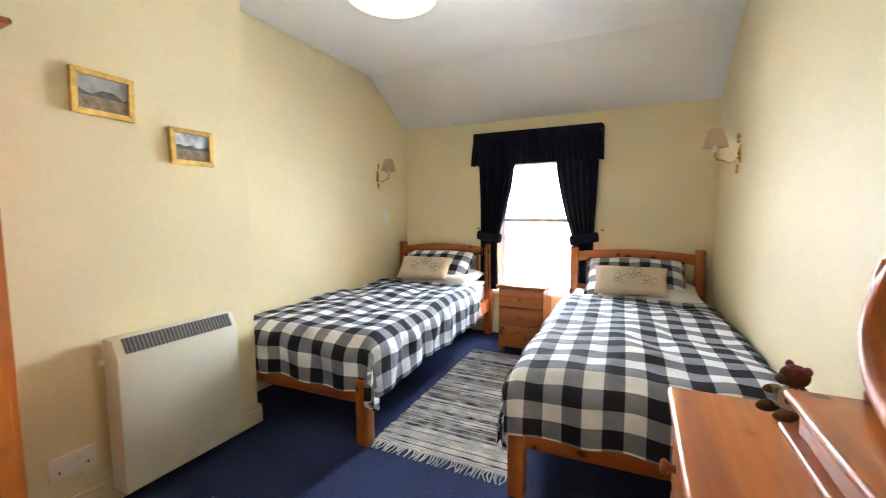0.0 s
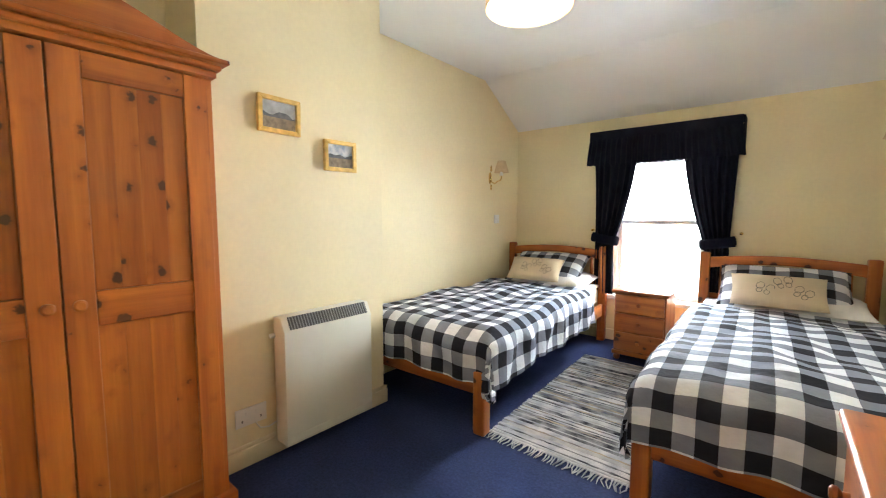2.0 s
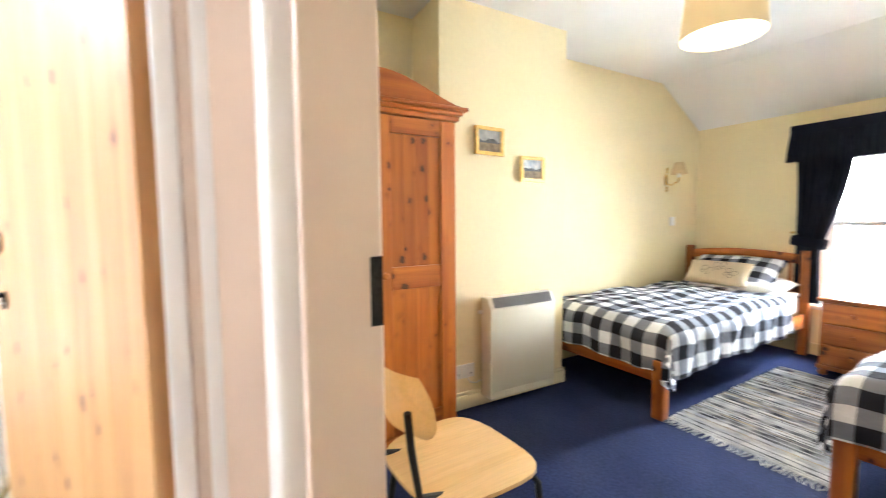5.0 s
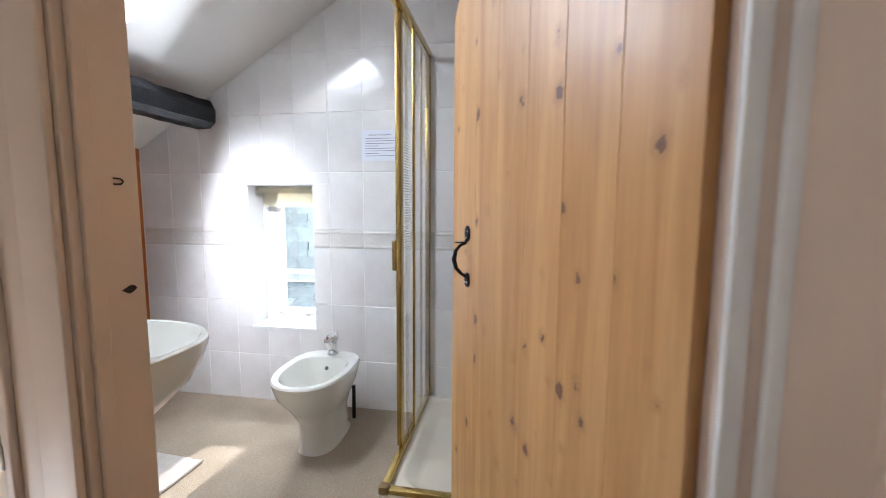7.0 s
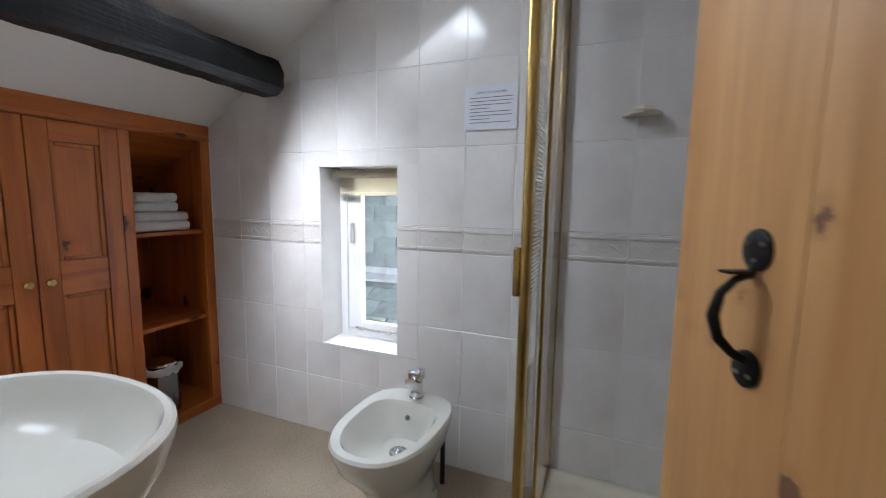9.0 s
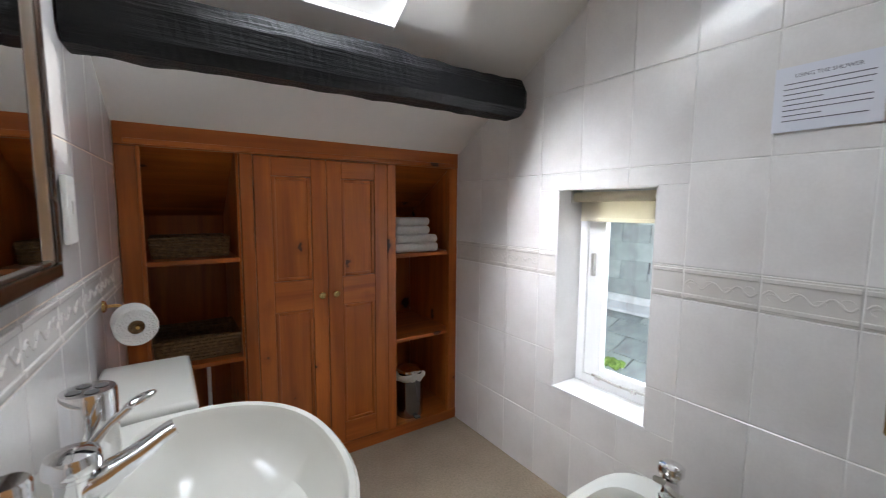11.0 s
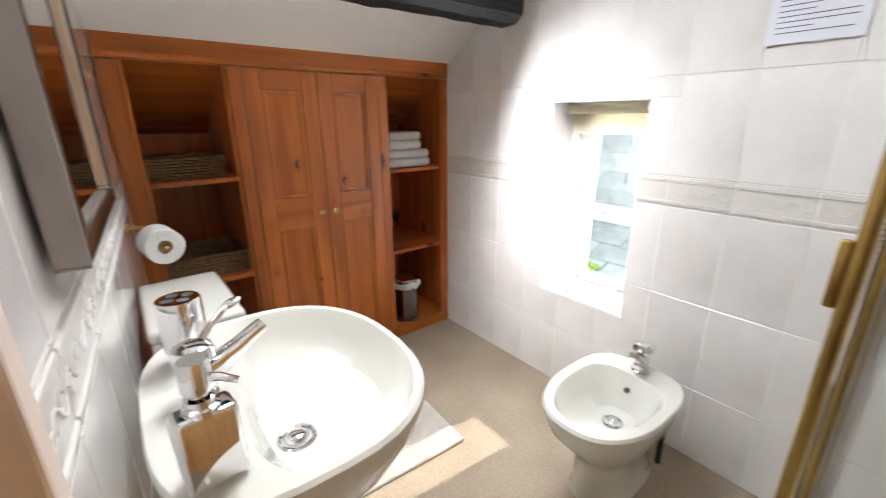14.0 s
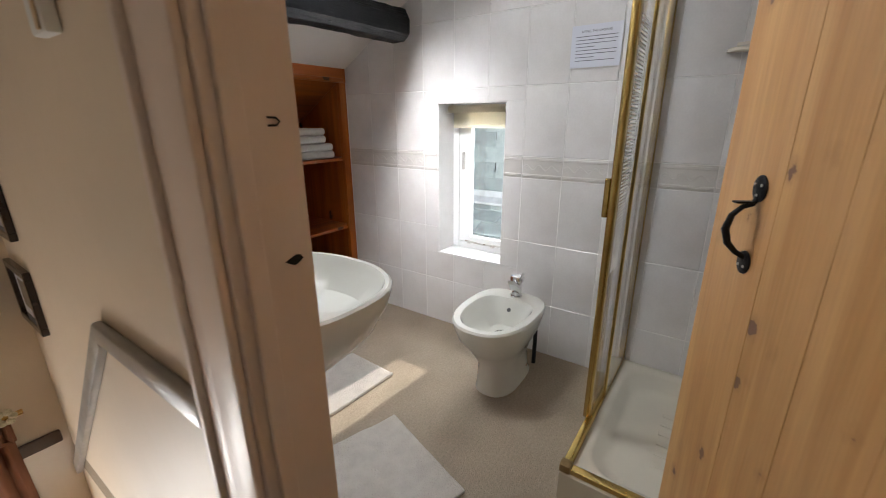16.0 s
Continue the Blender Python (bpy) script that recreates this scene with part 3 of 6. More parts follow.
def duvet(left, right, length, seed, foot=0.24):
    """A quilt over a bed; left and right are the overhangs. Head at y 0, foot at -length."""
    bm = bmesh.new()
    uvl = bm.loops.layers.uv.new("UVMap")
    nu, nv = 64, 96
    half, r = 0.520, 0.075
    u0, u1 = -half + (0 if left < 0.05 else -left), half + right
    v0, v1 = 0.42, length + foot
    rows = []
    for j in range(nv + 1):
        row = []
        for i in range(nu + 1):
            u, v = u0 + (u1 - u0) * i / nu, v0 + (v1 - v0) * j / nv
            hem = 0.03 * noise.noise(Vector((u * 3.0, v * 3.0, seed)))
            x, du = fold(u, half, r)
            y, dv = fold(v - length / 2, length / 2, r)
            y += length / 2
            drop = max(du, dv) + 0.25 * min(du, dv)
            drop *= 1 + hem * 2.0
            edge = min(drop / 0.10, 1.0)
            ripple = 0.012 * edge * math.sin(23 * (v if du > dv else u) + 3 * noise.noise(Vector((u * 4, v * 4, seed + 3))))
            if du > dv:
                x += (ripple + 0.018 * edge) * (1 if u > 0 else -1)
            elif dv > 0.02:
                y += ripple + 0.03 * edge
            puff = 0.030 * noise.noise(Vector((u * 3.2, v * 2.6, seed + 9))) + 0.014 * noise.noise(Vector((u * 9, v * 7, seed)))
            z = 0.545 - drop + puff * (1 - edge * 0.6) + 0.02 * (1 - min(1, abs(u) / half)) 
            row.append((bm.verts.new((x, -y, z)), (u + 0.03, v)))
        rows.append(row)
    for j in range(nv):
        for i in range(nu):
            q = (rows[j][i + 1], rows[j][i], rows[j + 1][i], rows[j + 1][i + 1])
            f = bm.faces.new([c[0] for c in q])
            for loop, c in zip(f.loops, q):
                loop[uvl].uv = c[1]
    return thicken(bm, 0.022)


def cushion(w, h, t, seed=0.0, n=22):
    """A stuffed rectangle, w by h, lying in the xz plane, with pinched corners."""
    bm = bmesh.new()
    uvl = bm.loops.layers.uv.new("UVMap")
    for side in (1, -1):
        g = []
        for j in range(n + 1):
            row = []
            for i in range(n + 1):
                a, b = 2 * i / n - 1, 2 * j / n - 1
                k = max(0.0, (1 - a ** 4) * (1 - b ** 4)) ** 0.5
                bow = 0.045 * (1 - k)
                x = a * w / 2 * (1 - bow * (1 - abs(a) ** 3) * 0.6 + (-0.04 * (1 - b * b)))
                z = b * h / 2 * (1 - 0.05 * (1 - a * a))
                y = side * t / 2 * k * (1 + 0.18 * noise.noise(Vector((a * 2, b * 2, seed))))
                row.append((bm.verts.new((x, y, z)), (x, z + seed)))
            g.append(row)
        for j in range(n):
            for i in range(n):
                q = [g[j][i], g[j][i + 1], g[j + 1][i + 1], g[j + 1][i]]
                f = bm.faces.new([c[0] for c in q])
                for loop, c in zip(f.loops, q):
                    loop[uvl].uv = c[1]
    bmesh.ops.remove_doubles(bm, verts=bm.verts, dist=1e-4)
    bmesh.ops.recalc_face_normals(bm, faces=bm.faces)
    return bm


def bed_frame(m):
    L = 2.13
    bed = thing("bed", "varnished pine single bed with slatted headboard", "bed", m, "single beds")
    for s in (-1, 1):
        post = box(-0.035, 0.035, -0.035, 0.035, 0, 0.885, 0.012, 3, pose(s * 0.468, 0.0, 0))
        part("head_post", post, M_PINE, bed, smooth=True)
        part("foot_leg", box(-0.036, 0.036, -0.036, 0.036, 0, 0.35, 0.012, 3, pose(s * 0.468, -L + 0.04, 0)), M_PINE, bed, smooth=True)
        part("side_rail", box(s * 0.468 - 0.014, s * 0.468 + 0.014, -L + 0.07, -0.03, 0.235, 0.35, 0.006), M_PINE_Y, bed, smooth=True)
    top = [(-0.435 + 0.87 * i / 14, 0.848 + 0.028 * math.sin(math.pi * i / 14)) for i in range(15)]
    low = [(a, b - 0.085 + 0.02 * math.sin(math.pi * (a + 0.435) / 0.87)) for a, b in reversed(top)]
    part("head_rail", prism(top + low, 0.036, "y", -0.018, 0.006), M_PINE_X, bed, smooth=True)
    part("lower_rail", box(-0.434, 0.434, -0.016, 0.016, 0.50, 0.565, 0.008), M_PINE_X, bed, smooth=True)
    for i in range(6):
        x = -0.36 + 0.144 * i
        part("spindle", lathe([(0.011, 0.56), (0.013, 0.60), (0.016, 0.64), (0.013, 0.70), (0.011, 0.79)], 10, m=pose(x, 0, 0)), M_PINE, bed, smooth=True)
    part("foot_rail", box(-0.434, 0.434, -L + 0.02, -L + 0.05, 0.215, 0.35, 0.008), M_PINE_X, bed, smooth=True)
    return bed


BEDS = ((0.166, 4.20, 2.0, 0.02, 0.25, 2.0), (1.905, 4.20, 2.0, 0.24, 0.20, 7.0))
for bx, by, turn, left, right, seed in BEDS:
    base = pose(bx, by, 0, 0, 0, turn)
    bed_frame(base)
    solid("mattress", box(-0.445, 0.445, -2.06, -0.04, 0.352, 0.50, 0.03, 3), M_MATTRESS,
          "pale mattress lying on a pine bed frame", "mattress", base, "mattresses", smooth=True)
    solid("duvet", duvet(left, right, 2.10, seed), M_CHECK, "black and white checked duvet spread over a bed", "duvet", base, "checked duvets", smooth=True)
    solid("bed_sheet", box(-0.448, 0.448, -0.47, -0.045, 0.50, 0.53, 0.012), M_SHEET, "white fitted sheet at the head of a bed", "bed sheet", base,
          "white sheets", smooth=True)
    solid("white_pillow", cushion(0.70, 0.42, 0.13, 1.0), M_SHEET, "plain white pillow under a checked one", "pillow",
          base @ pose(0.09, -0.24, 0.575, -84, 0, 0), "white pillows", smooth=True)
    solid("check_pillow", cushion(0.72, 0.44, 0.15, 4.0), M_CHECK, "black and white checked pillow leaning at the headboard", "pillow",
          base @ pose(0.0, -0.20, 0.665, -56, 0, 0), "checked pillows", smooth=True)
    cu = thing("butterfly_cushion", "cream oblong cushion embroidered with grey butterflies", "cushion", base @ pose(-0.03, -0.40, 0.675, -42, 0, 2),
               "butterfly cushions")
    part("cover", cushion(0.50, 0.25, 0.10, 2.0), M_PILLOW, cu, smooth=True)
    for k, (px, pz, ang) in enumerate(((-0.07, -0.02, 20), (0.03, 0.035, -15), (0.12, -0.035, 30))):
        bf = bmesh.new()
        for sx in (-1, 1):
            for q, rr in ((0.6, 0.026), (-0.5, 0.018)):
                pts = [(sx * (0.004 + rr * (0.5 + 0.5 * math.cos(a)) * 1.1), 0, rr * math.sin(a) * 0.7 + q * 0.022)
                       for a in [2 * math.pi * i / 12 for i in range(12)]]
                tube(pts, 0.0014, 4, bf, True)
        bf.transform(pose(px, -0.053, pz, 0, ang, 0) @ Matrix.Diagonal((1.5, 1, 1.5, 1)))
        part("butterfly", bf, M_INKGREY, cu, "grey embroidered butterfly")


def knob(r=0.017, out=0.03):
    return [(0, 0), (r * 0.6, 0), (r * 0.5, out * 0.35), (r, out * 0.62), (r * 0.96, out * 0.85), (r * 0.6, out), (0, out)]


# wardrobe
W = thing("wardrobe", "orange pine double wardrobe with arched top against the wall", "wardrobe")
wx, wy0, wy1 = 0.29, 0.125, 1.01
bm = box(-0.30, wx - 0.022, wy0, wy0 + 0.02, 0.09, 1.66)
part("side_panel", bm, M_PINE, W)
part("side_panel", box(-0.30, wx - 0.022, wy1 - 0.02, wy1, 0.09, 1.66), M_PINE, W)
part("back_panel", box(-0.305, -0.30, wy0, wy1, 0.09, 1.66), M_PINE, W)
part("bottom_panel", box(-0.299, wx - 0.023, wy0 + 0.021, wy1 - 0.021, 0.09, 0.11), M_PINE_Y, W)
part("plinth", box(-0.30, wx + 0.006, wy0 - 0.01, wy1 + 0.025, 0, 0.088, 0.008), M_PINE_Y, W, smooth=True)
bm = box(-0.30, wx + 0.01, wy0 - 0.005, wy1 + 0.008, 1.662, 1.685, 0.004)
add_box(bm, -0.30, wx + 0.03, wy0 - 0.010, wy1 + 0.02, 1.685, 1.705, 0.008, 3)
add_box(bm, -0.30, wx + 0.055, wy0 - 0.015, wy1 + 0.038, 1.705, 1.722, 0.006, 3)
part("cornice", bm, M_PINE_Y, W, smooth=True)
n = 24
arch = [(wy0 + (wy1 - wy0 + 0.02) * i / n, 1.722 + 0.006 + 0.125 * (0.5 - 0.5 * math.cos(2 * math.pi * i / n)) ** 0.75) for i in range(n + 1)]
part("arched_crest", prism([(wy0, 1.722)] + arch + [(wy1 + 0.02, 1.722)], 0.022, "x", wx + 0.005), M_PINE_Y, W)
mid = (wy0 + wy1) / 2
for d0, d1, kn in ((wy0 + 0.022, mid - 0.002, mid - 0.035), (mid + 0.002, wy1 - 0.022, mid + 0.035)):
    door = part("door", box(wx - 0.022, wx, d0, d0 + 0.075, 0.10, 1.655, 0.003), M_PINE, W)
    part("stile", box(wx - 0.022, wx, d1 - 0.075, d1, 0.10, 1.655, 0.003), M_PINE, door)
    for z0, z1 in ((0.10, 0.19), (0.83, 0.94), (1.575, 1.655)):
        part("rail", box(wx - 0.022, wx - 0.001, d0 + 0.0755, d1 - 0.0755, z0, z1, 0.003), M_PINE_Y, door)
    for z0, z1 in ((0.191, 0.829), (0.941, 1.574)):
        nb = 4
        for i in range(nb):
            a = d0 + 0.0765 + (d1 - d0 - 0.153) * i / nb
            b = d0 + 0.0765 + (d1 - d0 - 0.153) * (i + 1) / nb
            part("board", box(wx - 0.018, wx - 0.009, a + 0.0001, b - 0.0001, z0, z1, 0.0004, 1), M_PINE, door)
    part("handle", lathe(knob(0.018, 0.034), 16, m=pose(wx, kn, 0.905, 0, 90, 0)), M_PINE, door, "turned pine knob", smooth=True)

# storage heater
H = thing("storage_heater", "cream storage heater with dark top grille on the wall", "heater")
part("body", prism([(0.045, 0.07), (0.15, 0.07), (0.15, 0.625), (0.115, 0.69), (0.045, 0.69)], 0.52, "y", 1.325, 0.007), M_WHITE, H, smooth=True)
part("wall_bracket", box(0.021, 0.044, 1.35, 1.82, 0.12, 0.64), M_DARK, H)
gr = part("grille", prism([(0.1495, 0.634), (0.1525, 0.634), (0.1225, 0.690), (0.1195, 0.690)], 0.46, "y", 1.355), M_DARK, H, "dark grey slotted outlet grille")
for i in range(30):
    part("slot_bar", prism([(0.1525, 0.635), (0.155, 0.635), (0.125, 0.691), (0.1225, 0.691)], 0.004, "y", 1.362 + 0.0153 * i), M_GREYBAR, gr)
part("lower_trim", box(0.149, 0.152, 1.335, 1.835, 0.075, 0.115, 0.001), M_WHITE, H)
part("control_knob", lathe([(0.012, 0), (0.012, 0.02), (0, 0.022)], 12, m=pose(0.06, 1.322, 0.60, 90, 0, 0)), M_PLASTIC, H, smooth=True)


def socket(name, m, w=0.146, switches=2, label="white plastic double power socket on the wall"):
    s = thing(name, label, "socket", m)
    part("plate", box(0, 0.009, -w / 2, w / 2, -0.043, 0.043, 0.003), M_PLASTIC, s, smooth=True)
    for i in range(switches):
        y = (i - (switches - 1) / 2) * 0.045
        part("rocker", box(0.009, 0.0125, y - 0.006, y + 0.006, 0.008, 0.026, 0.001), M_PLASTIC, s)
    return s


S1 = socket("double_socket", pose(0.021, 1.215, 0.235))
part("pin_hole", box(0.0091, 0.0096, -0.047, -0.041, -0.022, -0.010), M_DARK, S1)
part("pin_hole", box(0.0091, 0.0096, 0.041, 0.047, -0.022, -0.010), M_DARK, S1)
solid("heater_cable", tube([(0.034, 1.23, 0.20), (0.040, 1.25, 0.165), (0.042, 1.29, 0.155), (0.046, 1.34, 0.17)], 0.004, 6), M_PLASTIC,
      "white cable from socket to heater", "cable", smooth=True)
SW = thing("light_switch", "small white light switch on the wall", "switch", pose(XL + 0.001, 3.88, 1.13))
part("plate", box(0, 0.009, -0.043, 0.043, -0.043, 0.043, 0.003), M_PLASTIC, SW, smooth=True)
part("rocker", box(0.009, 0.013, -0.007, 0.007, -0.012, 0.012, 0.001), M_PLASTIC, SW)


def picture(y0, y1, z0, z1, sky_c, hill_c, sea_c, lean):
    p = thing("framed_picture", "small landscape painting in a gilt frame on the wall", "picture", pose(0.022, (y0 + y1) / 2, (z0 + z1) / 2, lean, 0, 0),
              "gilt framed paintings")
    w, h, f = (y1 - y0) / 2, (z1 - z0) / 2, 0.022
    part("frame_top", prism([(-w, h), (w, h), (w - f, h - f), (-w + f, h - f)], 0.022, "x", 0, 0.003), M_GOLD, p)
    part("frame_bottom", prism([(-w, -h), (w, -h), (w - f, -h + f), (-w + f, -h + f)], 0.022, "x", 0, 0.003), M_GOLD, p)
    part("frame_side", prism([(-w, -h), (-w, h), (-w + f, h - f), (-w + f, -h + f)], 0.022, "x", 0, 0.003), M_GOLD, p)
    part("frame_side", prism([(w, -h), (w, h), (w - f, h - f), (w - f, -h + f)], 0.022, "x", 0, 0.003), M_GOLD, p)
    a, b = w - f, h - f
    part("canvas", box(0.004, 0.010, -a - 0.001, a + 0.001, -b - 0.001, b + 0.001), sky_c, p, "pale painted sky")
    hill = [(-a, -b * 0.2)] + [(-a + 2 * a * i / 10, b * (0.12 + 0.35 * noise.noise(Vector((i * 0.5, y0 * 9, 2))))) for i in range(11)] + [(a, -b * 0.2)]
    part("painted_hill", prism(hill, 0.0008, "x", 0.0102), hill_c, p)
    part("painted_foreground", box(0.0103, 0.0112, -a, a, -b, -b * 0.18), sea_c, p)
    return p


M_P1 = mat("painted_sky", (0.50, 0.52, 0.55), 0.3, noise_scale=18, amount=0.4, coat=0.5)
M_P2 = mat("painted_hills", (0.14, 0.15, 0.17), 0.3, noise_scale=40, amount=0.5, coat=0.5)
M_P3 = mat("painted_heath", (0.32, 0.25, 0.17), 0.3, noise_scale=40, amount=0.5, coat=0.5)
M_P4 = mat("painted_blue_sky", (0.22, 0.30, 0.42), 0.3, noise_scale=30, amount=0.5, coat=0.5, colour2=(0.7, 0.7, 0.7))
picture(1.292, 1.504, 1.556, 1.726, M_P1, M_P2, M_P3, -1)
picture(1.639, 1.843, 1.406, 1.57, M_P4, M_P2, M_P3, 0.5)

# skirting boards


def skirting(x0, x1, y0, y1, axis):
    bm = box(x0, x1, y0, y1, 0.0, 0.085, 0.003)
    g = 0.006
    add_box(bm, x0, x1 - (g if axis == "y" else 0), y0 + (g if axis == "x" else 0), y1, 0.085, 0.105, 0.004)
    return structure("baseboard", bm, M_SKIRT, "cream painted skirting board", "skirting", True)


skirting(0.02, 0.038, 1.058, 2.063, "y")
skirting(XL, XL + 0.018, 2.064, 4.28, "y")
structure("baseboard", box(XL + 0.02, 0.018, 2.045, 2.063, 0, 0.10, 0.003), M_SKIRT, "cream painted skirting board", "skirting")
structure("baseboard", box(XL + 0.02, XR - 0.02, YW - 0.018, YW, 0, 0.10, 0.003), M_SKIRT, "cream painted skirting board", "skirting")
structure("baseboard", box(XR - 0.018, XR, 0.1, YW - 0.02, 0, 0.10, 0.003), M_SKIRT, "cream painted skirting board", "skirting")

# sash window
WIN = tagged(new("window_1"), "white painted sash window with bright daylight", "window", kind="structure")
x0, x1, z0, z1 = 0.66, 1.46, 0.42, 1.72
part("window_frame", box(x0, x0 + 0.05, YW + 0.06, YW + 0.16, z0, z1, 0.003), M_WHITEGLOSS, WIN)
part("window_frame", box(x1 - 0.05, x1, YW + 0.06, YW + 0.16, z0, z1, 0.003), M_WHITEGLOSS, WIN)
part("window_frame", box(x0 + 0.051, x1 - 0.051, YW + 0.06, YW + 0.16, z1 - 0.05, z1, 0.003), M_WHITEGLOSS, WIN)
part("window_sill", box(x0 - 0.04, x1 + 0.04, YW - 0.06, YW + 0.16, z0 - 0.025, z0 + 0.012, 0.006), M_WHITEGLOSS, WIN, smooth=True)
for zz0, zz1, yy in ((z0 + 0.013, 1.125, YW + 0.075), (1.09, z1 - 0.052, YW + 0.118)):
    sash = part("sash", box(x0 + 0.052, x0 + 0.09, yy, yy + 0.036, zz0, zz1, 0.003), M_WHITEGLOSS, WIN)
    part("stile", box(x1 - 0.09, x1 - 0.052, yy, yy + 0.036, zz0, zz1, 0.003), M_WHITEGLOSS, sash)
    part("rail", box(x0 + 0.0905, x1 - 0.0905, yy, yy + 0.036, zz0, zz0 + 0.04, 0.003), M_WHITEGLOSS, sash)
    part("rail", box(x0 + 0.0905, x1 - 0.0905, yy, yy + 0.036, zz1 - 0.035, zz1, 0.003), M_WHITEGLOSS, sash)
    pane = part("pane", box(x0 + 0.088, x1 - 0.088, yy + 0.016, yy + 0.020, zz0 + 0.038, zz1 - 0.033), M_GLASS, sash)
    pane.visible_shadow = False
part("sash_catch", box(1.04, 1.09, YW + 0.072, YW + 0.10, 1.126, 1.137, 0.003), M_BRASS, WIN, "small brass sash catch")
structure("backdrop", box(-3, 5, 6.5, 6.52, -2, 5), M_OUT, "bright white hazy sky outside the window", "backdrop")


def pleat(outline, folds, amp, z0, z1, y, nz=18, nx=90, seed=0, sag=0.0):
    """Hanging gathered cloth. outline(t) gives the left and right edge at height fraction t, 0 at the top."""
    bm = bmesh.new()
    g = []
    for j in range(nz + 1):
        t = j / nz
        a, b = outline(t)
        row = []
        for i in range(nx + 1):
            s = i / nx
            w = amp * math.sin(2 * math.pi * folds * s + 1.3 * noise.noise(Vector((s * 6, t * 1.5, seed)))) * (0.6 + 0.4 * t)
            w += amp * 0.5 * noise.noise(Vector((s * 12, t * 2, seed + 5)))
            z = z0 + (z1 - z0) * t + (sag * math.sin(folds * 2 * math.pi * s) * t)
            row.append(bm.verts.new((a + (b - a) * s, y + w, z)))
        g.append(row)
    for j in range(nz):
        for i in range(nx):
            bm.faces.new((g[j][i], g[j + 1][i], g[j + 1][i + 1], g[j][i + 1]))
    return thicken(bm, 0.006)


PL = thing("curtain_pelmet", "navy gathered fabric pelmet above the window", "pelmet")
part("heading_band", pleat(lambda t: (0.515, 1.632), 14, 0.003, 1.912, 1.835, 4.115, 6, 120, 1), M_NAVY, PL, smooth=True)
part("skirt", pleat(lambda t: (0.512 - 0.025 * t, 1.635 + 0.025 * t), 26, 0.011, 1.842, 1.615, 4.115, 12, 200, 2, 0.004), M_NAVY, PL, smooth=True)
part("return_end", box(0.505, 0.515, 4.125, YW - 0.002, 1.64, 1.91), M_NAVY, PL)
part("return_end", box(1.632, 1.642, 4.125, YW - 0.002, 1.64, 1.91), M_NAVY, PL)
part("board", box(0.52, 1.63, 4.13, YW - 0.002, 1.895, 1.91), M_NAVY, PL)
for side in (0, 1):
    C = thing("curtain", "navy curtain held back with a fabric tie", "curtain", None, "navy curtains")

    def edges(t, side=side):
        # gathers in towards the tie, then hangs straight
        k = min(t / 0.62, 1.0)
        inner = 0.36 * (1 - k ** 1.6) + 0.19 * k ** 1.6
        if t > 0.62:
            inner = 0.19 + 0.03 * (t - 0.62)
        outer = 0.03 * k
        return (0.535 + outer, 0.535 + inner) if side == 0 else (1.615 - inner, 1.615 - outer)
    part("cloth", pleat(edges, 6, 0.020, 1.70, 0.45, 4.195, 40, 80, 11 + side), M_NAVY, C, smooth=True)
    cx = 0.645 if side == 0 else 1.505
    part("tie_back", lathe([(0.118, -0.04), (0.125, -0.02), (0.125, 0.02), (0.118, 0.04)], 28, 1.0, 0.50, m=pose(cx, 4.195, 0.955, 0, -9 if side else 9, 0)),
         M_NAVY, C, smooth=True)
    part("hook", lathe([(0, 0), (0.012, 0.0), (0.006, 0.012), (0.010, 0.03), (0, 0.034)], 10,
                       m=pose(0.50 if side == 0 else 1.65, YW - 0.001, 1.03, 90, 0, 0)), M_BRASS, C, "brass hold-back hook", smooth=True)


def wall_lamp(m, flip):
    lamp = thing("wall_lamp", "brass wall lamp with pleated cream shade", "wall lamp", m, "brass wall lamps")
    part("backplate", lathe([(0, 0), (0.022, 0), (0.020, 0.008), (0.008, 0.014), (0, 0.016)], 16, 1.0, 2.6, m=pose(0, 0, 0, 0, 90, 0) @ pose(0, 0, 0, 0, 0, 90)), M_BRASS, lamp,
         smooth=True)
    arm = [(0.012, 0, -0.02), (0.03, 0, -0.045), (0.06, 0.0, -0.055), (0.09, 0, -0.035), (0.115, 0, -0.03), (0.13, 0, -0.01), (0.13, 0, 0.02)]
    part("arm", tube(arm, 0.0055, 8), M_BRASS, lamp, smooth=True)
    part("finial", lathe([(0, -0.12), (0.006, -0.115), (0.012, -0.10), (0.006, -0.09), (0.010, -0.07), (0, -0.06)], 12, m=pose(0.014, 0, 0)), M_BRASS, lamp, smooth=True)
    part("top_finial", lathe([(0, 0.06), (0.010, 0.07), (0.006, 0.09), (0.012, 0.10), (0, 0.125)], 12, m=pose(0.014, 0, 0)), M_BRASS, lamp, smooth=True)
    part("lampholder", lathe([(0.016, 0.015), (0.018, 0.03), (0.012, 0.045), (0.012, 0.085), (0, 0.086)], 14, m=pose(0.13, 0, 0)), M_PLASTIC, lamp, smooth=True)
    sh = bmesh.new()
    ns = 72
    rings = []
    for r, z in ((0.068, 0.045), (0.052, 0.10), (0.036, 0.155)):
        rings.append([sh.verts.new(((r + 0.0022 * (-1) ** i) * math.cos(2 * math.pi * i / ns), (r + 0.0022 * (-1) ** i) * math.sin(2 * math.pi * i / ns), z))
                      for i in range(ns)])
    for a, b in zip(rings, rings[1:]):
        for i in range(ns):
            sh.faces.new((a[i], a[(i + 1) % ns], b[(i + 1) % ns], b[i]))
    sh.transform(pose(0.13, 0, 0))
    part("shade", sh, M_SHADECLOTH, lamp, "pleated cream fabric shade")
    return lamp


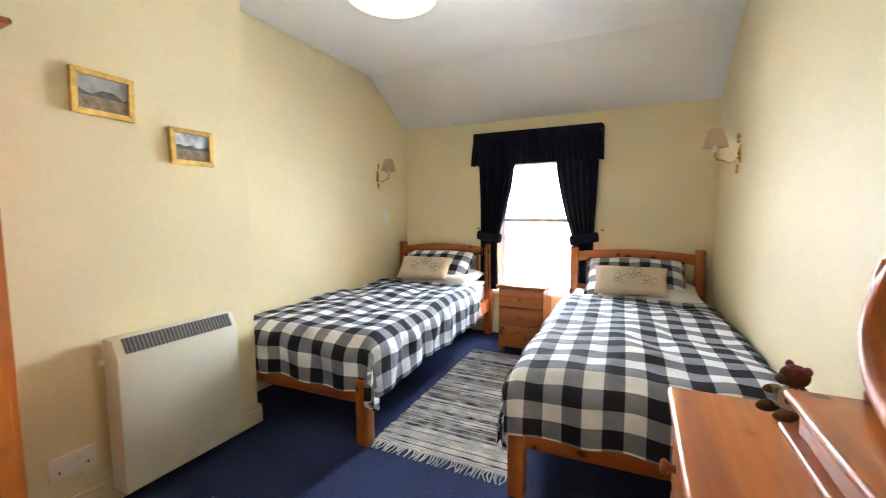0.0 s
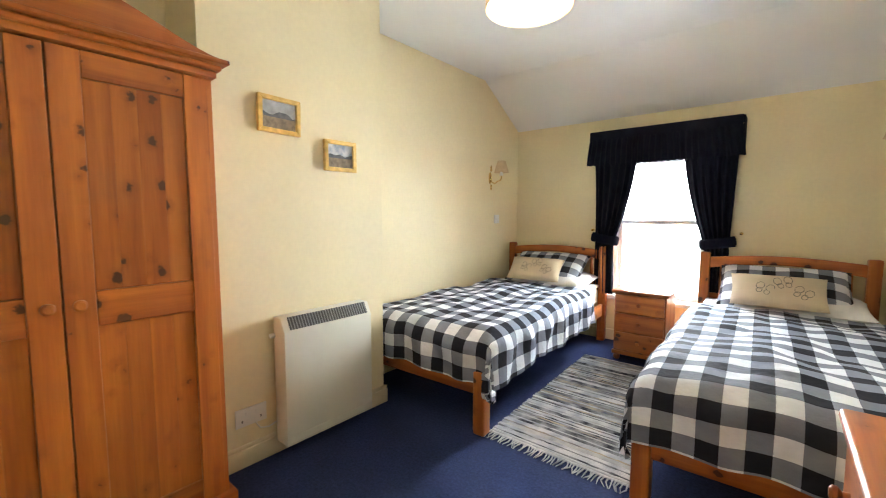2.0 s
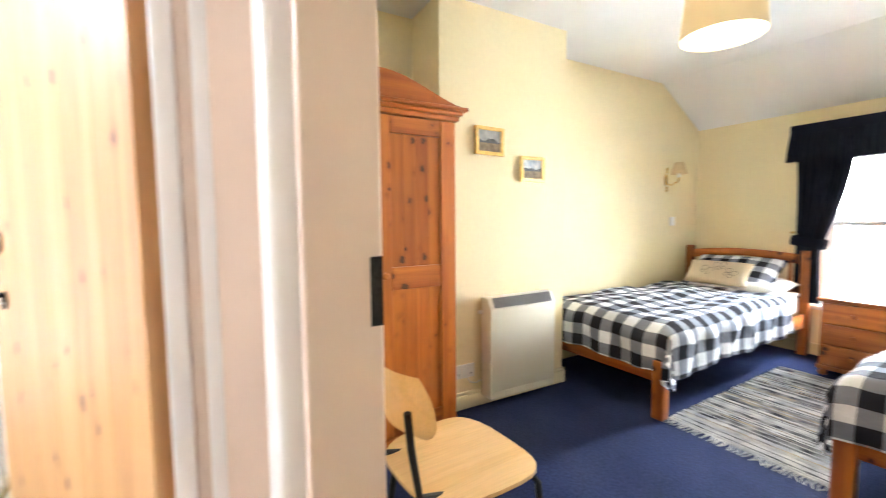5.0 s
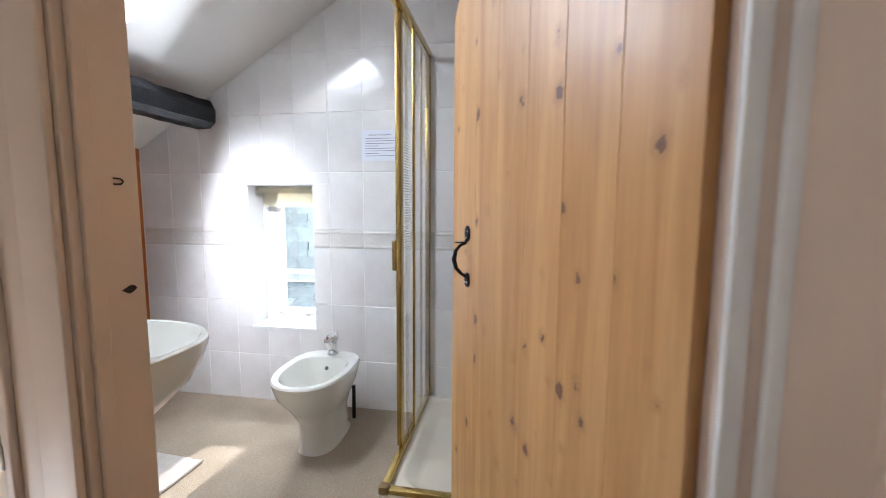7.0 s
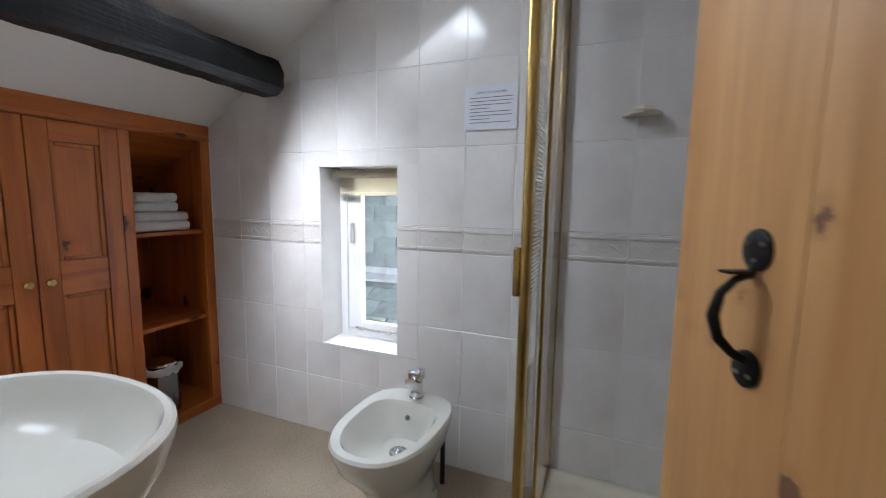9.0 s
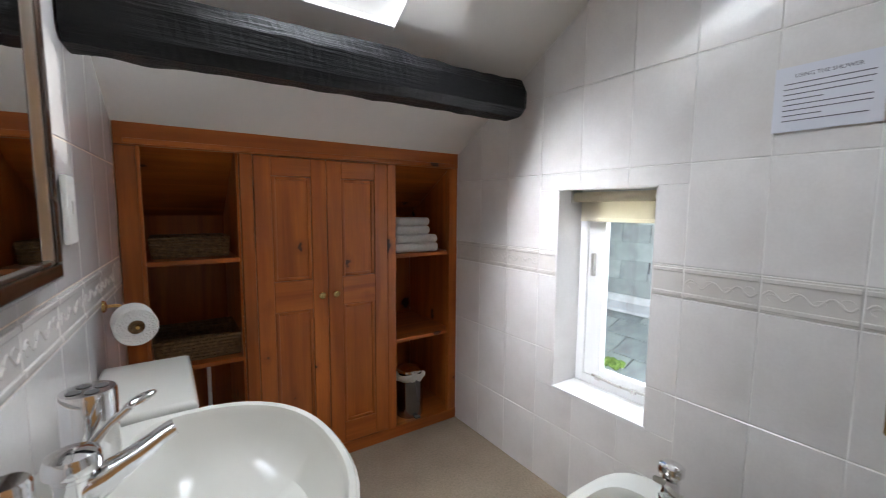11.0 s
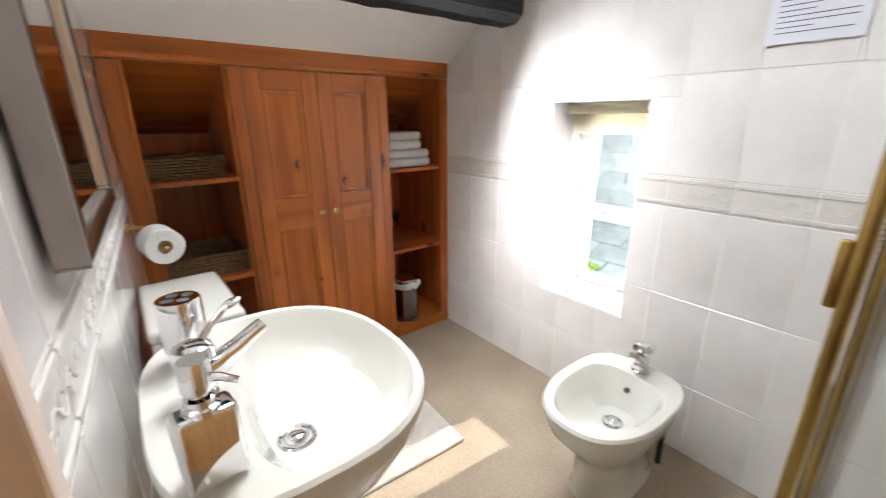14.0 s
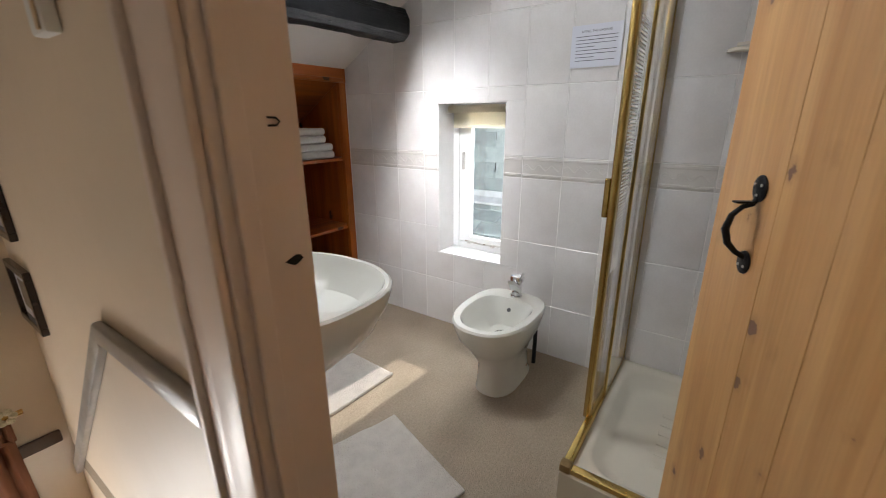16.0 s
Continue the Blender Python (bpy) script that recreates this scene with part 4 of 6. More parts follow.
wall_lamp(pose(XL, 3.76, 1.53), 0)
wall_lamp(pose(XR, 3.52, 1.53, 0, 0, 180), 1)

# pendant lamp
P = thing("pendant_lamp", "cream drum pendant lampshade lit from inside", "lamp", pose(1.20, 1.66, 0))
part("ceiling_rose", lathe([(0, CEIL - 0.002), (0.045, CEIL - 0.002), (0.04, CEIL - 0.02), (0.015, CEIL - 0.03), (0, CEIL - 0.03)], 20), M_PLASTIC, P, smooth=True)
part("flex", tube([(0, 0, CEIL - 0.028), (0, 0, 2.04)], 0.003, 6), M_PLASTIC, P)
part("lampholder", lathe([(0, 2.045), (0.016, 2.045), (0.018, 1.99), (0.014, 1.975), (0, 1.975)], 14), M_PLASTIC, P, smooth=True)
part("shade", lathe([(0.143, 1.865), (0.146, 1.867), (0.130, 2.055), (0.127, 2.055), (0.143, 1.868)], 48), M_SHADE, P, "cream fabric drum shade", smooth=True)
part("bulb", lathe([(0, 1.895), (0.024, 1.905), (0.030, 1.925), (0.024, 1.95), (0.013, 1.974), (0, 1.974)], 16), M_BULB, P, "glowing warm white bulb", smooth=True)
part("diffuser", lathe([(0, 1.876), (0.138, 1.876), (0.138, 1.880), (0, 1.880)], 40), M_DIFF, P, "glowing white lower diffuser")
for a in range(3):
    part("spoke", tube([(0, 0, 2.035), (0.129 * math.cos(a * 2.094), 0.129 * math.sin(a * 2.094), 2.045)], 0.0016, 5), M_STEEL, P)

# bedside chest
B = thing("bedside_chest", "pine bedside chest with three drawers between beds", "bedside table")
bx0, bx1, by0, by1 = 0.865, 1.265, 3.77, 4.13
part("carcass", box(bx0 + 0.012, bx1 - 0.012, by0 + 0.018, by1, 0.06, 0.548, 0.003), M_PINE, B)
part("top", box(bx0 - 0.008, bx1 + 0.008, by0 - 0.012, by1, 0.55, 0.575, 0.008, 3), M_PINE_X, B, smooth=True)
part("plinth", box(bx0 + 0.002, bx1 - 0.002, by0 + 0.006, by1 - 0.01, 0.045, 0.075, 0.005), M_PINE_X, B, smooth=True)
for fx in (bx0 + 0.035, bx1 - 0.035):
    for fy in (by0 + 0.035, by1 - 0.04):
        part("bun_foot", lathe([(0.018, 0), (0.026, 0.012), (0.026, 0.03), (0.016, 0.045), (0, 0.045)], 14, m=pose(fx, fy, 0)), M_PINE, B, smooth=True)
for i in range(3):
    z = 0.088 + 0.153 * i
    dr = part("drawer", box(bx0 + 0.022, bx1 - 0.022, by0, by0 + 0.018, z, z + 0.143, 0.006, 3), M_PINE_X, B, smooth=True)
    part("handle", lathe(knob(0.015, 0.026), 14, m=pose((bx0 + bx1) / 2, by0, z + 0.072, 90, 0, 0)), M_PINE, dr, "turned pine knob", smooth=True)

# dressing table with a trinket drawer and toilet mirror
D = thing("dressing_table", "orange pine chest with rounded top beside the wall", "chest of drawers")
dx, dy0, dy1 = 2.03, 0.62, 1.64
part("carcass", box(dx + 0.02, XR - 0.015, dy0 + 0.015, dy1 - 0.015, 0.0, 0.716, 0.003), M_PINE, D)
part("top", box(dx - 0.015, XR - 0.012, dy0, dy1, 0.718, 0.745, 0.011, 4), M_PINE_Y, D, smooth=True)
for z, h in ((0.08, 0.20), (0.295, 0.20), (0.51, 0.19)):
    for q0, q1 in ((dy0 + 0.03, (dy0 + dy1) / 2 - 0.006), ((dy0 + dy1) / 2 + 0.006, dy1 - 0.03)):
        dr = part("drawer", box(dx, dx + 0.02, q0, q1, z, z + h, 0.006, 3), M_PINE_Y, D, smooth=True)
        for q in ((q0 * 0.78 + q1 * 0.22), (q0 * 0.22 + q1 * 0.78)):
            part("handle", lathe(knob(0.017, 0.032), 14, m=pose(dx, q, z + h / 2, 0, -90, 0)), M_PINE, dr, "turned pine knob", smooth=True)
T = thing("toilet_mirror", "oval pine swing mirror on a drawer box", "mirror")
part("drawer_box", box(2.222, XR - 0.02, 0.80, 1.46, 0.7465, 0.815, 0.004), M_PINE_Y, T)
part("box_top", box(2.200, XR - 0.018, 0.78, 1.48, 0.817, 0.838, 0.009, 4), M_PINE_Y, T, smooth=True)
part("base_moulding", box(2.200, XR - 0.018, 0.78, 1.50, 0.7462, 0.762, 0.007, 4), M_PINE_Y, T, smooth=True)
for q in (0.955, 1.455):
    part("post", lathe([(0.016, 0.839), (0.018, 0.855), (0.011, 0.87), (0.017, 0.92), (0.012, 0.97), (0.018, 1.01), (0.012, 1.03), (0.019, 1.07), (0.012, 1.095), (0, 1.10)],
                       14, m=pose(2.325, q, 0)), M_PINE, T, smooth=True)
ring = [(0.0, 0.225 * math.cos(a), 0.150 * math.sin(a)) for a in [2 * math.pi * i / 48 for i in range(48)]]
bm = tube(ring, 0.024, 10, None, True)
mm = pose(2.312, 1.205, 1.016, 0, 10, 0)
bm.transform(mm)
part("mirror_frame", bm, M_PINE, T, "rounded oval pine mirror frame", smooth=True)
bm = lathe([(0, 0.002), (0.222, 0.002), (0.222, -0.006), (0, -0.006)], 48, 0.667, 1.0, m=mm @ pose(0, 0, 0, 0, -90, 0) @ pose(0, 0, 0, 0, 0, 90))
part("mirror_glass", bm, M_MIRROR, T, "oval mirror glass")

# plush toy, one plain shape
bm = bmesh.new()
for cx, cy, cz, rx, ry, rz in ((0, 0, 0.055, 0.045, 0.042, 0.055), (-0.005, 0, 0.135, 0.040, 0.040, 0.036), (-0.043, 0, 0.125, 0.020, 0.020, 0.016),
                               (-0.055, 0.035, 0.022, 0.040, 0.020, 0.020), (-0.055, -0.035, 0.022, 0.040, 0.020, 0.020),
                               (-0.035, 0.045, 0.075, 0.034, 0.015, 0.015), (-0.035, -0.045, 0.075, 0.034, 0.015, 0.015),
                               (0.005, 0.034, 0.162, 0.010, 0.014, 0.014), (0.005, -0.034, 0.162, 0.010, 0.014, 0.014)):
    t = bmesh.new()
    bmesh.ops.create_icosphere(t, subdivisions=3, radius=1)
    merge(bm, t, Matrix.Translation((cx, cy, cz)) @ Matrix.Diagonal((rx, ry, rz, 1)))
toy = finish("plush_toy", bm, M_TEDDY, True)
toy.materials.append(M_KNIT)
toy.materials.append(M_CAP)
for p in toy.polygons:
    c = p.center
    if 0.030 < c.z < 0.100 and c.x > -0.046 and abs(c.y) < 0.043:
        p.material_index = 1
    if c.z > 0.150 and c.x > -0.03:
        p.material_index = 2
tagged(new("plush_toy", toy), "small brown plush toy sitting on the pine chest", "soft toy").matrix_basis = pose(2.245, 1.568, 0.7455, 0, 0, 25) @ Matrix.Scale(0.66, 4)

# rag rug
RUG = thing("rag_rug", "woven rag rug of pale and dark strips on carpet", "rug")
cols = [M_RAG1, M_RAG1, M_RAG1, M_RAG2, M_RAG3, M_RAG4, M_RAG4, M_RAG4]
ry0, ry1 = 2.17, 3.70
nstrip = 130
random.seed(5)
for i in range(nstrip):
    y = ry0 + (ry1 - ry0) * (i + 0.5) / nstrip
    k = (y - ry0) / (ry1 - ry0)
    xa, xb = 0.735 - 0.05 * k + random.uniform(-0.006, 0.006), 1.452 - 0.03 * k + random.uniform(-0.006, 0.006)
    pts = [(xa + (xb - xa) * j / 24, y + 0.0035 * noise.noise(Vector((j * 0.7, i * 0.9, 1))), 0.007 + 0.003 * noise.noise(Vector((j * 1.7, i * 3.1, 7)))) for j in range(25)]
    bm = tube(pts, [0.0058 + 0.0012 * noise.noise(Vector((j * 1.3, i * 2.0, 3))) for j in range(25)], 6)
    part("woven_strip", bm, random.choice(cols), RUG, smooth=True)
for i in range(46):
    x = 0.74 + 0.70 * i / 45
    ob = part("tassel", tube([(x, ry0 + 0.005, 0.008), (x + random.uniform(-0.01, 0.01), ry0 - 0.03, 0.006), (x + random.uniform(-0.02, 0.02), ry0 - 0.065, 0.004)],
                             [0.004, 0.0035, 0.002], 5), M_RAG1, RUG)

# ply chair
CH = thing("plywood_chair", "moulded plywood chair with black metal legs", "chair", pose(1.075, 0.525, 0.0, 0, 0, 184))
seat = bmesh.new()
N = 28
top_r = []
for lvl in (0, 1):
    ring = []
    for i in range(N):
        a = 2 * math.pi * i / N
        c, s = math.cos(a), math.sin(a)
        x = 0.20 * math.copysign(abs(c) ** 0.62, c) * (1 - 0.10 * s)
        y = 0.20 * math.copysign(abs(s) ** 0.62, s)
        ring.append(seat.verts.new((x, y, 0.447 + 0.012 * lvl - 0.02 * max(0, -s - 0.5))))
    top_r.append(ring)
for i in range(N):
    j = (i + 1) % N
    seat.faces.new((top_r[0][i], top_r[0][j], top_r[1][j], top_r[1][i]))
seat.faces.new(top_r[0][::-1])
seat.faces.new(top_r[1])
part("seat", seat, M_PLY, CH, smooth=True)
back = bmesh.new()
bk = []
for j in range(9):
    v = j / 8
    wdt = 0.185 * (1 - 0.35 * abs(2 * v - 1) ** 2.5)
    row = []
    for i in range(15):
        u = 2 * i / 14 - 1
        row.append(back.verts.new((u * wdt, 0.215 + 0.02 * v - 0.035 * u * u, 0.615 + 0.165 * v)))
    bk.append(row)
for j in range(8):
    for i in range(14):
        back.faces.new((bk[j][i], bk[j][i + 1], bk[j + 1][i + 1], bk[j + 1][i]))
bmesh.ops.solidify(back, geom=back.faces[:], thickness=0.011)
part("backrest", back, M_PLY, CH, smooth=True)
for s in (-1, 1):
    part("front_leg", tube([(s * 0.15, -0.14, 0.445), (s * 0.17, -0.17, 0.40), (s * 0.19, -0.20, 0.0)], 0.010, 8), M_IRON, CH, smooth=True)
    part("back_leg", tube([(s * 0.14, 0.13, 0.44), (s * 0.17, 0.19, 0.0)], 0.010, 8), M_IRON, CH, smooth=True)
    part("back_support", tube([(s * 0.12, 0.10, 0.442), (s * 0.12, 0.20, 0.47), (s * 0.12, 0.222, 0.60), (s * 0.12, 0.232, 0.70)], 0.010, 8), M_IRON, CH, smooth=True)
part("seat_bar", tube([(-0.15, 0.0, 0.438), (0.15, 0.0, 0.438)], 0.009, 8), M_IRON, CH)

# ---------------------------------------------------------------- bathroom
# bathroom window: reveal lined in white, frame, roller blind, casement
W2 = tagged(new("window_2"), "small white bathroom casement window in a deep reveal", "window", kind="structure")
wy0, wy1, wz0, wz1 = -1.955, -1.53, 0.465, 1.333
xo = XB - 0.22
part("reveal_sill", box(xo, XB + 0.002, wy0 + 0.002, wy1 - 0.002, wz0 - 0.012, wz0 + 0.006, 0.002), M_WHITEGLOSS, W2)
part("reveal_head", box(xo, XB + 0.001, wy0 + 0.002, wy1 - 0.002, wz1 - 0.006, wz1 + 0.010, 0.002), M_TILE, W2)
part("reveal_side", box(xo, XB + 0.001, wy0 - 0.010, wy0 + 0.006, wz0 + 0.007, wz1 - 0.007, 0.002), M_TILE, W2)
part("reveal_side", box(xo, XB + 0.001, wy1 - 0.006, wy1 + 0.010, wz0 + 0.007, wz1 - 0.007, 0.002), M_TILE, W2)
fx0, fx1 = XB - 0.20, XB - 0.15
for a0, a1, b0, b1 in ((wy0 + 0.007, wy0 + 0.047, wz0 + 0.007, wz1 - 0.007), (wy1 - 0.047, wy1 - 0.007, wz0 + 0.007, wz1 - 0.007),
                       (wy0 + 0.048, wy1 - 0.048, wz0 + 0.007, wz0 + 0.045), (wy0 + 0.048, wy1 - 0.048, wz1 - 0.047, wz1 - 0.007)):
    part("window_frame", box(fx0, fx1, a0, a1, b0, b1, 0.003), M_WHITEGLOSS, W2)
cs = part("casement", box(fx0 + 0.01, fx1 - 0.005, wy0 + 0.05, wy0 + 0.13, wz0 + 0.048, wz1 - 0.05, 0.003), M_WHITEGLOSS, W2)
part("stile", box(fx0 + 0.01, fx1 - 0.005, wy1 - 0.085, wy1 - 0.05, wz0 + 0.048, wz1 - 0.05, 0.003), M_WHITEGLOSS, cs)
part("rail", box(fx0 + 0.01, fx1 - 0.005, wy0 + 0.131, wy1 - 0.086, wz0 + 0.048, wz0 + 0.085, 0.003), M_WHITEGLOSS, cs)
part("rail", box(fx0 + 0.01, fx1 - 0.005, wy0 + 0.131, wy1 - 0.086, wz1 - 0.09, wz1 - 0.05, 0.003), M_WHITEGLOSS, cs)
pn = part("pane", box(fx0 + 0.022, fx0 + 0.026, wy0 + 0.128, wy1 - 0.083, wz0 + 0.083, wz1 - 0.088), M_GLASS, cs)
pn.visible_shadow = False
part("casement_stay", tube([(fx1 + 0.004, wy0 + 0.10, wz0 + 0.055), (fx1 + 0.012, wy0 + 0.22, wz0 + 0.050), (fx1 + 0.004, wy1 - 0.07, wz0 + 0.055)], 0.006, 8),
     M_STEEL, W2, "old metal casement stay", smooth=True)
for q in (wy0 + 0.13, wy1 - 0.13):
    part("stay_pin", box(fx1 - 0.004, fx1 + 0.016, q - 0.012, q + 0.012, wz0 + 0.042, wz0 + 0.058, 0.003), M_STEEL, W2)
part("catch", box(fx1 - 0.005, fx1 + 0.014, wy0 + 0.075, wy0 + 0.09, 0.96, 1.06, 0.004), M_STEEL, W2)
RB = thing("roller_blind", "cream roller blind drawn up above the window", "blind")
part("roller", lathe([(0, 0), (0.020, 0), (0.020, 0.395), (0, 0.395)], 20, m=pose(XB - 0.10, wy1 - 0.015, wz1 - 0.032, 90, 0, 0)), M_BLIND, RB, smooth=True)
for q in (wy1 - 0.014, wy0 + 0.008):
    part("bracket", box(XB - 0.125, XB - 0.075, q - 0.001, q + 0.006, wz1 - 0.058, wz1 - 0.007, 0.002), M_PLASTIC, RB)
part("blind_cloth", box(XB - 0.121, XB - 0.1195, wy0 + 0.03, wy1 - 0.03, wz1 - 0.12, wz1 - 0.03), M_BLIND, RB)
part("bottom_bar", box(XB - 0.124, XB - 0.116, wy0 + 0.03, wy1 - 0.03, wz1 - 0.135, wz1 - 0.12, 0.002), M_BLIND, RB)

# beam
bm = bmesh.new()
NB = 60
rings = []
prof = [(-0.088, -0.085), (-0.04, -0.098), (0.05, -0.095), (0.088, -0.06), (0.092, 0.03), (0.07, 0.085), (0.0, 0.098), (-0.075, 0.085), (-0.095, 0.0)]
for i in range(NB + 1):
    x = -0.160 + 1.460 * i / NB
    k = 1.0 if i else 0.82
    ring = []
    for j, (a, b) in enumerate(prof):
        w = 0.016 * noise.noise(Vector((x * 3, j * 1.7, 2))) + 0.013 * noise.noise(Vector((x * 11, j * 2.9, 8)))
        ring.append(bm.verts.new((x, -2.120 + 0.82 * a * k * (1 + 6 * w), 1.708 + 0.82 * b * k * (1 + 6 * w) - 0.02 * (x - 0.5) * 0.5)))
    rings.append(ring)
for a, b in zip(rings, rings[1:]):
    for j in range(len(prof)):
        q = (j + 1) % len(prof)
        bm.faces.new((a[j], a[q], b[q], b[j]))
bm.faces.new(rings[0][::-1])
bm.faces.new(rings[-1])
bmesh.ops.recalc_face_normals(bm, faces=bm.faces)
structure("ceiling_beam", bm, M_BEAM, "rough black-stained oak beam under the slope", "beam")

# roof window
RW = tagged(new("window_3"), "white framed roof window in the sloping ceiling", "window", kind="structure")


def sl(u, v, w):
    """A point of the roof window: u along x, v along y, w above the ceiling's slope."""
    k = math.atan(0.585)
    return (u, v - w * math.sin(k), slope(v) + w * math.cos(k))


def sloped_bar(u0, u1, v0, v1, w0, w1):
    t = bmesh.new()
    vs = [t.verts.new(sl(u, v, w)) for u in (u0, u1) for v in (v0, v1) for w in (w0, w1)]
    for f in ((0, 1, 3, 2), (4, 6, 7, 5), (0, 4, 5, 1), (2, 3, 7, 6), (0, 2, 6, 4), (1, 5, 7, 3)):
        t.faces.new([vs[i] for i in f])
    bmesh.ops.recalc_face_normals(t, faces=t.faces)
    return t


for u0, u1, v0, v1 in ((SKX0, SKX0 + 0.05, SKY0, SKY1), (SKX1 - 0.05, SKX1, SKY0, SKY1), (SKX0 + 0.051, SKX1 - 0.051, SKY0, SKY0 + 0.05),
                       (SKX0 + 0.051, SKX1 - 0.051, SKY1 - 0.05, SKY1)):
    part("window_frame", sloped_bar(u0 + 0.001, u1 - 0.001, v0 + 0.001, v1 - 0.001, 0.09, 0.15), M_WHITEGLOSS, RW)
for u0, u1, v0, v1 in ((SKX0 + 0.001, SKX0 + 0.012, SKY0, SKY1), (SKX1 - 0.012, SKX1 - 0.001, SKY0, SKY1), (SKX0 + 0.013, SKX1 - 0.013, SKY0 + 0.001, SKY0 + 0.012),
                       (SKX0 + 0.013, SKX1 - 0.013, SKY1 - 0.012, SKY1 - 0.001)):
    part("lining", sloped_bar(u0, u1, v0, v1, -0.004, 0.089), M_WHITEGLOSS, RW)
pn = part("pane", sloped_bar(SKX0 + 0.048, SKX1 - 0.048, SKY0 + 0.048, SKY1 - 0.048, 0.118, 0.124), M_GLASS, RW)
pn.visible_shadow = False
part("bottom_bar", sloped_bar(SKX0 + 0.08, SKX1 - 0.08, SKY0 + 0.055, SKY0 + 0.075, 0.07, 0.088), M_STEEL, RW)

# fitted cupboard at the eaves
C = thing("eaves_cupboard", "orange pine fitted cupboard with open shelves each side", "cupboard")
part("face_stile", box(1.195, 1.268, YC - 0.03, YC, 0, 1.47, 0.003), M_CUP, C)
part("face_stile", box(XB + 0.001, -0.205, YC - 0.03, YC, 0, 1.47, 0.003), M_CUP, C)
part("face_stile", box(0.812, 0.862, YC - 0.03, YC, 0, 1.47, 0.003), M_CUP, C)
part("face_stile", box(0.135, 0.183, YC - 0.03, YC, 0, 1.47, 0.003), M_CUP, C)
part("head_rail", box(XB + 0.001, 1.268, YC - 0.03, YC + 0.004, 1.471, 1.565, 0.003), M_CUP_X, C)
part("head_moulding", box(XB + 0.03, 1.24, YC + 0.0045, YC + 0.016, 1.475, 1.495, 0.004), M_CUP_X, C, smooth=True)
part("side_moulding", box(1.192, 1.206, YC + 0.0005, YC + 0.012, 0.0, 1.47, 0.004), M_CUP, C, smooth=True)
part("base_board", box(XB + 0.001, 1.268, YC - 0.03, YC + 0.003, 0, 0.06, 0.003), M_CUP_X, C)
for d0, d1 in ((0.185, 0.496), (0.499, 0.810)):
    door = part("door", box(d0, d0 + 0.07, YC - 0.022, YC + 0.002, 0.065, 1.468, 0.003), M_CUP, C)
    part("stile", box(d1 - 0.07, d1, YC - 0.022, YC + 0.002, 0.065, 1.468, 0.003), M_CUP, door)
    for z0, z1 in ((0.065, 0.17), (0.775, 0.915), (1.385, 1.468)):
        part("rail", box(d0 + 0.0705, d1 - 0.0705, YC - 0.022, YC + 0.001, z0, z1, 0.003), M_CUP_X, door)
    for z0, z1 in ((0.171, 0.774), (0.916, 1.384)):
        part("panel", box(d0 + 0.071, d1 - 0.071, YC - 0.018, YC - 0.012, z0, z1), M_CUP, door)
        for a0, a1, b0, b1 in ((d0 + 0.071, d0 + 0.088, z0, z1), (d1 - 0.088, d1 - 0.071, z0, z1), (d0 + 0.089, d1 - 0.089, z0, z0 + 0.016), (d0 + 0.089, d1 - 0.089, z1 - 0.016, z1)):
            part("bead", box(a0, a1, YC - 0.0119, YC - 0.003, b0, b1, 0.004), M_CUP, door, smooth=True)
    kx = 0.466 if d0 < 0.3 else 0.534
    part("handle", lathe(knob(0.017, 0.032), 16, m=pose(kx, YC + 0.002, 0.838, -90, 0, 0)), M_BRASS, door, "small round brass knob", smooth=True)
YB = -3.22
for d0, d1 in ((0.862, 0.872), (0.125, 0.135), (1.2665, 1.2675), (XB + 0.001, XB + 0.006)):
    part("partition", prism([(YC - 0.031, 0.0), (YB, 0.0), (YB, slope(YB) - 0.03), (YC - 0.031, slope(YC - 0.031) - 0.03)], d1 - d0, "x", d0), M_CUP, C)
for a0, a1 in ((0.872, 1.266), (XB + 0.007, 0.125)):
    part("back_board", box(a0, a1, YB - 0.015, YB, 0, slope(YB) - 0.03), M_CUP, C)
    part("sloping_lining", prism([(YC - 0.031, slope(YC - 0.031) - 0.03), (YB, slope(YB) - 0.03), (YB, slope(YB) - 0.018), (YC - 0.031, slope(YC - 0.031) - 0.018)], a1 - a0, "x", a0),
         M_CUP_X, C)
    part("bottom_board", box(a0, a1, YB, YC - 0.031, 0.03, 0.058), M_CUP_X, C)
for a0, a1, zz in ((0.872, 1.266, 1.015), (0.872, 1.266, 0.580), (XB + 0.007, 0.125, 0.985), (XB + 0.007, 0.125, 0.52)):
    part("shelf", box(a0, a1, YB, YC - 0.02, zz, zz + 0.02, 0.003), M_CUP_X, C)
solid("pipe", tube([(1.00, YC - 0.12, 0.06), (1.00, YC - 0.12, 0.579)], 0.008, 8), M_PLASTIC, "white painted pipe under the shelf", "pipe")


def basket(m, w, d, h):
    b = thing("wicker_basket", "dark woven wicker basket on a pine shelf", "basket", m, "wicker baskets")
    n = 7
    for i in range(n):
        z = 0.006 + h * i / n
        k = 1 + 0.06 * i / n
        pts = []
        for (px, py) in ((-w / 2, -d / 2), (w / 2, -d / 2), (w / 2, d / 2), (-w / 2, d / 2)):
            pts.append((px * k, py * k))
        line = []
        for (ax, ay), (cx, cy) in zip(pts, pts[1:] + pts[:1]):
            for q in range(12):
                t = q / 12
                wob = 0.002 * (-1) ** (q + i)
                line.append((ax + (cx - ax) * t + wob, ay + (cy - ay) * t + wob, z))
        part("weave_band", tube(line, h / n * 0.56, 5, None, True), M_WICKER, b, smooth=True)
    part("bottom", box(-w / 2, w / 2, -d / 2, d / 2, 0.0, 0.006), M_WICKER, b)
    return b


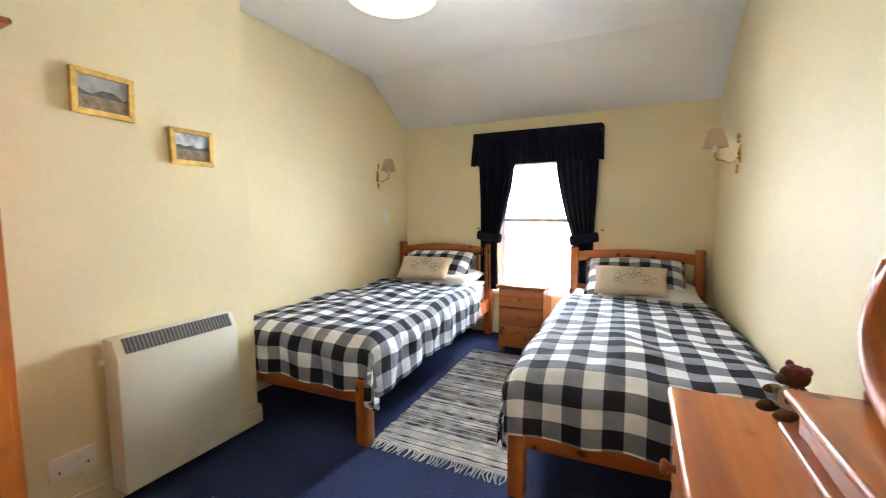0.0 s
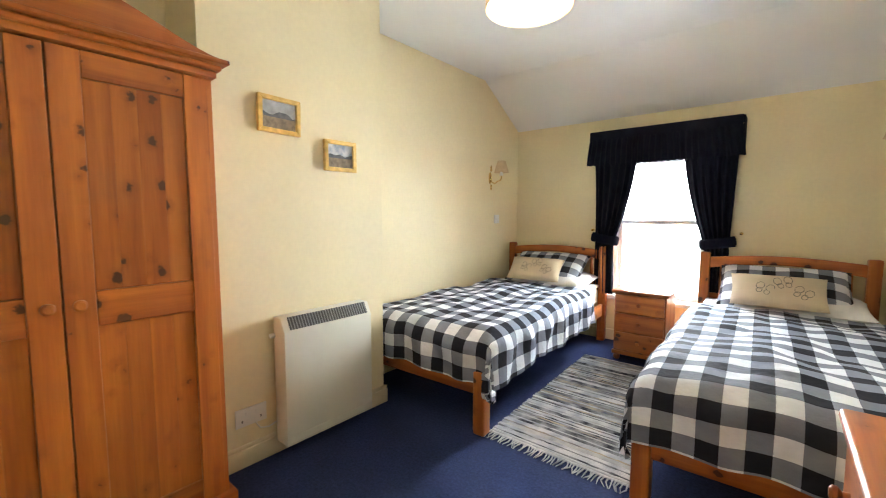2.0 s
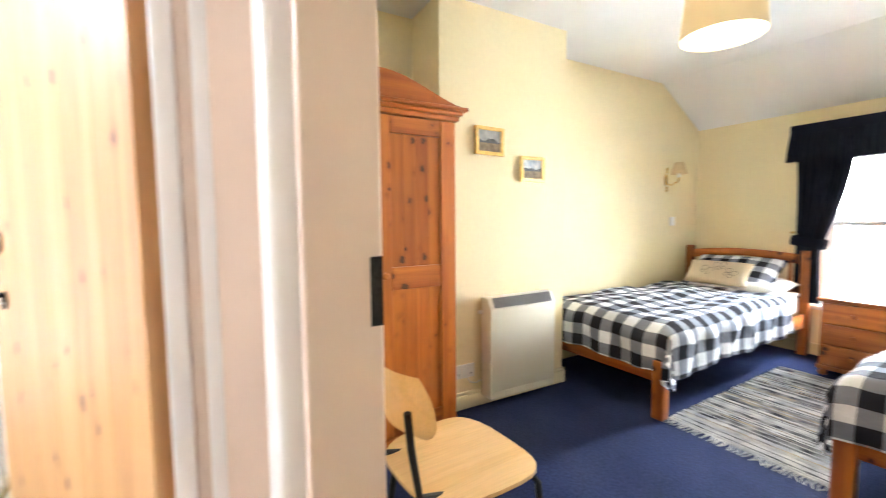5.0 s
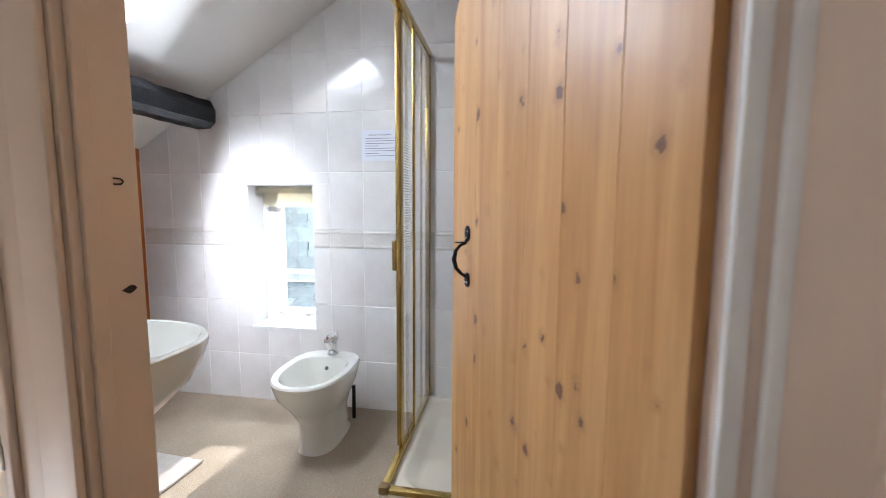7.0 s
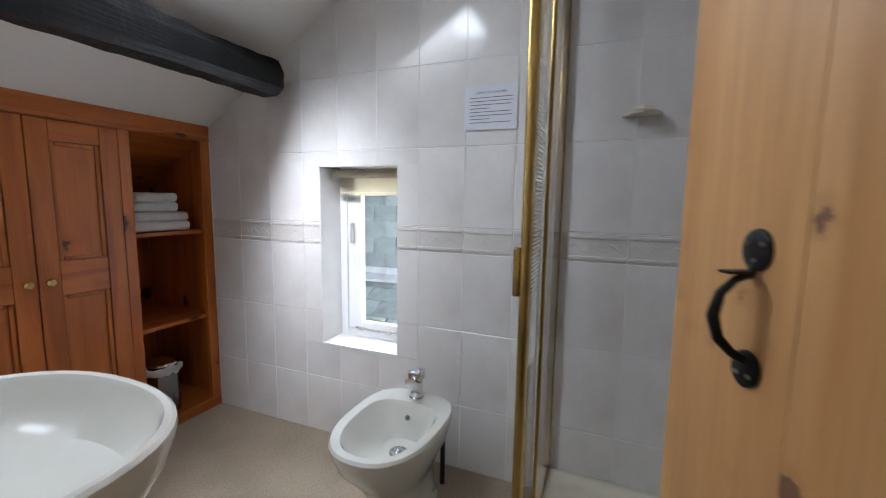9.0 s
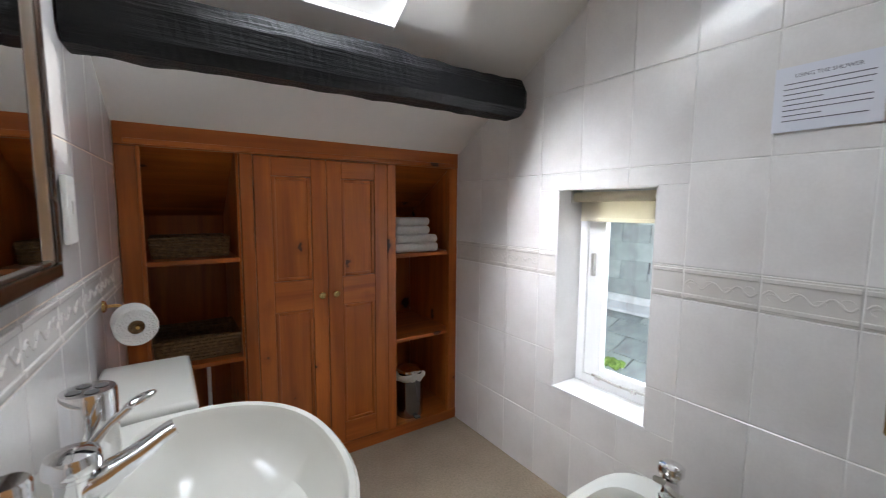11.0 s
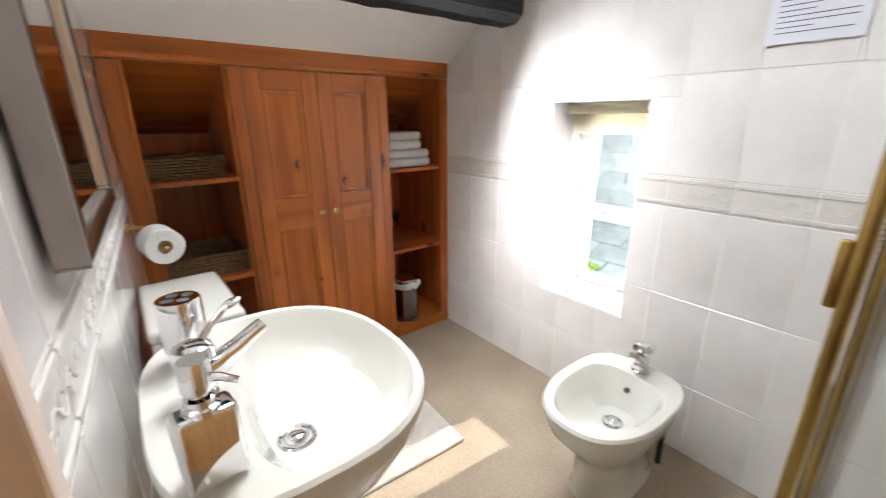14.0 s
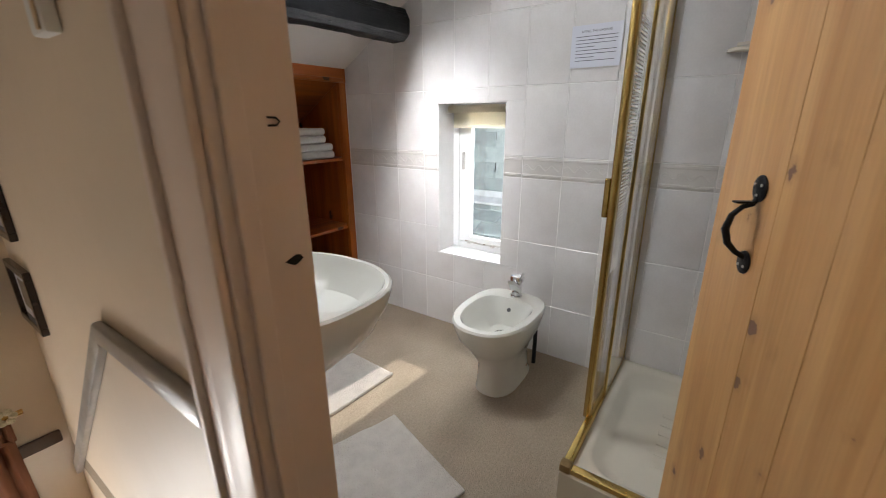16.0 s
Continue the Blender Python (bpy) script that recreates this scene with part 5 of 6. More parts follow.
basket(pose(1.04, -2.93, 1.0352), 0.27, 0.26, 0.085)
basket(pose(1.03, -2.90, 0.6002), 0.30, 0.28, 0.10)


def towel(m, w, d, h, seed):
    bm = bmesh.new()
    add_box(bm, -w / 2, w / 2, -d / 2, d / 2, 0.0, h, h / 2.3, 5)
    bmesh.ops.subdivide_edges(bm, edges=[e for e in bm.edges if e.calc_length() > 0.05], cuts=5, use_grid_fill=True)
    for v in bm.verts:
        v.co += Vector((0.006 * noise.noise(v.co * 9 + Vector((seed, 0, 0))), 0.006 * noise.noise(v.co * 9 + Vector((0, seed, 0))), 0.004 * noise.noise(v.co * 8)))
    return solid("folded_towel", bm, M_TOWEL, "white folded towel in a stack on a shelf", "towel", m, "folded towels", smooth=True)


for i, (w, d, h) in enumerate(((0.28, 0.24, 0.05), (0.27, 0.23, 0.045), (0.22, 0.20, 0.05), (0.21, 0.19, 0.045))):
    towel(pose(-0.02 + 0.02 * (i > 1), -2.83 + 0.004 * i, 1.007 + sum((0.05, 0.045, 0.05, 0.045)[:i]), 0, 0, 2 * i - 3), w, d, h, i * 3.0)

BIN = thing("pedal_bin", "small chrome pedal bin with white liner", "bin", pose(0.0, -2.78, 0.0585))
part("body", lathe([(0, 0), (0.076, 0), (0.078, 0.02), (0.078, 0.235), (0.070, 0.236), (0.070, 0.03), (0, 0.03)], 28), M_DRUM, BIN, "polished steel drum", smooth=True)
part("lid", lathe([(0.080, 0.262), (0.078, 0.272), (0.05, 0.292), (0, 0.298), (0, 0.262)], 28), M_CHROME, BIN, smooth=True)
bm = bmesh.new()
rr = []
for z, r in ((0.252, 0.074), (0.256, 0.081), (0.246, 0.087), (0.232, 0.084), (0.222, 0.086), (0.215, 0.081)):
    rr.append([bm.verts.new(((r + 0.013 * noise.noise(Vector((i * 0.8, z * 40, 1)))) * math.cos(2 * math.pi * i / 32),
                             (r + 0.013 * noise.noise(Vector((i * 0.8, z * 40, 1)))) * math.sin(2 * math.pi * i / 32), z + 0.022 * noise.noise(Vector((i * 0.45, 3, z * 9))))) for i in range(32)])
for a, b in zip(rr, rr[1:]):
    for i in range(32):
        bm.faces.new((a[i], a[(i + 1) % 32], b[(i + 1) % 32], b[i]))
part("liner", bm, M_TOWEL, BIN, "crumpled white bin liner", smooth=True)
part("pedal", box(-0.016, 0.016, 0.076, 0.105, 0.008, 0.016, 0.003), M_DARK, BIN)


def bowl(outer, inner, m, n=44):
    """A ceramic body from stacked rings: each (cx, rx_front, rx_back, ry, z). Front is +x."""
    bm = bmesh.new()
    rings = []
    for cx, rf, rb, ry, z in outer + inner:
        ring = []
        for i in range(n):
            a = 2 * math.pi * i / n
            c, s = math.cos(a), math.sin(a)
            rx = rf if c > 0 else rb
            p = 0.86 if c > 0 else 0.62
            ring.append(bm.verts.new((cx + rx * math.copysign(abs(c) ** p, c), ry * math.copysign(abs(s) ** p, s), z)))
        rings.append(ring)
    for a, b in zip(rings, rings[1:]):
        for i in range(n):
            bm.faces.new((a[i], a[(i + 1) % n], b[(i + 1) % n], b[i]))
    bm.faces.new(rings[0][::-1])
    bm.faces.new(rings[-1])
    bmesh.ops.recalc_face_normals(bm, faces=bm.faces)
    bm.transform(m)
    return bm


def mixer(parent, m, k=1.0, spout=0.13, lever=0.10):
    """A single-lever mixer tap; the spout points along +x."""
    t = part("tap", lathe([(0, 0), (0.026 * k, 0), (0.026 * k, 0.006), (0.022 * k, 0.010), (0.021 * k, 0.06 * k), (0.023 * k, 0.062 * k), (0.023 * k, 0.085 * k), (0.018 * k, 0.092 * k), (0, 0.094 * k)],
                          24, m=m), M_CHROME, parent, "chrome mixer tap", smooth=True)
    part("cap", lathe([(0.024 * k, 0.068 * k), (0.030 * k, 0.072 * k), (0.031 * k, 0.084 * k), (0.027 * k, 0.093 * k), (0.016 * k, 0.098 * k), (0, 0.099 * k)], 28, m=m), M_CHROME, t, smooth=True)
    # a broad flat spout that rises and narrows towards its end
    bm = bmesh.new()
    rings = []
    for f, zc, hw, hh in ((0.0, 0.034, 0.021, 0.024), (0.25, 0.046, 0.020, 0.017), (0.6, 0.066, 0.018, 0.011), (0.9, 0.084, 0.0165, 0.0085), (1.0, 0.089, 0.0155, 0.0075)):
        ring = []
        for i in range(16):
            a = 2 * math.pi * i / 16
            c, s = math.cos(a), math.sin(a)
            ring.append(bm.verts.new((0.004 + spout * f - 0.3 * hh * k * s, hw * k * math.copysign(abs(c) ** 0.55, c), zc * k + hh * k * math.copysign(abs(s) ** 0.55, s))))
        rings.append(ring)
    for a, b in zip(rings, rings[1:]):
        for i in range(16):
            bm.faces.new((a[i], a[(i + 1) % 16], b[(i + 1) % 16], b[i]))
    bm.faces.new(rings[0][::-1])
    bm.faces.new(rings[-1])
    bmesh.ops.recalc_face_normals(bm, faces=bm.faces)
    bm.transform(m)
    sp = part("spout", bm, M_CHROME, t, smooth=True)
    bm = tube([(0.010 * k, 0.014 * k, 0.080 * k), (lever * 0.5, 0.026 * k, 0.105 * k), (lever * 0.85, 0.033 * k, 0.122 * k)], [0.0075 * k, 0.0055 * k, 0.006 * k], 10)
    tt = bmesh.new()
    bmesh.ops.create_uvsphere(tt, u_segments=14, v_segments=8, radius=1)
    merge(bm, tt, pose(lever, 0.036 * k, 0.127 * k, 0, -18, 10) @ Matrix.Diagonal((0.022 * k, 0.012 * k, 0.006 * k, 1)))
    bm.transform(m)
    part("lever", bm, M_CHROME, t, smooth=True)
    return t


def waste(parent, m):
    w = part("waste", lathe([(0.036, -0.002), (0.035, 0.003), (0.031, 0.005), (0.026, 0.003), (0.024, -0.002)], 24, m=m), M_CHROME, parent, "chrome waste ring", smooth=True)
    part("plug", lathe([(0, 0.013), (0.012, 0.0122), (0.019, 0.009), (0.0215, 0.005), (0.0205, 0.001), (0, 0.0)], 20, m=m), M_CHROME, w, smooth=True)
    return w


# pedestal basin, front towards -x
BA = thing("pedestal_basin", "ivory ceramic pedestal basin with chrome mixer tap", "basin")
turned = pose(1.292, -1.44, 0, 0, 0, 180)
outer = [(0.12, 0.10, 0.10, 0.09, 0.60), (0.15, 0.15, 0.13, 0.15, 0.66), (0.17, 0.19, 0.155, 0.22, 0.735), (0.18, 0.212, 0.200, 0.252, 0.80), (0.18, 0.220, 0.206, 0.264, 0.838),
         (0.18, 0.219, 0.206, 0.263, 0.848), (0.18, 0.214, 0.203, 0.257, 0.853)]
inner = [(0.182, 0.203, 0.10, 0.245, 0.851), (0.185, 0.196, 0.095, 0.236, 0.84), (0.19, 0.182, 0.085, 0.222, 0.80), (0.20, 0.145, 0.07, 0.165, 0.755), (0.182, 0.08, 0.05, 0.085, 0.727),
         (0.180, 0.03, 0.03, 0.03, 0.722)]
part("bowl", bowl(outer, inner, turned), M_CERAMIC, BA, smooth=True)
part("pedestal", bowl([(0.10, 0.115, 0.09, 0.115, 0.0), (0.10, 0.105, 0.09, 0.105, 0.05), (0.10, 0.092, 0.085, 0.090, 0.35), (0.11, 0.105, 0.09, 0.105, 0.62)],
                      [(0.11, 0.06, 0.06, 0.06, 0.62)], turned), M_CERAMIC, BA, smooth=True)
mixer(BA, pose(1.236, -1.445, 0.851, 0, 0, 188), 0.98, 0.104, 0.074)
waste(BA, pose(1.112, -1.413, 0.7225))
part("trap", tube([(1.22, -1.38, 0.52), (1.23, -1.38, 0.40), (1.27, -1.38, 0.38)], 0.018, 10), M_DARK, BA, smooth=True)
# soap dispenser
SD = thing("soap_dispenser", "flat rectangular polished chrome soap dispenser on the basin", "soap dispenser", pose(1.248, -1.262, 0.8535, 0, 0, 6))
part("bottle", box(-0.035, 0.035, -0.022, 0.022, 0, 0.100, 0.009, 4), M_CHROME, SD, smooth=True)
part("shoulder", lathe([(0.021, 0.098), (0.020, 0.105), (0.016, 0.107), (0.016, 0.116), (0.011, 0.118), (0.011, 0.124), (0, 0.124)], 24), M_CHROME, SD, smooth=True)
part("pump_head", lathe([(0.016, 0.124), (0.017, 0.127), (0.017, 0.160), (0.015, 0.163), (0, 0.163)], 24), M_CHROME, SD, smooth=True)
part("nozzle", tube([(0.0, 0.0, 0.14), (-0.02, 0.02, 0.142), (-0.035, 0.032, 0.136)], [0.006, 0.005, 0.004], 8), M_CHROME, SD, smooth=True)
# toothbrush holder
TB = thing("toothbrush_holder", "chrome cylindrical toothbrush holder with slotted top", "toothbrush holder", pose(1.234, -1.572, 0.8535))
part("cup", lathe([(0, 0), (0.034, 0), (0.035, 0.003), (0.035, 0.118), (0.033, 0.122), (0, 0.122)], 28), M_CHROME, TB, smooth=True)
for a in range(4):
    part("slot", lathe([(0, 0.1222), (0.009, 0.1222), (0.009, 0.1230), (0, 0.1230)], 14, m=pose(0.017 * math.cos(a * 1.57 + 0.4), 0.017 * math.sin(a * 1.57 + 0.4), 0)), M_DARK, TB)

# toilet beyond the basin
WC = thing("toilet", "ivory ceramic close-coupled toilet beside the basin", "toilet")
part("cistern", box(1.095, 1.292, -2.20, -1.86, 0.42, 0.765, 0.03, 4), M_CERAMIC, WC, smooth=True)
part("cistern_lid", box(1.082, 1.294, -2.215, -1.845, 0.766, 0.805, 0.016, 4), M_CERAMIC, WC, smooth=True)
tw = pose(1.09, -2.03, 0, 0, 0, 180)
part("pan", bowl([(0.12, 0.10, 0.12, 0.10, 0.0), (0.12, 0.09, 0.12, 0.09, 0.10), (0.15, 0.15, 0.15, 0.13, 0.28), (0.17, 0.22, 0.17, 0.18, 0.38), (0.17, 0.225, 0.17, 0.185, 0.40)],
                 [(0.17, 0.20, 0.15, 0.16, 0.40), (0.17, 0.12, 0.1, 0.1, 0.25)], tw), M_CERAMIC, WC, smooth=True)
part("seat", bowl([(0.17, 0.228, 0.165, 0.188, 0.402), (0.17, 0.23, 0.165, 0.19, 0.42)], [(0.17, 0.22, 0.16, 0.18, 0.432)], tw), M_CERAMIC, WC, smooth=True)
TR = thing("toilet_roll", "white toilet roll on a brass holder", "toilet roll")
part("roll", lathe([(0.020, -0.052), (0.050, -0.052), (0.052, -0.048), (0.052, 0.048), (0.050, 0.052), (0.020, 0.052), (0.020, -0.052)], 32,
                   m=pose(1.213, -2.224, 0.915, 90, 0, 8)), M_TOWEL, TR, smooth=True)
part("core", lathe([(0.0, -0.046), (0.0195, -0.046), (0.0195, 0.046), (0, 0.046)], 20, m=pose(1.213, -2.224, 0.915, 90, 0, 8)), M_WICKER, TR, "dark cardboard core", smooth=True)
part("holder_arm", tube([(1.288, -2.29, 0.96), (1.25, -2.285, 0.96), (1.225, -2.285, 0.94), (1.205, -2.28, 0.917), (1.203, -2.16, 0.917)], 0.005, 8), M_BRASS, TR, smooth=True)
part("holder_rose", lathe([(0, 0), (0.018, 0), (0.015, 0.008), (0, 0.012)], 16, m=pose(1.288, -2.29, 0.96, 0, -90, 0)), M_BRASS, TR, smooth=True)

# bidet, front towards +x
BI = thing("bidet", "ivory ceramic bidet below the window", "bidet")
tb = pose(-0.115, -1.335, 0) @ Matrix.Diagonal((1.06, 1.05, 1.01, 1))
outer = [(0.20, 0.135, 0.22, 0.095, 0.0), (0.20, 0.130, 0.20, 0.088, 0.03), (0.20, 0.125, 0.19, 0.085, 0.14), (0.215, 0.16, 0.19, 0.115, 0.22), (0.225, 0.225, 0.205, 0.155, 0.31),
         (0.225, 0.25, 0.215, 0.170, 0.375), (0.225, 0.253, 0.216, 0.172, 0.392), (0.225, 0.246, 0.212, 0.167, 0.401)]
inner = [(0.235, 0.212, 0.135, 0.135, 0.399), (0.238, 0.202, 0.128, 0.126, 0.385), (0.24, 0.175, 0.12, 0.105, 0.32), (0.22, 0.10, 0.09, 0.065, 0.265), (0.20, 0.03, 0.03, 0.03, 0.255)]
part("bowl", bowl(outer, inner, tb), M_CERAMIC, BI, smooth=True)
mixer(BI, pose(-0.055, -1.335, 0.403, 0, 0, 8), 1.15, 0.085, 0.065)
waste(BI, pose(0.095, -1.335, 0.2585))
part("overflow", lathe([(0, 0), (0.010, 0), (0.010, 0.003), (0, 0.003)], 14, m=pose(0.022, -1.335, 0.355, 0, 62, 0)), M_DARK, BI)
part("fixing_cap", lathe([(0, 0), (0.008, 0), (0.006, 0.005), (0, 0.006)], 12, m=pose(-0.02, -1.245, 0.06, -90, 0, 0)), M_CHROME, BI)
part("pipe", tube([(-0.13, -1.25, 0.01), (-0.13, -1.25, 0.20)], 0.011, 8), M_IRON, BI, smooth=True)

# shower
ST = thing("shower_tray", "cream moulded shower tray in the corner", "shower tray")
bm = bmesh.new()
x0, x1, y0, y1 = XB + 0.008, 0.585, -0.865, -0.012
lv = [(0.0, 0.0, 0.10), (0.0, 0.0, 0.115), (0.006, 0.0, 0.12), (0.055, 0.10, 0.12), (0.07, 0.10, 0.112), (0.10, 0.10, 0.07), (0.13, 0.09, 0.062)]
rings = []
for inset, rad, z in [(0.0, 0.0, 0.0)] + lv:
    ring = []
    for cx, cy, a0 in ((x1 - inset - rad, y1 - inset - rad, 0), (x0 + inset + rad, y1 - inset - rad, 90), (x0 + inset + rad, y0 + inset + rad, 180), (x1 - inset - rad, y0 + inset + rad, 270)):
        for q in range(7):
            a = radians(a0 + 15 * q)
            ring.append(bm.verts.new((cx + (rad + 1e-4) * math.cos(a), cy + (rad + 1e-4) * math.sin(a), z)))
    rings.append(ring)
for a, b in zip(rings, rings[1:]):
    for i in range(28):
        bm.faces.new((a[i], a[(i + 1) % 28], b[(i + 1) % 28], b[i]))
bm.faces.new(rings[-1])
bmesh.ops.recalc_face_normals(bm, faces=bm.faces)
part("tray", bm, M_CREAMTRAY, ST, smooth=True)
for i in range(6):
    part("rib", box(0.0 + 0.06 * i, 0.022 + 0.06 * i, -0.62, -0.25, 0.062, 0.066, 0.002), M_CREAMTRAY, ST)
part("drain", lathe([(0.04, 0.062), (0.04, 0.066), (0.03, 0.068), (0, 0.067)], 20, m=pose(0.40, -0.20, 0)), M_CHROME, ST, smooth=True)
SE = thing("shower_enclosure", "gold framed corner shower enclosure with sliding glass", "shower screen")
ZB, ZT = 0.121, 1.985
part("bottom_rail", box(XB + 0.01, 0.582, -0.862, -0.832, ZB, ZB + 0.022, 0.004), M_GILT, SE, smooth=True)
part("bottom_rail", box(0.552, 0.582, -0.831, -0.014, ZB, ZB + 0.022, 0.004), M_GILT, SE, smooth=True)
part("top_rail", box(XB + 0.01, 0.582, -0.864, -0.828, ZT, ZT + 0.035, 0.005), M_GILT, SE, smooth=True)
part("top_rail", box(0.548, 0.582, -0.827, -0.014, ZT, ZT + 0.035, 0.005), M_GILT, SE, smooth=True)
part("wall_profile", box(XB + 0.009, XB + 0.034, -0.862, -0.832, ZB + 0.023, ZT - 0.001, 0.004), M_GILT, SE, smooth=True)
fp = part("fixed_panel", box(0.115, 0.135, -0.842, -0.830, ZB + 0.023, ZT - 0.001, 0.003), M_GILT, SE)
pn = part("pane", box(XB + 0.034, 0.116, -0.838, -0.834, ZB + 0.024, ZT - 0.002), M_GLASS, fp)
pn.visible_shadow = False
sp = part("sliding_panel", box(0.268, 0.308, -0.872, -0.846, ZB + 0.023, ZT - 0.001, 0.007, 3), M_GILT, SE, smooth=True)
part("stile", box(-0.10, -0.085, -0.862, -0.848, ZB + 0.023, ZT - 0.001, 0.003), M_GILT, sp)
pn = part("pane", box(-0.086, 0.269, -0.857, -0.853, ZB + 0.024, ZT - 0.002), M_GLASS, sp)
pn.visible_shadow = False
part("handle", box(0.282, 0.296, -0.892, -0.8725, 0.93, 1.06, 0.005, 3), M_GILT, sp, smooth=True)
for i in range(70):
    z = 0.72 + 0.0118 * i
    part("white_line", box(0.13, 0.235, -0.8532, -0.8524, z, z + 0.0042), M_PLASTIC, sp)
part("corner_block", box(0.548, 0.586, -0.866, -0.828, ZB - 0.001, ZB + 0.03, 0.005), M_BRASSDARK, SE, smooth=True)
part("corner_block", box(0.546, 0.586, -0.866, -0.826, ZT - 0.004, ZT + 0.04, 0.005), M_BRASSDARK, SE, smooth=True)
part("seal", box(0.258, 0.267, -0.858, -0.852, ZB + 0.024, ZT - 0.002), M_DARK, sp, "dark rubber seal strip")
SO = thing("soap_dish", "pale corner soap shelf on shower tiles", "soap dish", pose(XB + 0.009, -0.585, 1.47) @ Matrix.Diagonal((0.75, 0.70, 0.9, 1)))
part("shelf", prism([(0, -0.09), (0.03, -0.085), (0.085, -0.05), (0.10, 0.0), (0.085, 0.05), (0.03, 0.085), (0, 0.09)], 0.014, "z", 0.0, 0.004), M_CREAMTRAY, SO, smooth=True)
part("rim", prism([(0.088, -0.045), (0.104, 0), (0.088, 0.045), (0.094, 0.046), (0.111, 0), (0.094, -0.046)], 0.012, "z", 0.0142), M_CREAMTRAY, SO)

# notice
NO = thing("paper_notice", "white printed notice about the shower on tiles", "notice")
nx = XB + 0.0085
part("sheet", box(nx, nx + 0.0008, -1.226, -1.015, 1.457, 1.624), M_PAPER, NO)
tx = bpy.data.curves.new("title", "FONT")
tx.body, tx.size, tx.align_x, tx.align_y, tx.extrude = "USING THE SHOWER", 0.0135, "CENTER", "CENTER", 0.0001
tob = new("title", tx)
tob.matrix_world = Matrix.Translation((nx + 0.0014, -1.12, 1.598)) @ Euler((radians(90), 0, radians(90))).to_matrix().to_4x4()
bpy.context.view_layer.update()
tme = bpy.data.meshes.new_from_object(tob.evaluated_get(bpy.context.evaluated_depsgraph_get()))
tme.transform(tob.matrix_world)
tme.materials.clear()
tme.materials.append(M_INK)
bpy.data.objects.remove(tob)
title = new("title", tme)
title.parent = NO
random.seed(3)
for i in range(8):
    z = 1.578 - 0.0135 * i
    part("line_of_print", box(nx + 0.0010, nx + 0.0014, -1.205, -1.205 + random.choice((0.17, 0.172, 0.165, 0.08)), z, z + 0.0024), M_INK, NO)

# mirror on the basin wall
MI = thing("wall_mirror", "wall mirror with a dark walnut frame and silver sides", "mirror", pose(bath_x(-1.572), -1.572, 0, 0, 0, -3.43))
y0, y1, z0, z1 = -0.228, 0.228, 1.115, 1.86
for a0, a1, b0, b1 in ((y0 + 0.004, y1 - 0.004, z0 + 0.004, z0 + 0.030), (y0 + 0.004, y1 - 0.004, z1 - 0.030, z1 - 0.004), (y0 + 0.004, y0 + 0.030, z0 + 0.0305, z1 - 0.0305),
                       (y1 - 0.030, y1 - 0.004, z0 + 0.0305, z1 - 0.0305)):
    part("frame_bar", box(-0.034, -0.003, a0, a1, b0, b1, 0.005, 3), M_DARKWOOD, MI, smooth=True)
for a0, a1, b0, b1 in ((y0, y1, z0, z0 + 0.0036), (y0, y1, z1 - 0.0036, z1), (y0, y0 + 0.0036, z0 + 0.004, z1 - 0.004), (y1 - 0.0036, y1, z0 + 0.004, z1 - 0.004)):
    part("silver_side", box(-0.0335, -0.002, a0, a1, b0, b1, 0.0012), M_SILVERPAINT, MI, "dull silver frame side")
for a0, a1, b0, b1 in ((y0 + 0.0305, y1 - 0.0305, z0 + 0.0305, z0 + 0.037), (y0 + 0.0305, y1 - 0.0305, z1 - 0.037, z1 - 0.0305), (y0 + 0.0305, y0 + 0.037, z0 + 0.0375, z1 - 0.0375),
                       (y1 - 0.037, y1 - 0.0305, z0 + 0.0375, z1 - 0.0375)):
    part("silver_slip", box(-0.030, -0.008, a0, a1, b0, b1, 0.002), M_STEEL, MI)
part("mirror_glass", box(-0.022, -0.016, y0 + 0.036, y1 - 0.036, z0 + 0.036, z1 - 0.036), M_MIRROR, MI)
PS = thing("pull_switch", "white plastic shaver switch on the tiles", "switch", pose(bath_x(-2.0), -2.0, 1.24))
part("plate", box(-0.012, 0.0, -0.045, 0.045, -0.075, 0.075, 0.004), M_PLASTIC, PS, smooth=True)
part("rocker", box(-0.016, -0.0122, -0.012, 0.012, -0.01, 0.02, 0.002), M_PLASTIC, PS)


def bath_mat(name, m, w, d, label):
    t = box(-w / 2, w / 2, -d / 2, d / 2, 0.0, 0.014, 0.006, 2)
    bmesh.ops.subdivide_edges(t, edges=[e for e in t.edges if e.calc_length() > 0.1], cuts=20, use_grid_fill=True)
    for v in t.verts:
        if v.co.z > 0.008:
            v.co.z += 0.004 * noise.noise(v.co * 20) + 0.0015 * math.sin(v.co.y * 260)
    return solid(name, t, M_MATPILE, label, "bath mat", m, "bath mats", smooth=True)


bath_mat("bath_mat", pose(0.62, -1.97, 0.001, 0, 0, -3), 0.52, 0.32, "pale ribbed cotton mat round the basin foot")
bath_mat("bath_mat", pose(0.89, -1.43, 0.002, 0, 0, 72), 0.48, 0.46, "pale ribbed cotton bath mat on beige carpet")

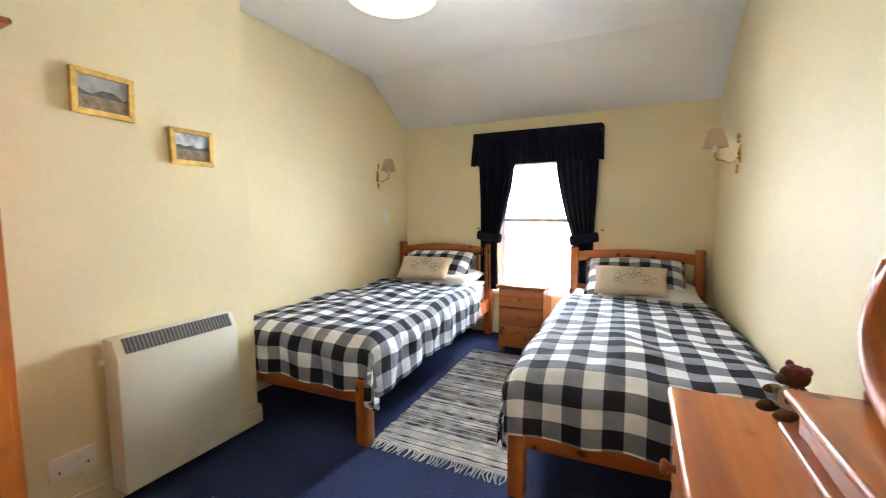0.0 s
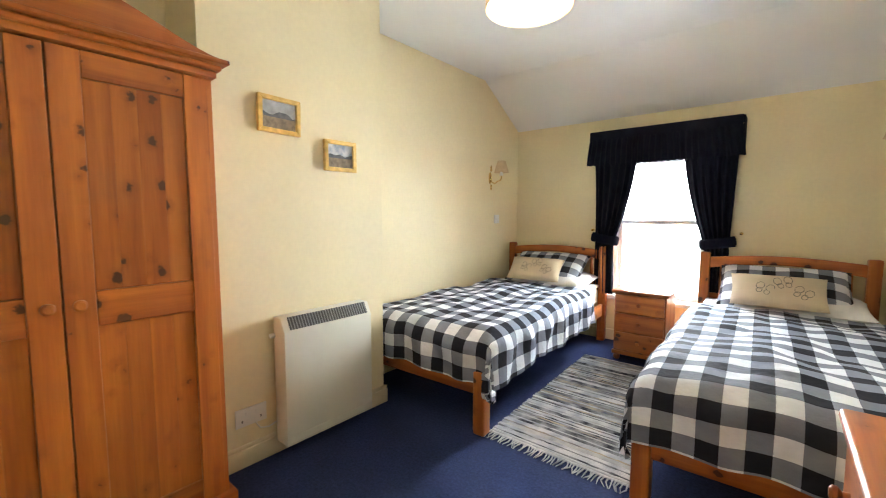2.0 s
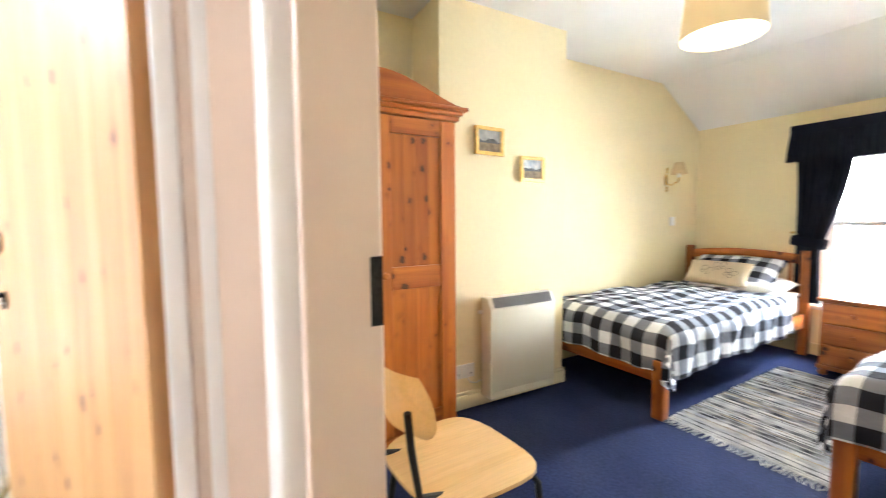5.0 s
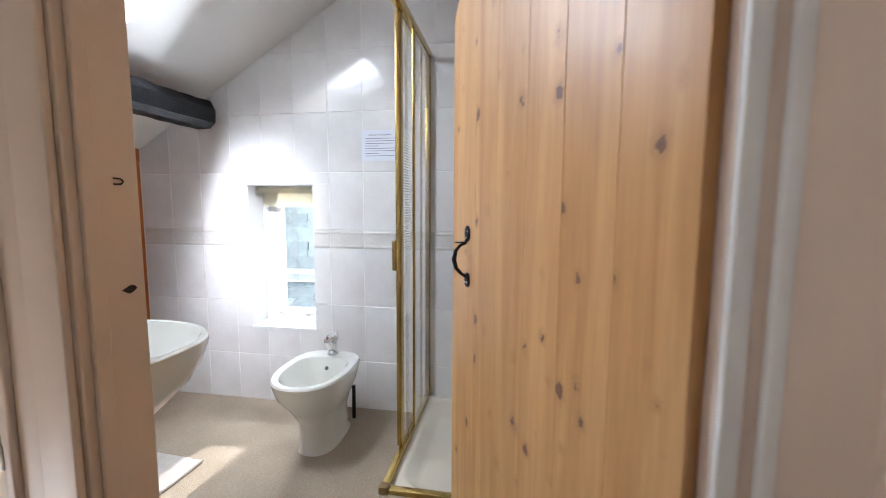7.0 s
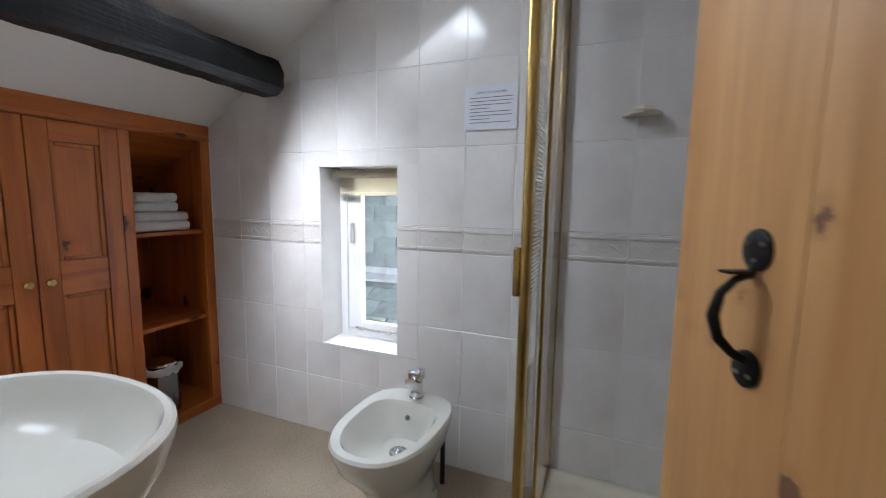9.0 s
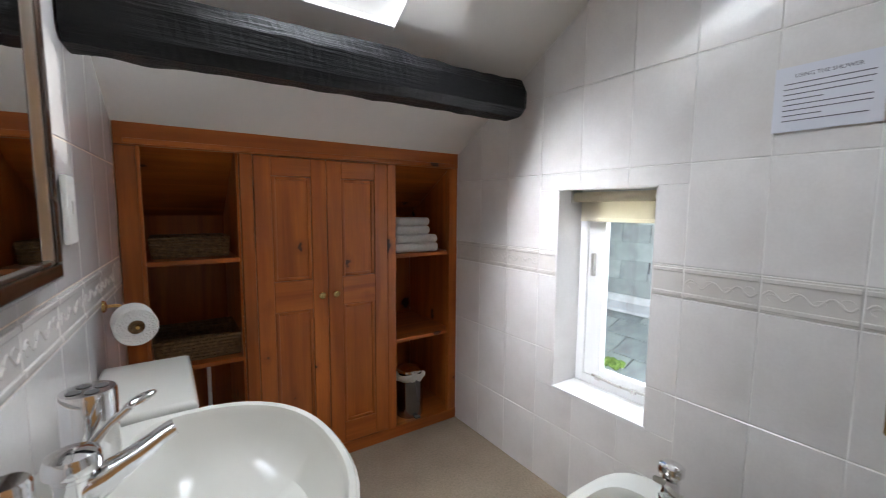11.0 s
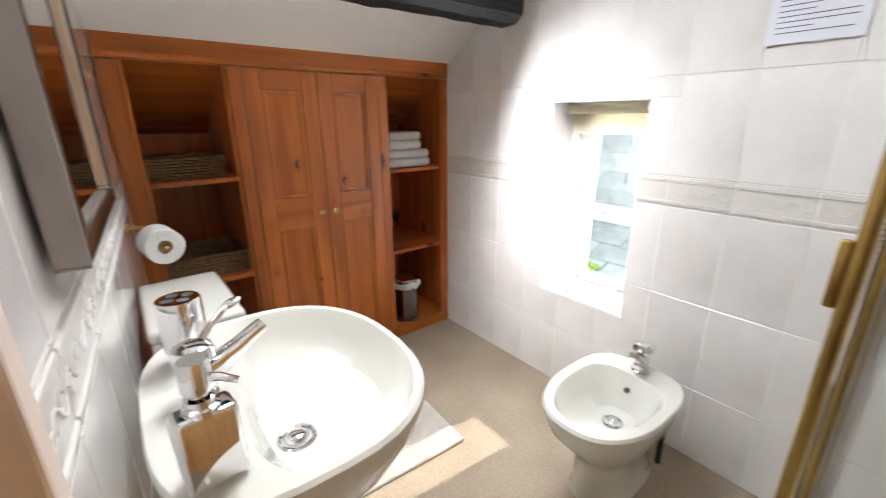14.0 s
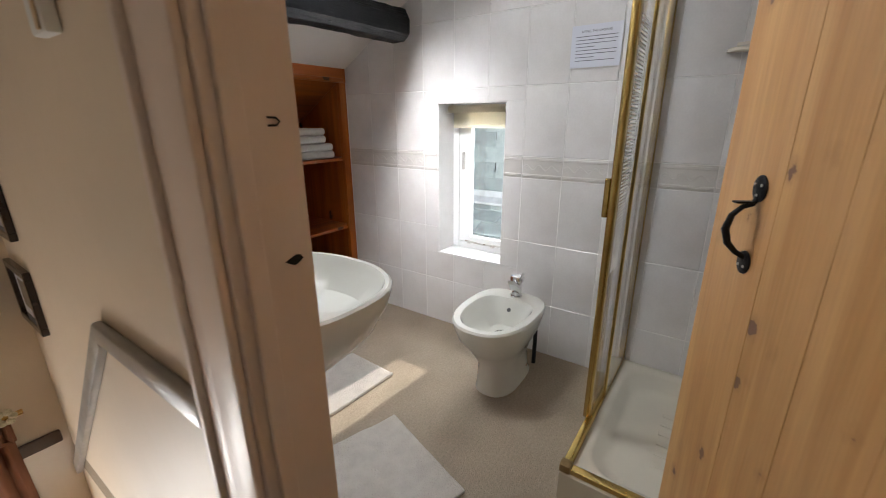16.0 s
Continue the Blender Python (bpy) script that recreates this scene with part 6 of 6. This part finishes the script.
# ---------------------------------------------------------------- doors and landing
# bathroom door, ledged pine boards, standing open
hx, hy = 1.428, -0.152
ang = math.degrees(math.atan2(-0.405, -0.770))
DR = tagged(new("door_1"), "waxed pine board door with black iron pull handle, standing open", "door", kind="structure")
DR.matrix_basis = pose(hx, hy, 0, 0, 0, ang)
widths = (0.137, 0.140, 0.130, 0.141, 0.132, 0.180)
u = 0.0
DW = sum(widths)
for w in widths:
    u1 = u + w
    def height(q):
        return min(1.97, 1.765 + (DW - q) * 1.05)
    pts = [(u + 0.0003, 0.012), (u1 - 0.0003, 0.012), (u1 - 0.0003, height(u1)), (u + 0.0003, height(u))]
    if height(u1) < 1.97 < 1.765 + (DW - u) * 1.05:
        q = DW - (1.97 - 1.765) / 1.05
        pts = pts[:3] + [(q, 1.97)] + pts[3:]
    part("board", prism(pts, 0.026, "y", -0.002, 0.0011), M_DOORPINE, DR)
    u = u1
for z in (0.22, 1.0, 1.66):
    part("ledge", box(0.04, DW - 0.05, -0.030, -0.0025, z, z + 0.11, 0.004), M_DOORPINE, DR)
    if z != 1.0:
        part("hinge", box(-0.01, 0.34, -0.034, -0.0305, z + 0.04, z + 0.075, 0.002), M_IRON, DR, "black iron strap hinge")
HU = DW - 0.128
hd = part("door_handle", lathe([(0, 0), (0.019, 0), (0.0185, 0.003), (0.015, 0.005), (0, 0.0055)], 20, 1.0, 1.25, m=pose(HU, 0.0242, 1.127, -90, 0, 0)), M_IRON, DR,
          "black wrought iron pull handle", smooth=True)
part("lower_plate", lathe([(0, 0), (0.019, 0), (0.0185, 0.003), (0.015, 0.005), (0, 0.0055)], 20, 1.0, 1.15, m=pose(HU, 0.0242, 0.992, -90, 0, 0)), M_IRON, hd, smooth=True)
part("grip", tube([(HU, 0.027, 1.112), (HU, 0.032, 1.100), (HU + 0.003, 0.046, 1.094), (HU + 0.008, 0.058, 1.078), (HU + 0.010, 0.063, 1.052), (HU + 0.008, 0.056, 1.026), (HU + 0.003, 0.042, 1.010),
                   (HU, 0.027, 1.002)], [0.0045, 0.005, 0.0045, 0.0055, 0.007, 0.006, 0.005, 0.0055], 10), M_IRON, hd, smooth=True)
part("thumb_latch", box(HU - 0.006, HU + 0.010, 0.028, 0.062, 1.101, 1.1045, 0.0012), M_IRON, hd)
for q, zc in ((-0.009, 1.134), (0.009, 1.134), (0.0, 1.116), (-0.008, 0.986), (0.008, 0.986)):
    part("screw", lathe([(0, 0), (0.003, 0), (0.0025, 0.0015), (0, 0.0015)], 8, m=pose(HU + q, 0.0292, zc, -90, 0, 0)), M_STEEL, hd)

# door lining and mouldings round the bathroom doorway
FR = tagged(new("door_frame_1"), "magnolia gloss painted door lining with moulded architrave", "door frame", kind="structure")
LJ = -1.044
LM = -1.086
part("lining", box(1.330, 1.452, LJ - 0.030, LJ, 0, 2.02, 0.003), M_MAGNOLIA, FR)
part("door_stop", box(1.408, 1.436, LJ + 0.0004, LJ + 0.010, 0, 2.0, 0.003), M_MAGNOLIA, FR)
for a0, a1, o in ((LM - 0.035, LJ - 0.008, 0.014), (LM - 0.080, LM - 0.0352, 0.010), (LM - 0.100, LM - 0.0802, 0.020)):
    part("moulding", box(1.4522, 1.4522 + o, a0, a1, 0, 2.06, 0.004, 3), M_MAGNOLIA, FR, smooth=True)
part("lining", box(1.345, 1.452, -0.150, -0.130, 0, 2.02, 0.002), M_MAGNOLIA, FR)
for a0, a1, o, mt in ((-0.149, -0.124, 0.014, M_WHITEGLOSS), (-0.1238, -0.106, 0.008, M_MAGNOLIA), (-0.1058, -0.085, 0.016, M_WHITEGLOSS), (-0.0848, -0.020, 0.010, M_MAGNOLIA)):
    part("moulding", box(1.4522, 1.4522 + o, a0, a1, 0, 2.06, 0.004, 3), mt, FR, smooth=True)
part("head_lining", box(1.30, 1.452, LJ + 0.0005, -0.1505, 2.0, 2.02, 0.002), M_MAGNOLIA, FR)
part("head_moulding", box(1.4522, 1.468, LJ - 0.10, -0.02, 2.0605, 2.13, 0.004), M_MAGNOLIA, FR, smooth=True)
part("latch_keep", tube([(1.377, LJ + 0.001, 1.238), (1.366, LJ + 0.003, 1.2385), (1.362, LJ + 0.004, 1.243), (1.366, LJ + 0.003, 1.2475), (1.377, LJ + 0.001, 1.248)], 0.0015, 6), M_IRON,
     FR, "black iron latch keep")
# nothing is cut here: a flat black plate carries the hole's inner shade
part("latch_hole", prism([(1.348, 1.058), (1.354, 1.053), (1.362, 1.050), (1.369, 1.053), (1.377, 1.058), (1.367, 1.062), (1.359, 1.065), (1.352, 1.063)], 0.0008, "y", LJ + 0.0004), M_BLACK, FR,
     "dark worn latch hole")

# bedroom doorway
F2 = tagged(new("door_frame_2"), "white and magnolia gloss painted bedroom door frame", "door frame", kind="structure")
part("lining", box(1.6852, 1.706, -0.020, 0.058, 0, 2.06, 0.003), M_MAGNOLIA, F2)
part("architrave", box(1.600, 1.6848, -0.046, -0.0045, 0, 2.12, 0.012, 4), M_WHITEGLOSS, F2, smooth=True)
part("architrave_bead", box(1.575, 1.5998, -0.030, -0.0045, 0, 2.12, 0.006, 3), M_MAGNOLIA, F2, smooth=True)
part("lining", box(2.42, 2.445, -0.020, 0.058, 0, 2.06, 0.003), M_MAGNOLIA, F2)
part("architrave", box(2.4452, 2.53, -0.040, -0.0045, 0, 2.12, 0.012, 4), M_WHITEGLOSS, F2, smooth=True)
part("head_lining", box(1.7065, 2.4195, -0.020, 0.058, 2.038, 2.06, 0.003), M_MAGNOLIA, F2)
part("head_architrave", box(1.6853, 2.4447, -0.040, -0.0045, 2.0605, 2.14, 0.012, 4), M_WHITEGLOSS, F2, smooth=True)
part("strike_plate", box(1.7062, 1.7085, 0.044, 0.0565, 1.065, 1.135, 0.0006), M_IRON, F2, "black iron strike plate")
part("infill_board", box(1.470, 1.5746, -0.014, -0.0045, 0, 2.12, 0.002), M_MAGNOLIA, F2)
structure("wall_south_end", box(2.4455, 2.62, -0.004, 0.055, 0, 2.06), M_YELLOW, "painted wall beside the bedroom doorway", "wall")

# dado rail on the landing and down the stairs
DA = tagged(new("trim"), "grey painted dado rail following landing and stairs", "dado rail", kind="structure")
SY = -1.655
part("level_rail", box(1.4502, 1.474, SY, -1.178, 0.775, 0.825, 0.007, 3), M_DADO, DA, smooth=True)
part("raking_rail", prism([(SY, 0.825), (SY - 0.90, -0.075), (SY - 0.90, -0.140), (SY, 0.760)], 0.022, "x", 1.4502, 0.005), M_DADO, DA, smooth=True)
part("end_rail", box(1.475, 2.61, -2.568, -2.548, 0.04, 0.09, 0.006, 3), M_DARKDADO, DA, smooth=True)
# pictures on the stair wall
for z0, z1 in ((1.36, 1.72), (0.90, 1.22), (0.58, 0.80)):
    pc = thing("stair_picture", "small picture in a dark wooden frame on the stair wall", "picture", None, "stair pictures")
    for a0, a1, b0, b1 in ((-2.55, -2.29, z0, z0 + 0.025), (-2.55, -2.29, z1 - 0.025, z1), (-2.55, -2.525, z0 + 0.0255, z1 - 0.0255), (-2.315, -2.29, z0 + 0.0255, z1 - 0.0255)):
        part("frame_bar", box(1.4505, 1.470, a0, a1, b0, b1, 0.003), M_DARKWOOD, pc)
    part("mount", box(1.4505, 1.457, -2.524, -2.316, z0 + 0.026, z1 - 0.026), M_PAPER, pc)
    part("print", box(1.4572, 1.4582, -2.49, -2.35, z0 + 0.06, z1 - 0.06), M_P3, pc)
# small pale box on the landing wall, use unknown
TH = thing("pale_wall_box", "cream plastic box on the landing wall", "wall box", pose(1.4502, -1.46, 1.43))
part("case", box(0, 0.022, -0.035, 0.035, -0.06, 0.06, 0.005), M_PLASTIC, TH, smooth=True)
part("side_strip", box(0.0222, 0.026, 0.012, 0.024, -0.055, 0.05, 0.001), M_SHADECLOTH, TH)
# curtain at the stair window
SC = thing("stair_curtain", "terracotta curtain with a flower tie-back at the stairs", "curtain")
part("cloth", pleat(lambda t: (1.60 - 0.03 * t, 1.86 + 0.04 * t), 5, 0.022, 0.16, -1.25, -2.52, 20, 60, 21), M_BROWN, SC, smooth=True)
part("heading", pleat(lambda t: (1.595, 1.865), 9, 0.014, 0.22, 0.15, -2.52, 4, 60, 23), M_BROWN, SC, smooth=True)
fl = bmesh.new()
for a in range(6):
    t = bmesh.new()
    bmesh.ops.create_icosphere(t, subdivisions=2, radius=1)
    merge(fl, t, pose(1.60 + 0.020 * math.cos(a * 1.047), -2.47, 0.27 + 0.020 * math.sin(a * 1.047)) @ Matrix.Diagonal((0.013, 0.008, 0.013, 1)))
part("flower", fl, M_KNIT, SC, "cream fabric flower", smooth=True)
part("rail", tube([(1.55, -2.54, 0.235), (2.55, -2.54, 0.235)], 0.010, 8), M_BRASS, SC)

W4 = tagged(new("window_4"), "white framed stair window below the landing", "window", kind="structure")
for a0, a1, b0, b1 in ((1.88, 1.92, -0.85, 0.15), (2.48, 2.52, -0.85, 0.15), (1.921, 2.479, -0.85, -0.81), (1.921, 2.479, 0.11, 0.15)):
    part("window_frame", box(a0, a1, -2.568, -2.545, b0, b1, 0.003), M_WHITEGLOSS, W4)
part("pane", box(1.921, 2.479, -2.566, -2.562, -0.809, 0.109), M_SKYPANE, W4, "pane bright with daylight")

# neighbouring slate roof seen through the bathroom window
RO = tagged(new("neighbour_roof"), "green-grey slate roof of the next building", "roof", kind="structure")
random.seed(9)


def slating(m, wide, gauge, rows, count):
    """Courses of overlapping slates on a deck; m lays the deck, x along the courses and y up the slope."""
    shape = finish("slate", box(-wide / 2 + 0.004, wide / 2 - 0.004, 0.0, gauge * 1.45, 0.0, 0.009, 0.002, 1), M_SLATE)
    # deck coloured dark to draw the shade in the gaps
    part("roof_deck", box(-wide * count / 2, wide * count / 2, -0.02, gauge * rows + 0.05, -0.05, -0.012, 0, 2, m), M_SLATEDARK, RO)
    for r in range(rows):
        for c in range(count):
            across = (c - count / 2 + (0.5 if r % 2 else 0.0) + 0.25) * wide + random.uniform(-0.006, 0.006)
            ob = new("slate", shape)
            ob.parent = RO
            ob.matrix_basis = m @ pose(across, gauge * r + random.uniform(-0.007, 0.007), 0.0, -3.6 + random.uniform(-0.3, 0.3), 0, random.uniform(-0.7, 0.7))


ROOF_X, ROOF_Z = -2.0, 0.479
slating(pose(-0.80, -2.2, ROOF_Z - 0.56, 0, 0, 90) @ pose(0, 0, 0, 25, 0, 0), 0.33, 0.185, 7, 11)
slating(pose(ROOF_X, -2.2, ROOF_Z + 0.05, 0, 0, 90) @ pose(0, 0, 0, 88, 0, 0), 0.24, 0.150, 8, 15)
part("lead_flashing", prism([(ROOF_X + 0.01, ROOF_Z + 0.07), (ROOF_X + 0.025, ROOF_Z + 0.07), (ROOF_X + 0.035, ROOF_Z + 0.012), (ROOF_X + 0.14, ROOF_Z - 0.028), (ROOF_X + 0.14, ROOF_Z - 0.05),
                             (ROOF_X + 0.01, ROOF_Z - 0.01)], 3.8, "y", -4.1, 0.003), M_LEAD, RO, "pale lead flashing strip")
moss = bmesh.new()
for i in range(26):
    t = bmesh.new()
    bmesh.ops.create_icosphere(t, subdivisions=1, radius=random.uniform(0.012, 0.03))
    merge(moss, t, pose(-1.36 + random.uniform(-0.05, 0.05), -2.36 + random.uniform(-0.06, 0.06), 0.195 + random.uniform(0, 0.02)))
part("moss", moss, M_MOSS, RO, "bright green clump of moss", smooth=True)

# ---------------------------------------------------------------- wall tiles, one by one


def clip(poly, keep):
    """Cuts a convex polygon by keep(p) >= 0, a linear function."""
    out = []
    for (a, b) in zip(poly, poly[1:] + poly[:1]):
        ka, kb = keep(a), keep(b)
        if ka >= 0:
            out.append(a)
        if (ka >= 0) != (kb >= 0):
            t = ka / (ka - kb)
            out.append((a[0] + (b[0] - a[0]) * t, a[1] + (b[1] - a[1]) * t))
    return out


def tile_mesh(poly, material, thick=0.008):
    """A tile with eased edges; the outline is (across, up), the face points along +x."""
    c = (sum(p[0] for p in poly) / len(poly), sum(p[1] for p in poly) / len(poly))
    t = bmesh.new()

    def ring(inset, d):
        out = []
        for p in poly:
            v = Vector((p[0] - c[0], p[1] - c[1]))
            v *= max(0.0, 1 - inset / max(v.length, 1e-4))
            out.append(t.verts.new((d, c[0] + v.x, c[1] + v.y)))
        return out
    r0, r1, r2 = ring(0, 0), ring(0, thick - 0.002), ring(0.0028, thick)
    n = len(poly)
    for a, b in ((r0, r1), (r1, r2)):
        for i in range(n):
            t.faces.new((a[i], a[(i + 1) % n], b[(i + 1) % n], b[i]))
    t.faces.new(r2)
    w = max(p[0] for p in poly)
    h = max(p[1] for p in poly)
    if material is M_BORDER:
        for q in (0.006, h - 0.020):
            add_box(t, thick - 0.003, thick + 0.004, 0.001, w - 0.001, q, q + 0.014, 0.003)
        if w > 0.15:
            wave = [(thick - 0.0010, 0.006 + (w - 0.012) * i / 40, h / 2 + 0.012 * math.sin(2 * math.pi * 3 * i / 40)) for i in range(41)]
            tube(wave, 0.0034, 6, t)
            for k in range(4):
                cy = w * (k + 0.5) / 4
                sgn = 1 if k % 2 else -1
                curl = [(thick - 0.0006, cy + 0.013 * math.cos(a), h / 2 + sgn * 0.006 + 0.009 * math.sin(a)) for a in [0.5 * j for j in range(10)]]
                tube(curl, 0.0025, 5, t)
    bmesh.ops.recalc_face_normals(t, faces=t.faces)
    return finish("tile", t, material)


ROWS = [(0.0, 0.293, 0), (0.293, 0.626, 0), (0.626, 0.960, 0), (0.960, 1.067, 1), (1.067, 1.397, 0), (1.397, 1.730, 0), (1.730, 2.063, 0), (2.063, 2.415, 0)]
shared = {}


def tile_wall(owner, m, columns, lo, hi, holes=(), slanted=0):
    """Tiles over a wall; m lays the plane (across = y, up = z, out = +x)."""
    g = 0.0011
    for a, b in zip(columns, columns[1:]):
        a, b = max(a, lo), min(b, hi)
        if b - a < 0.012:
            continue
        for z0, z1, border in ROWS:
            rects = [(a + g, b - g, z0 + g, z1 - g)]
            for h0, h1, k0, k1 in holes:
                nxt = []
                for r in rects:
                    if r[1] <= h0 or r[0] >= h1 or r[3] <= k0 or r[2] >= k1:
                        nxt.append(r)
                        continue
                    if r[2] < k0:
                        nxt.append((r[0], r[1], r[2], k0))
                    if r[3] > k1:
                        nxt.append((r[0], r[1], k1, r[3]))
                    zz0, zz1 = max(r[2], k0), min(r[3], k1)
                    if r[0] < h0:
                        nxt.append((r[0], h0, zz0, zz1))
                    if r[1] > h1:
                        nxt.append((h1, r[1], zz0, zz1))
                rects = nxt
            for r in rects:
                if r[1] - r[0] < 0.006 or r[3] - r[2] < 0.006:
                    continue
                poly = [(r[0], r[2]), (r[1], r[2]), (r[1], r[3]), (r[0], r[3])]
                if slanted:
                    poly = clip(poly, lambda p: 1.55 + 0.585 * (p[0] * slanted + 2.68) - 0.004 - p[1])
                    poly = [p for i, p in enumerate(poly) if (Vector(p) - Vector(poly[i - 1])).length > 0.002]
                    if len(poly) < 3 or max(p[1] for p in poly) - min(p[1] for p in poly) < 0.01:
                        continue
                o = (poly[0][0], poly[0][1])
                local = [(p[0] - o[0], p[1] - o[1]) for p in poly]
                key = (border, tuple((round(p[0], 3), round(p[1], 3)) for p in local))
                if key not in shared:
                    shared[key] = tile_mesh(local, M_BORDER if border else M_TILE)
                ob = new("border_tile" if border else "tile", shared[key])
                ob.parent = owner
                ob.matrix_basis = m @ Matrix.Translation((0, o[0], o[1]))


P0 = 0.2075
by_name = bpy.data.objects
cols = [-1.222 + P0 * k for k in range(-8, 7)]
tile_wall(by_name["bath_wall_west"], pose(XB - 0.006, 0, 0), cols, YC + 0.001, -0.006, ((-1.955, -1.53, 0.465, 1.333),), 1)
# shower end wall, facing the cupboard
tile_wall(by_name["wall_south"], pose(0, 0.002, 0, 0, 0, -90), [XB + 0.004 + P0 * k for k in range(0, 8)], XB + 0.004, 1.33)
# basin wall, facing the window; across runs the other way
skew = math.degrees(math.atan(0.060))
base = pose(bath_x(0) + 0.012, 0, 0, 0, 0, 180 - skew)
tile_wall(by_name["bath_wall_east"], base, [1.078 + P0 * k for k in range(0, 9)], 1.078, 2.675, (), -1)
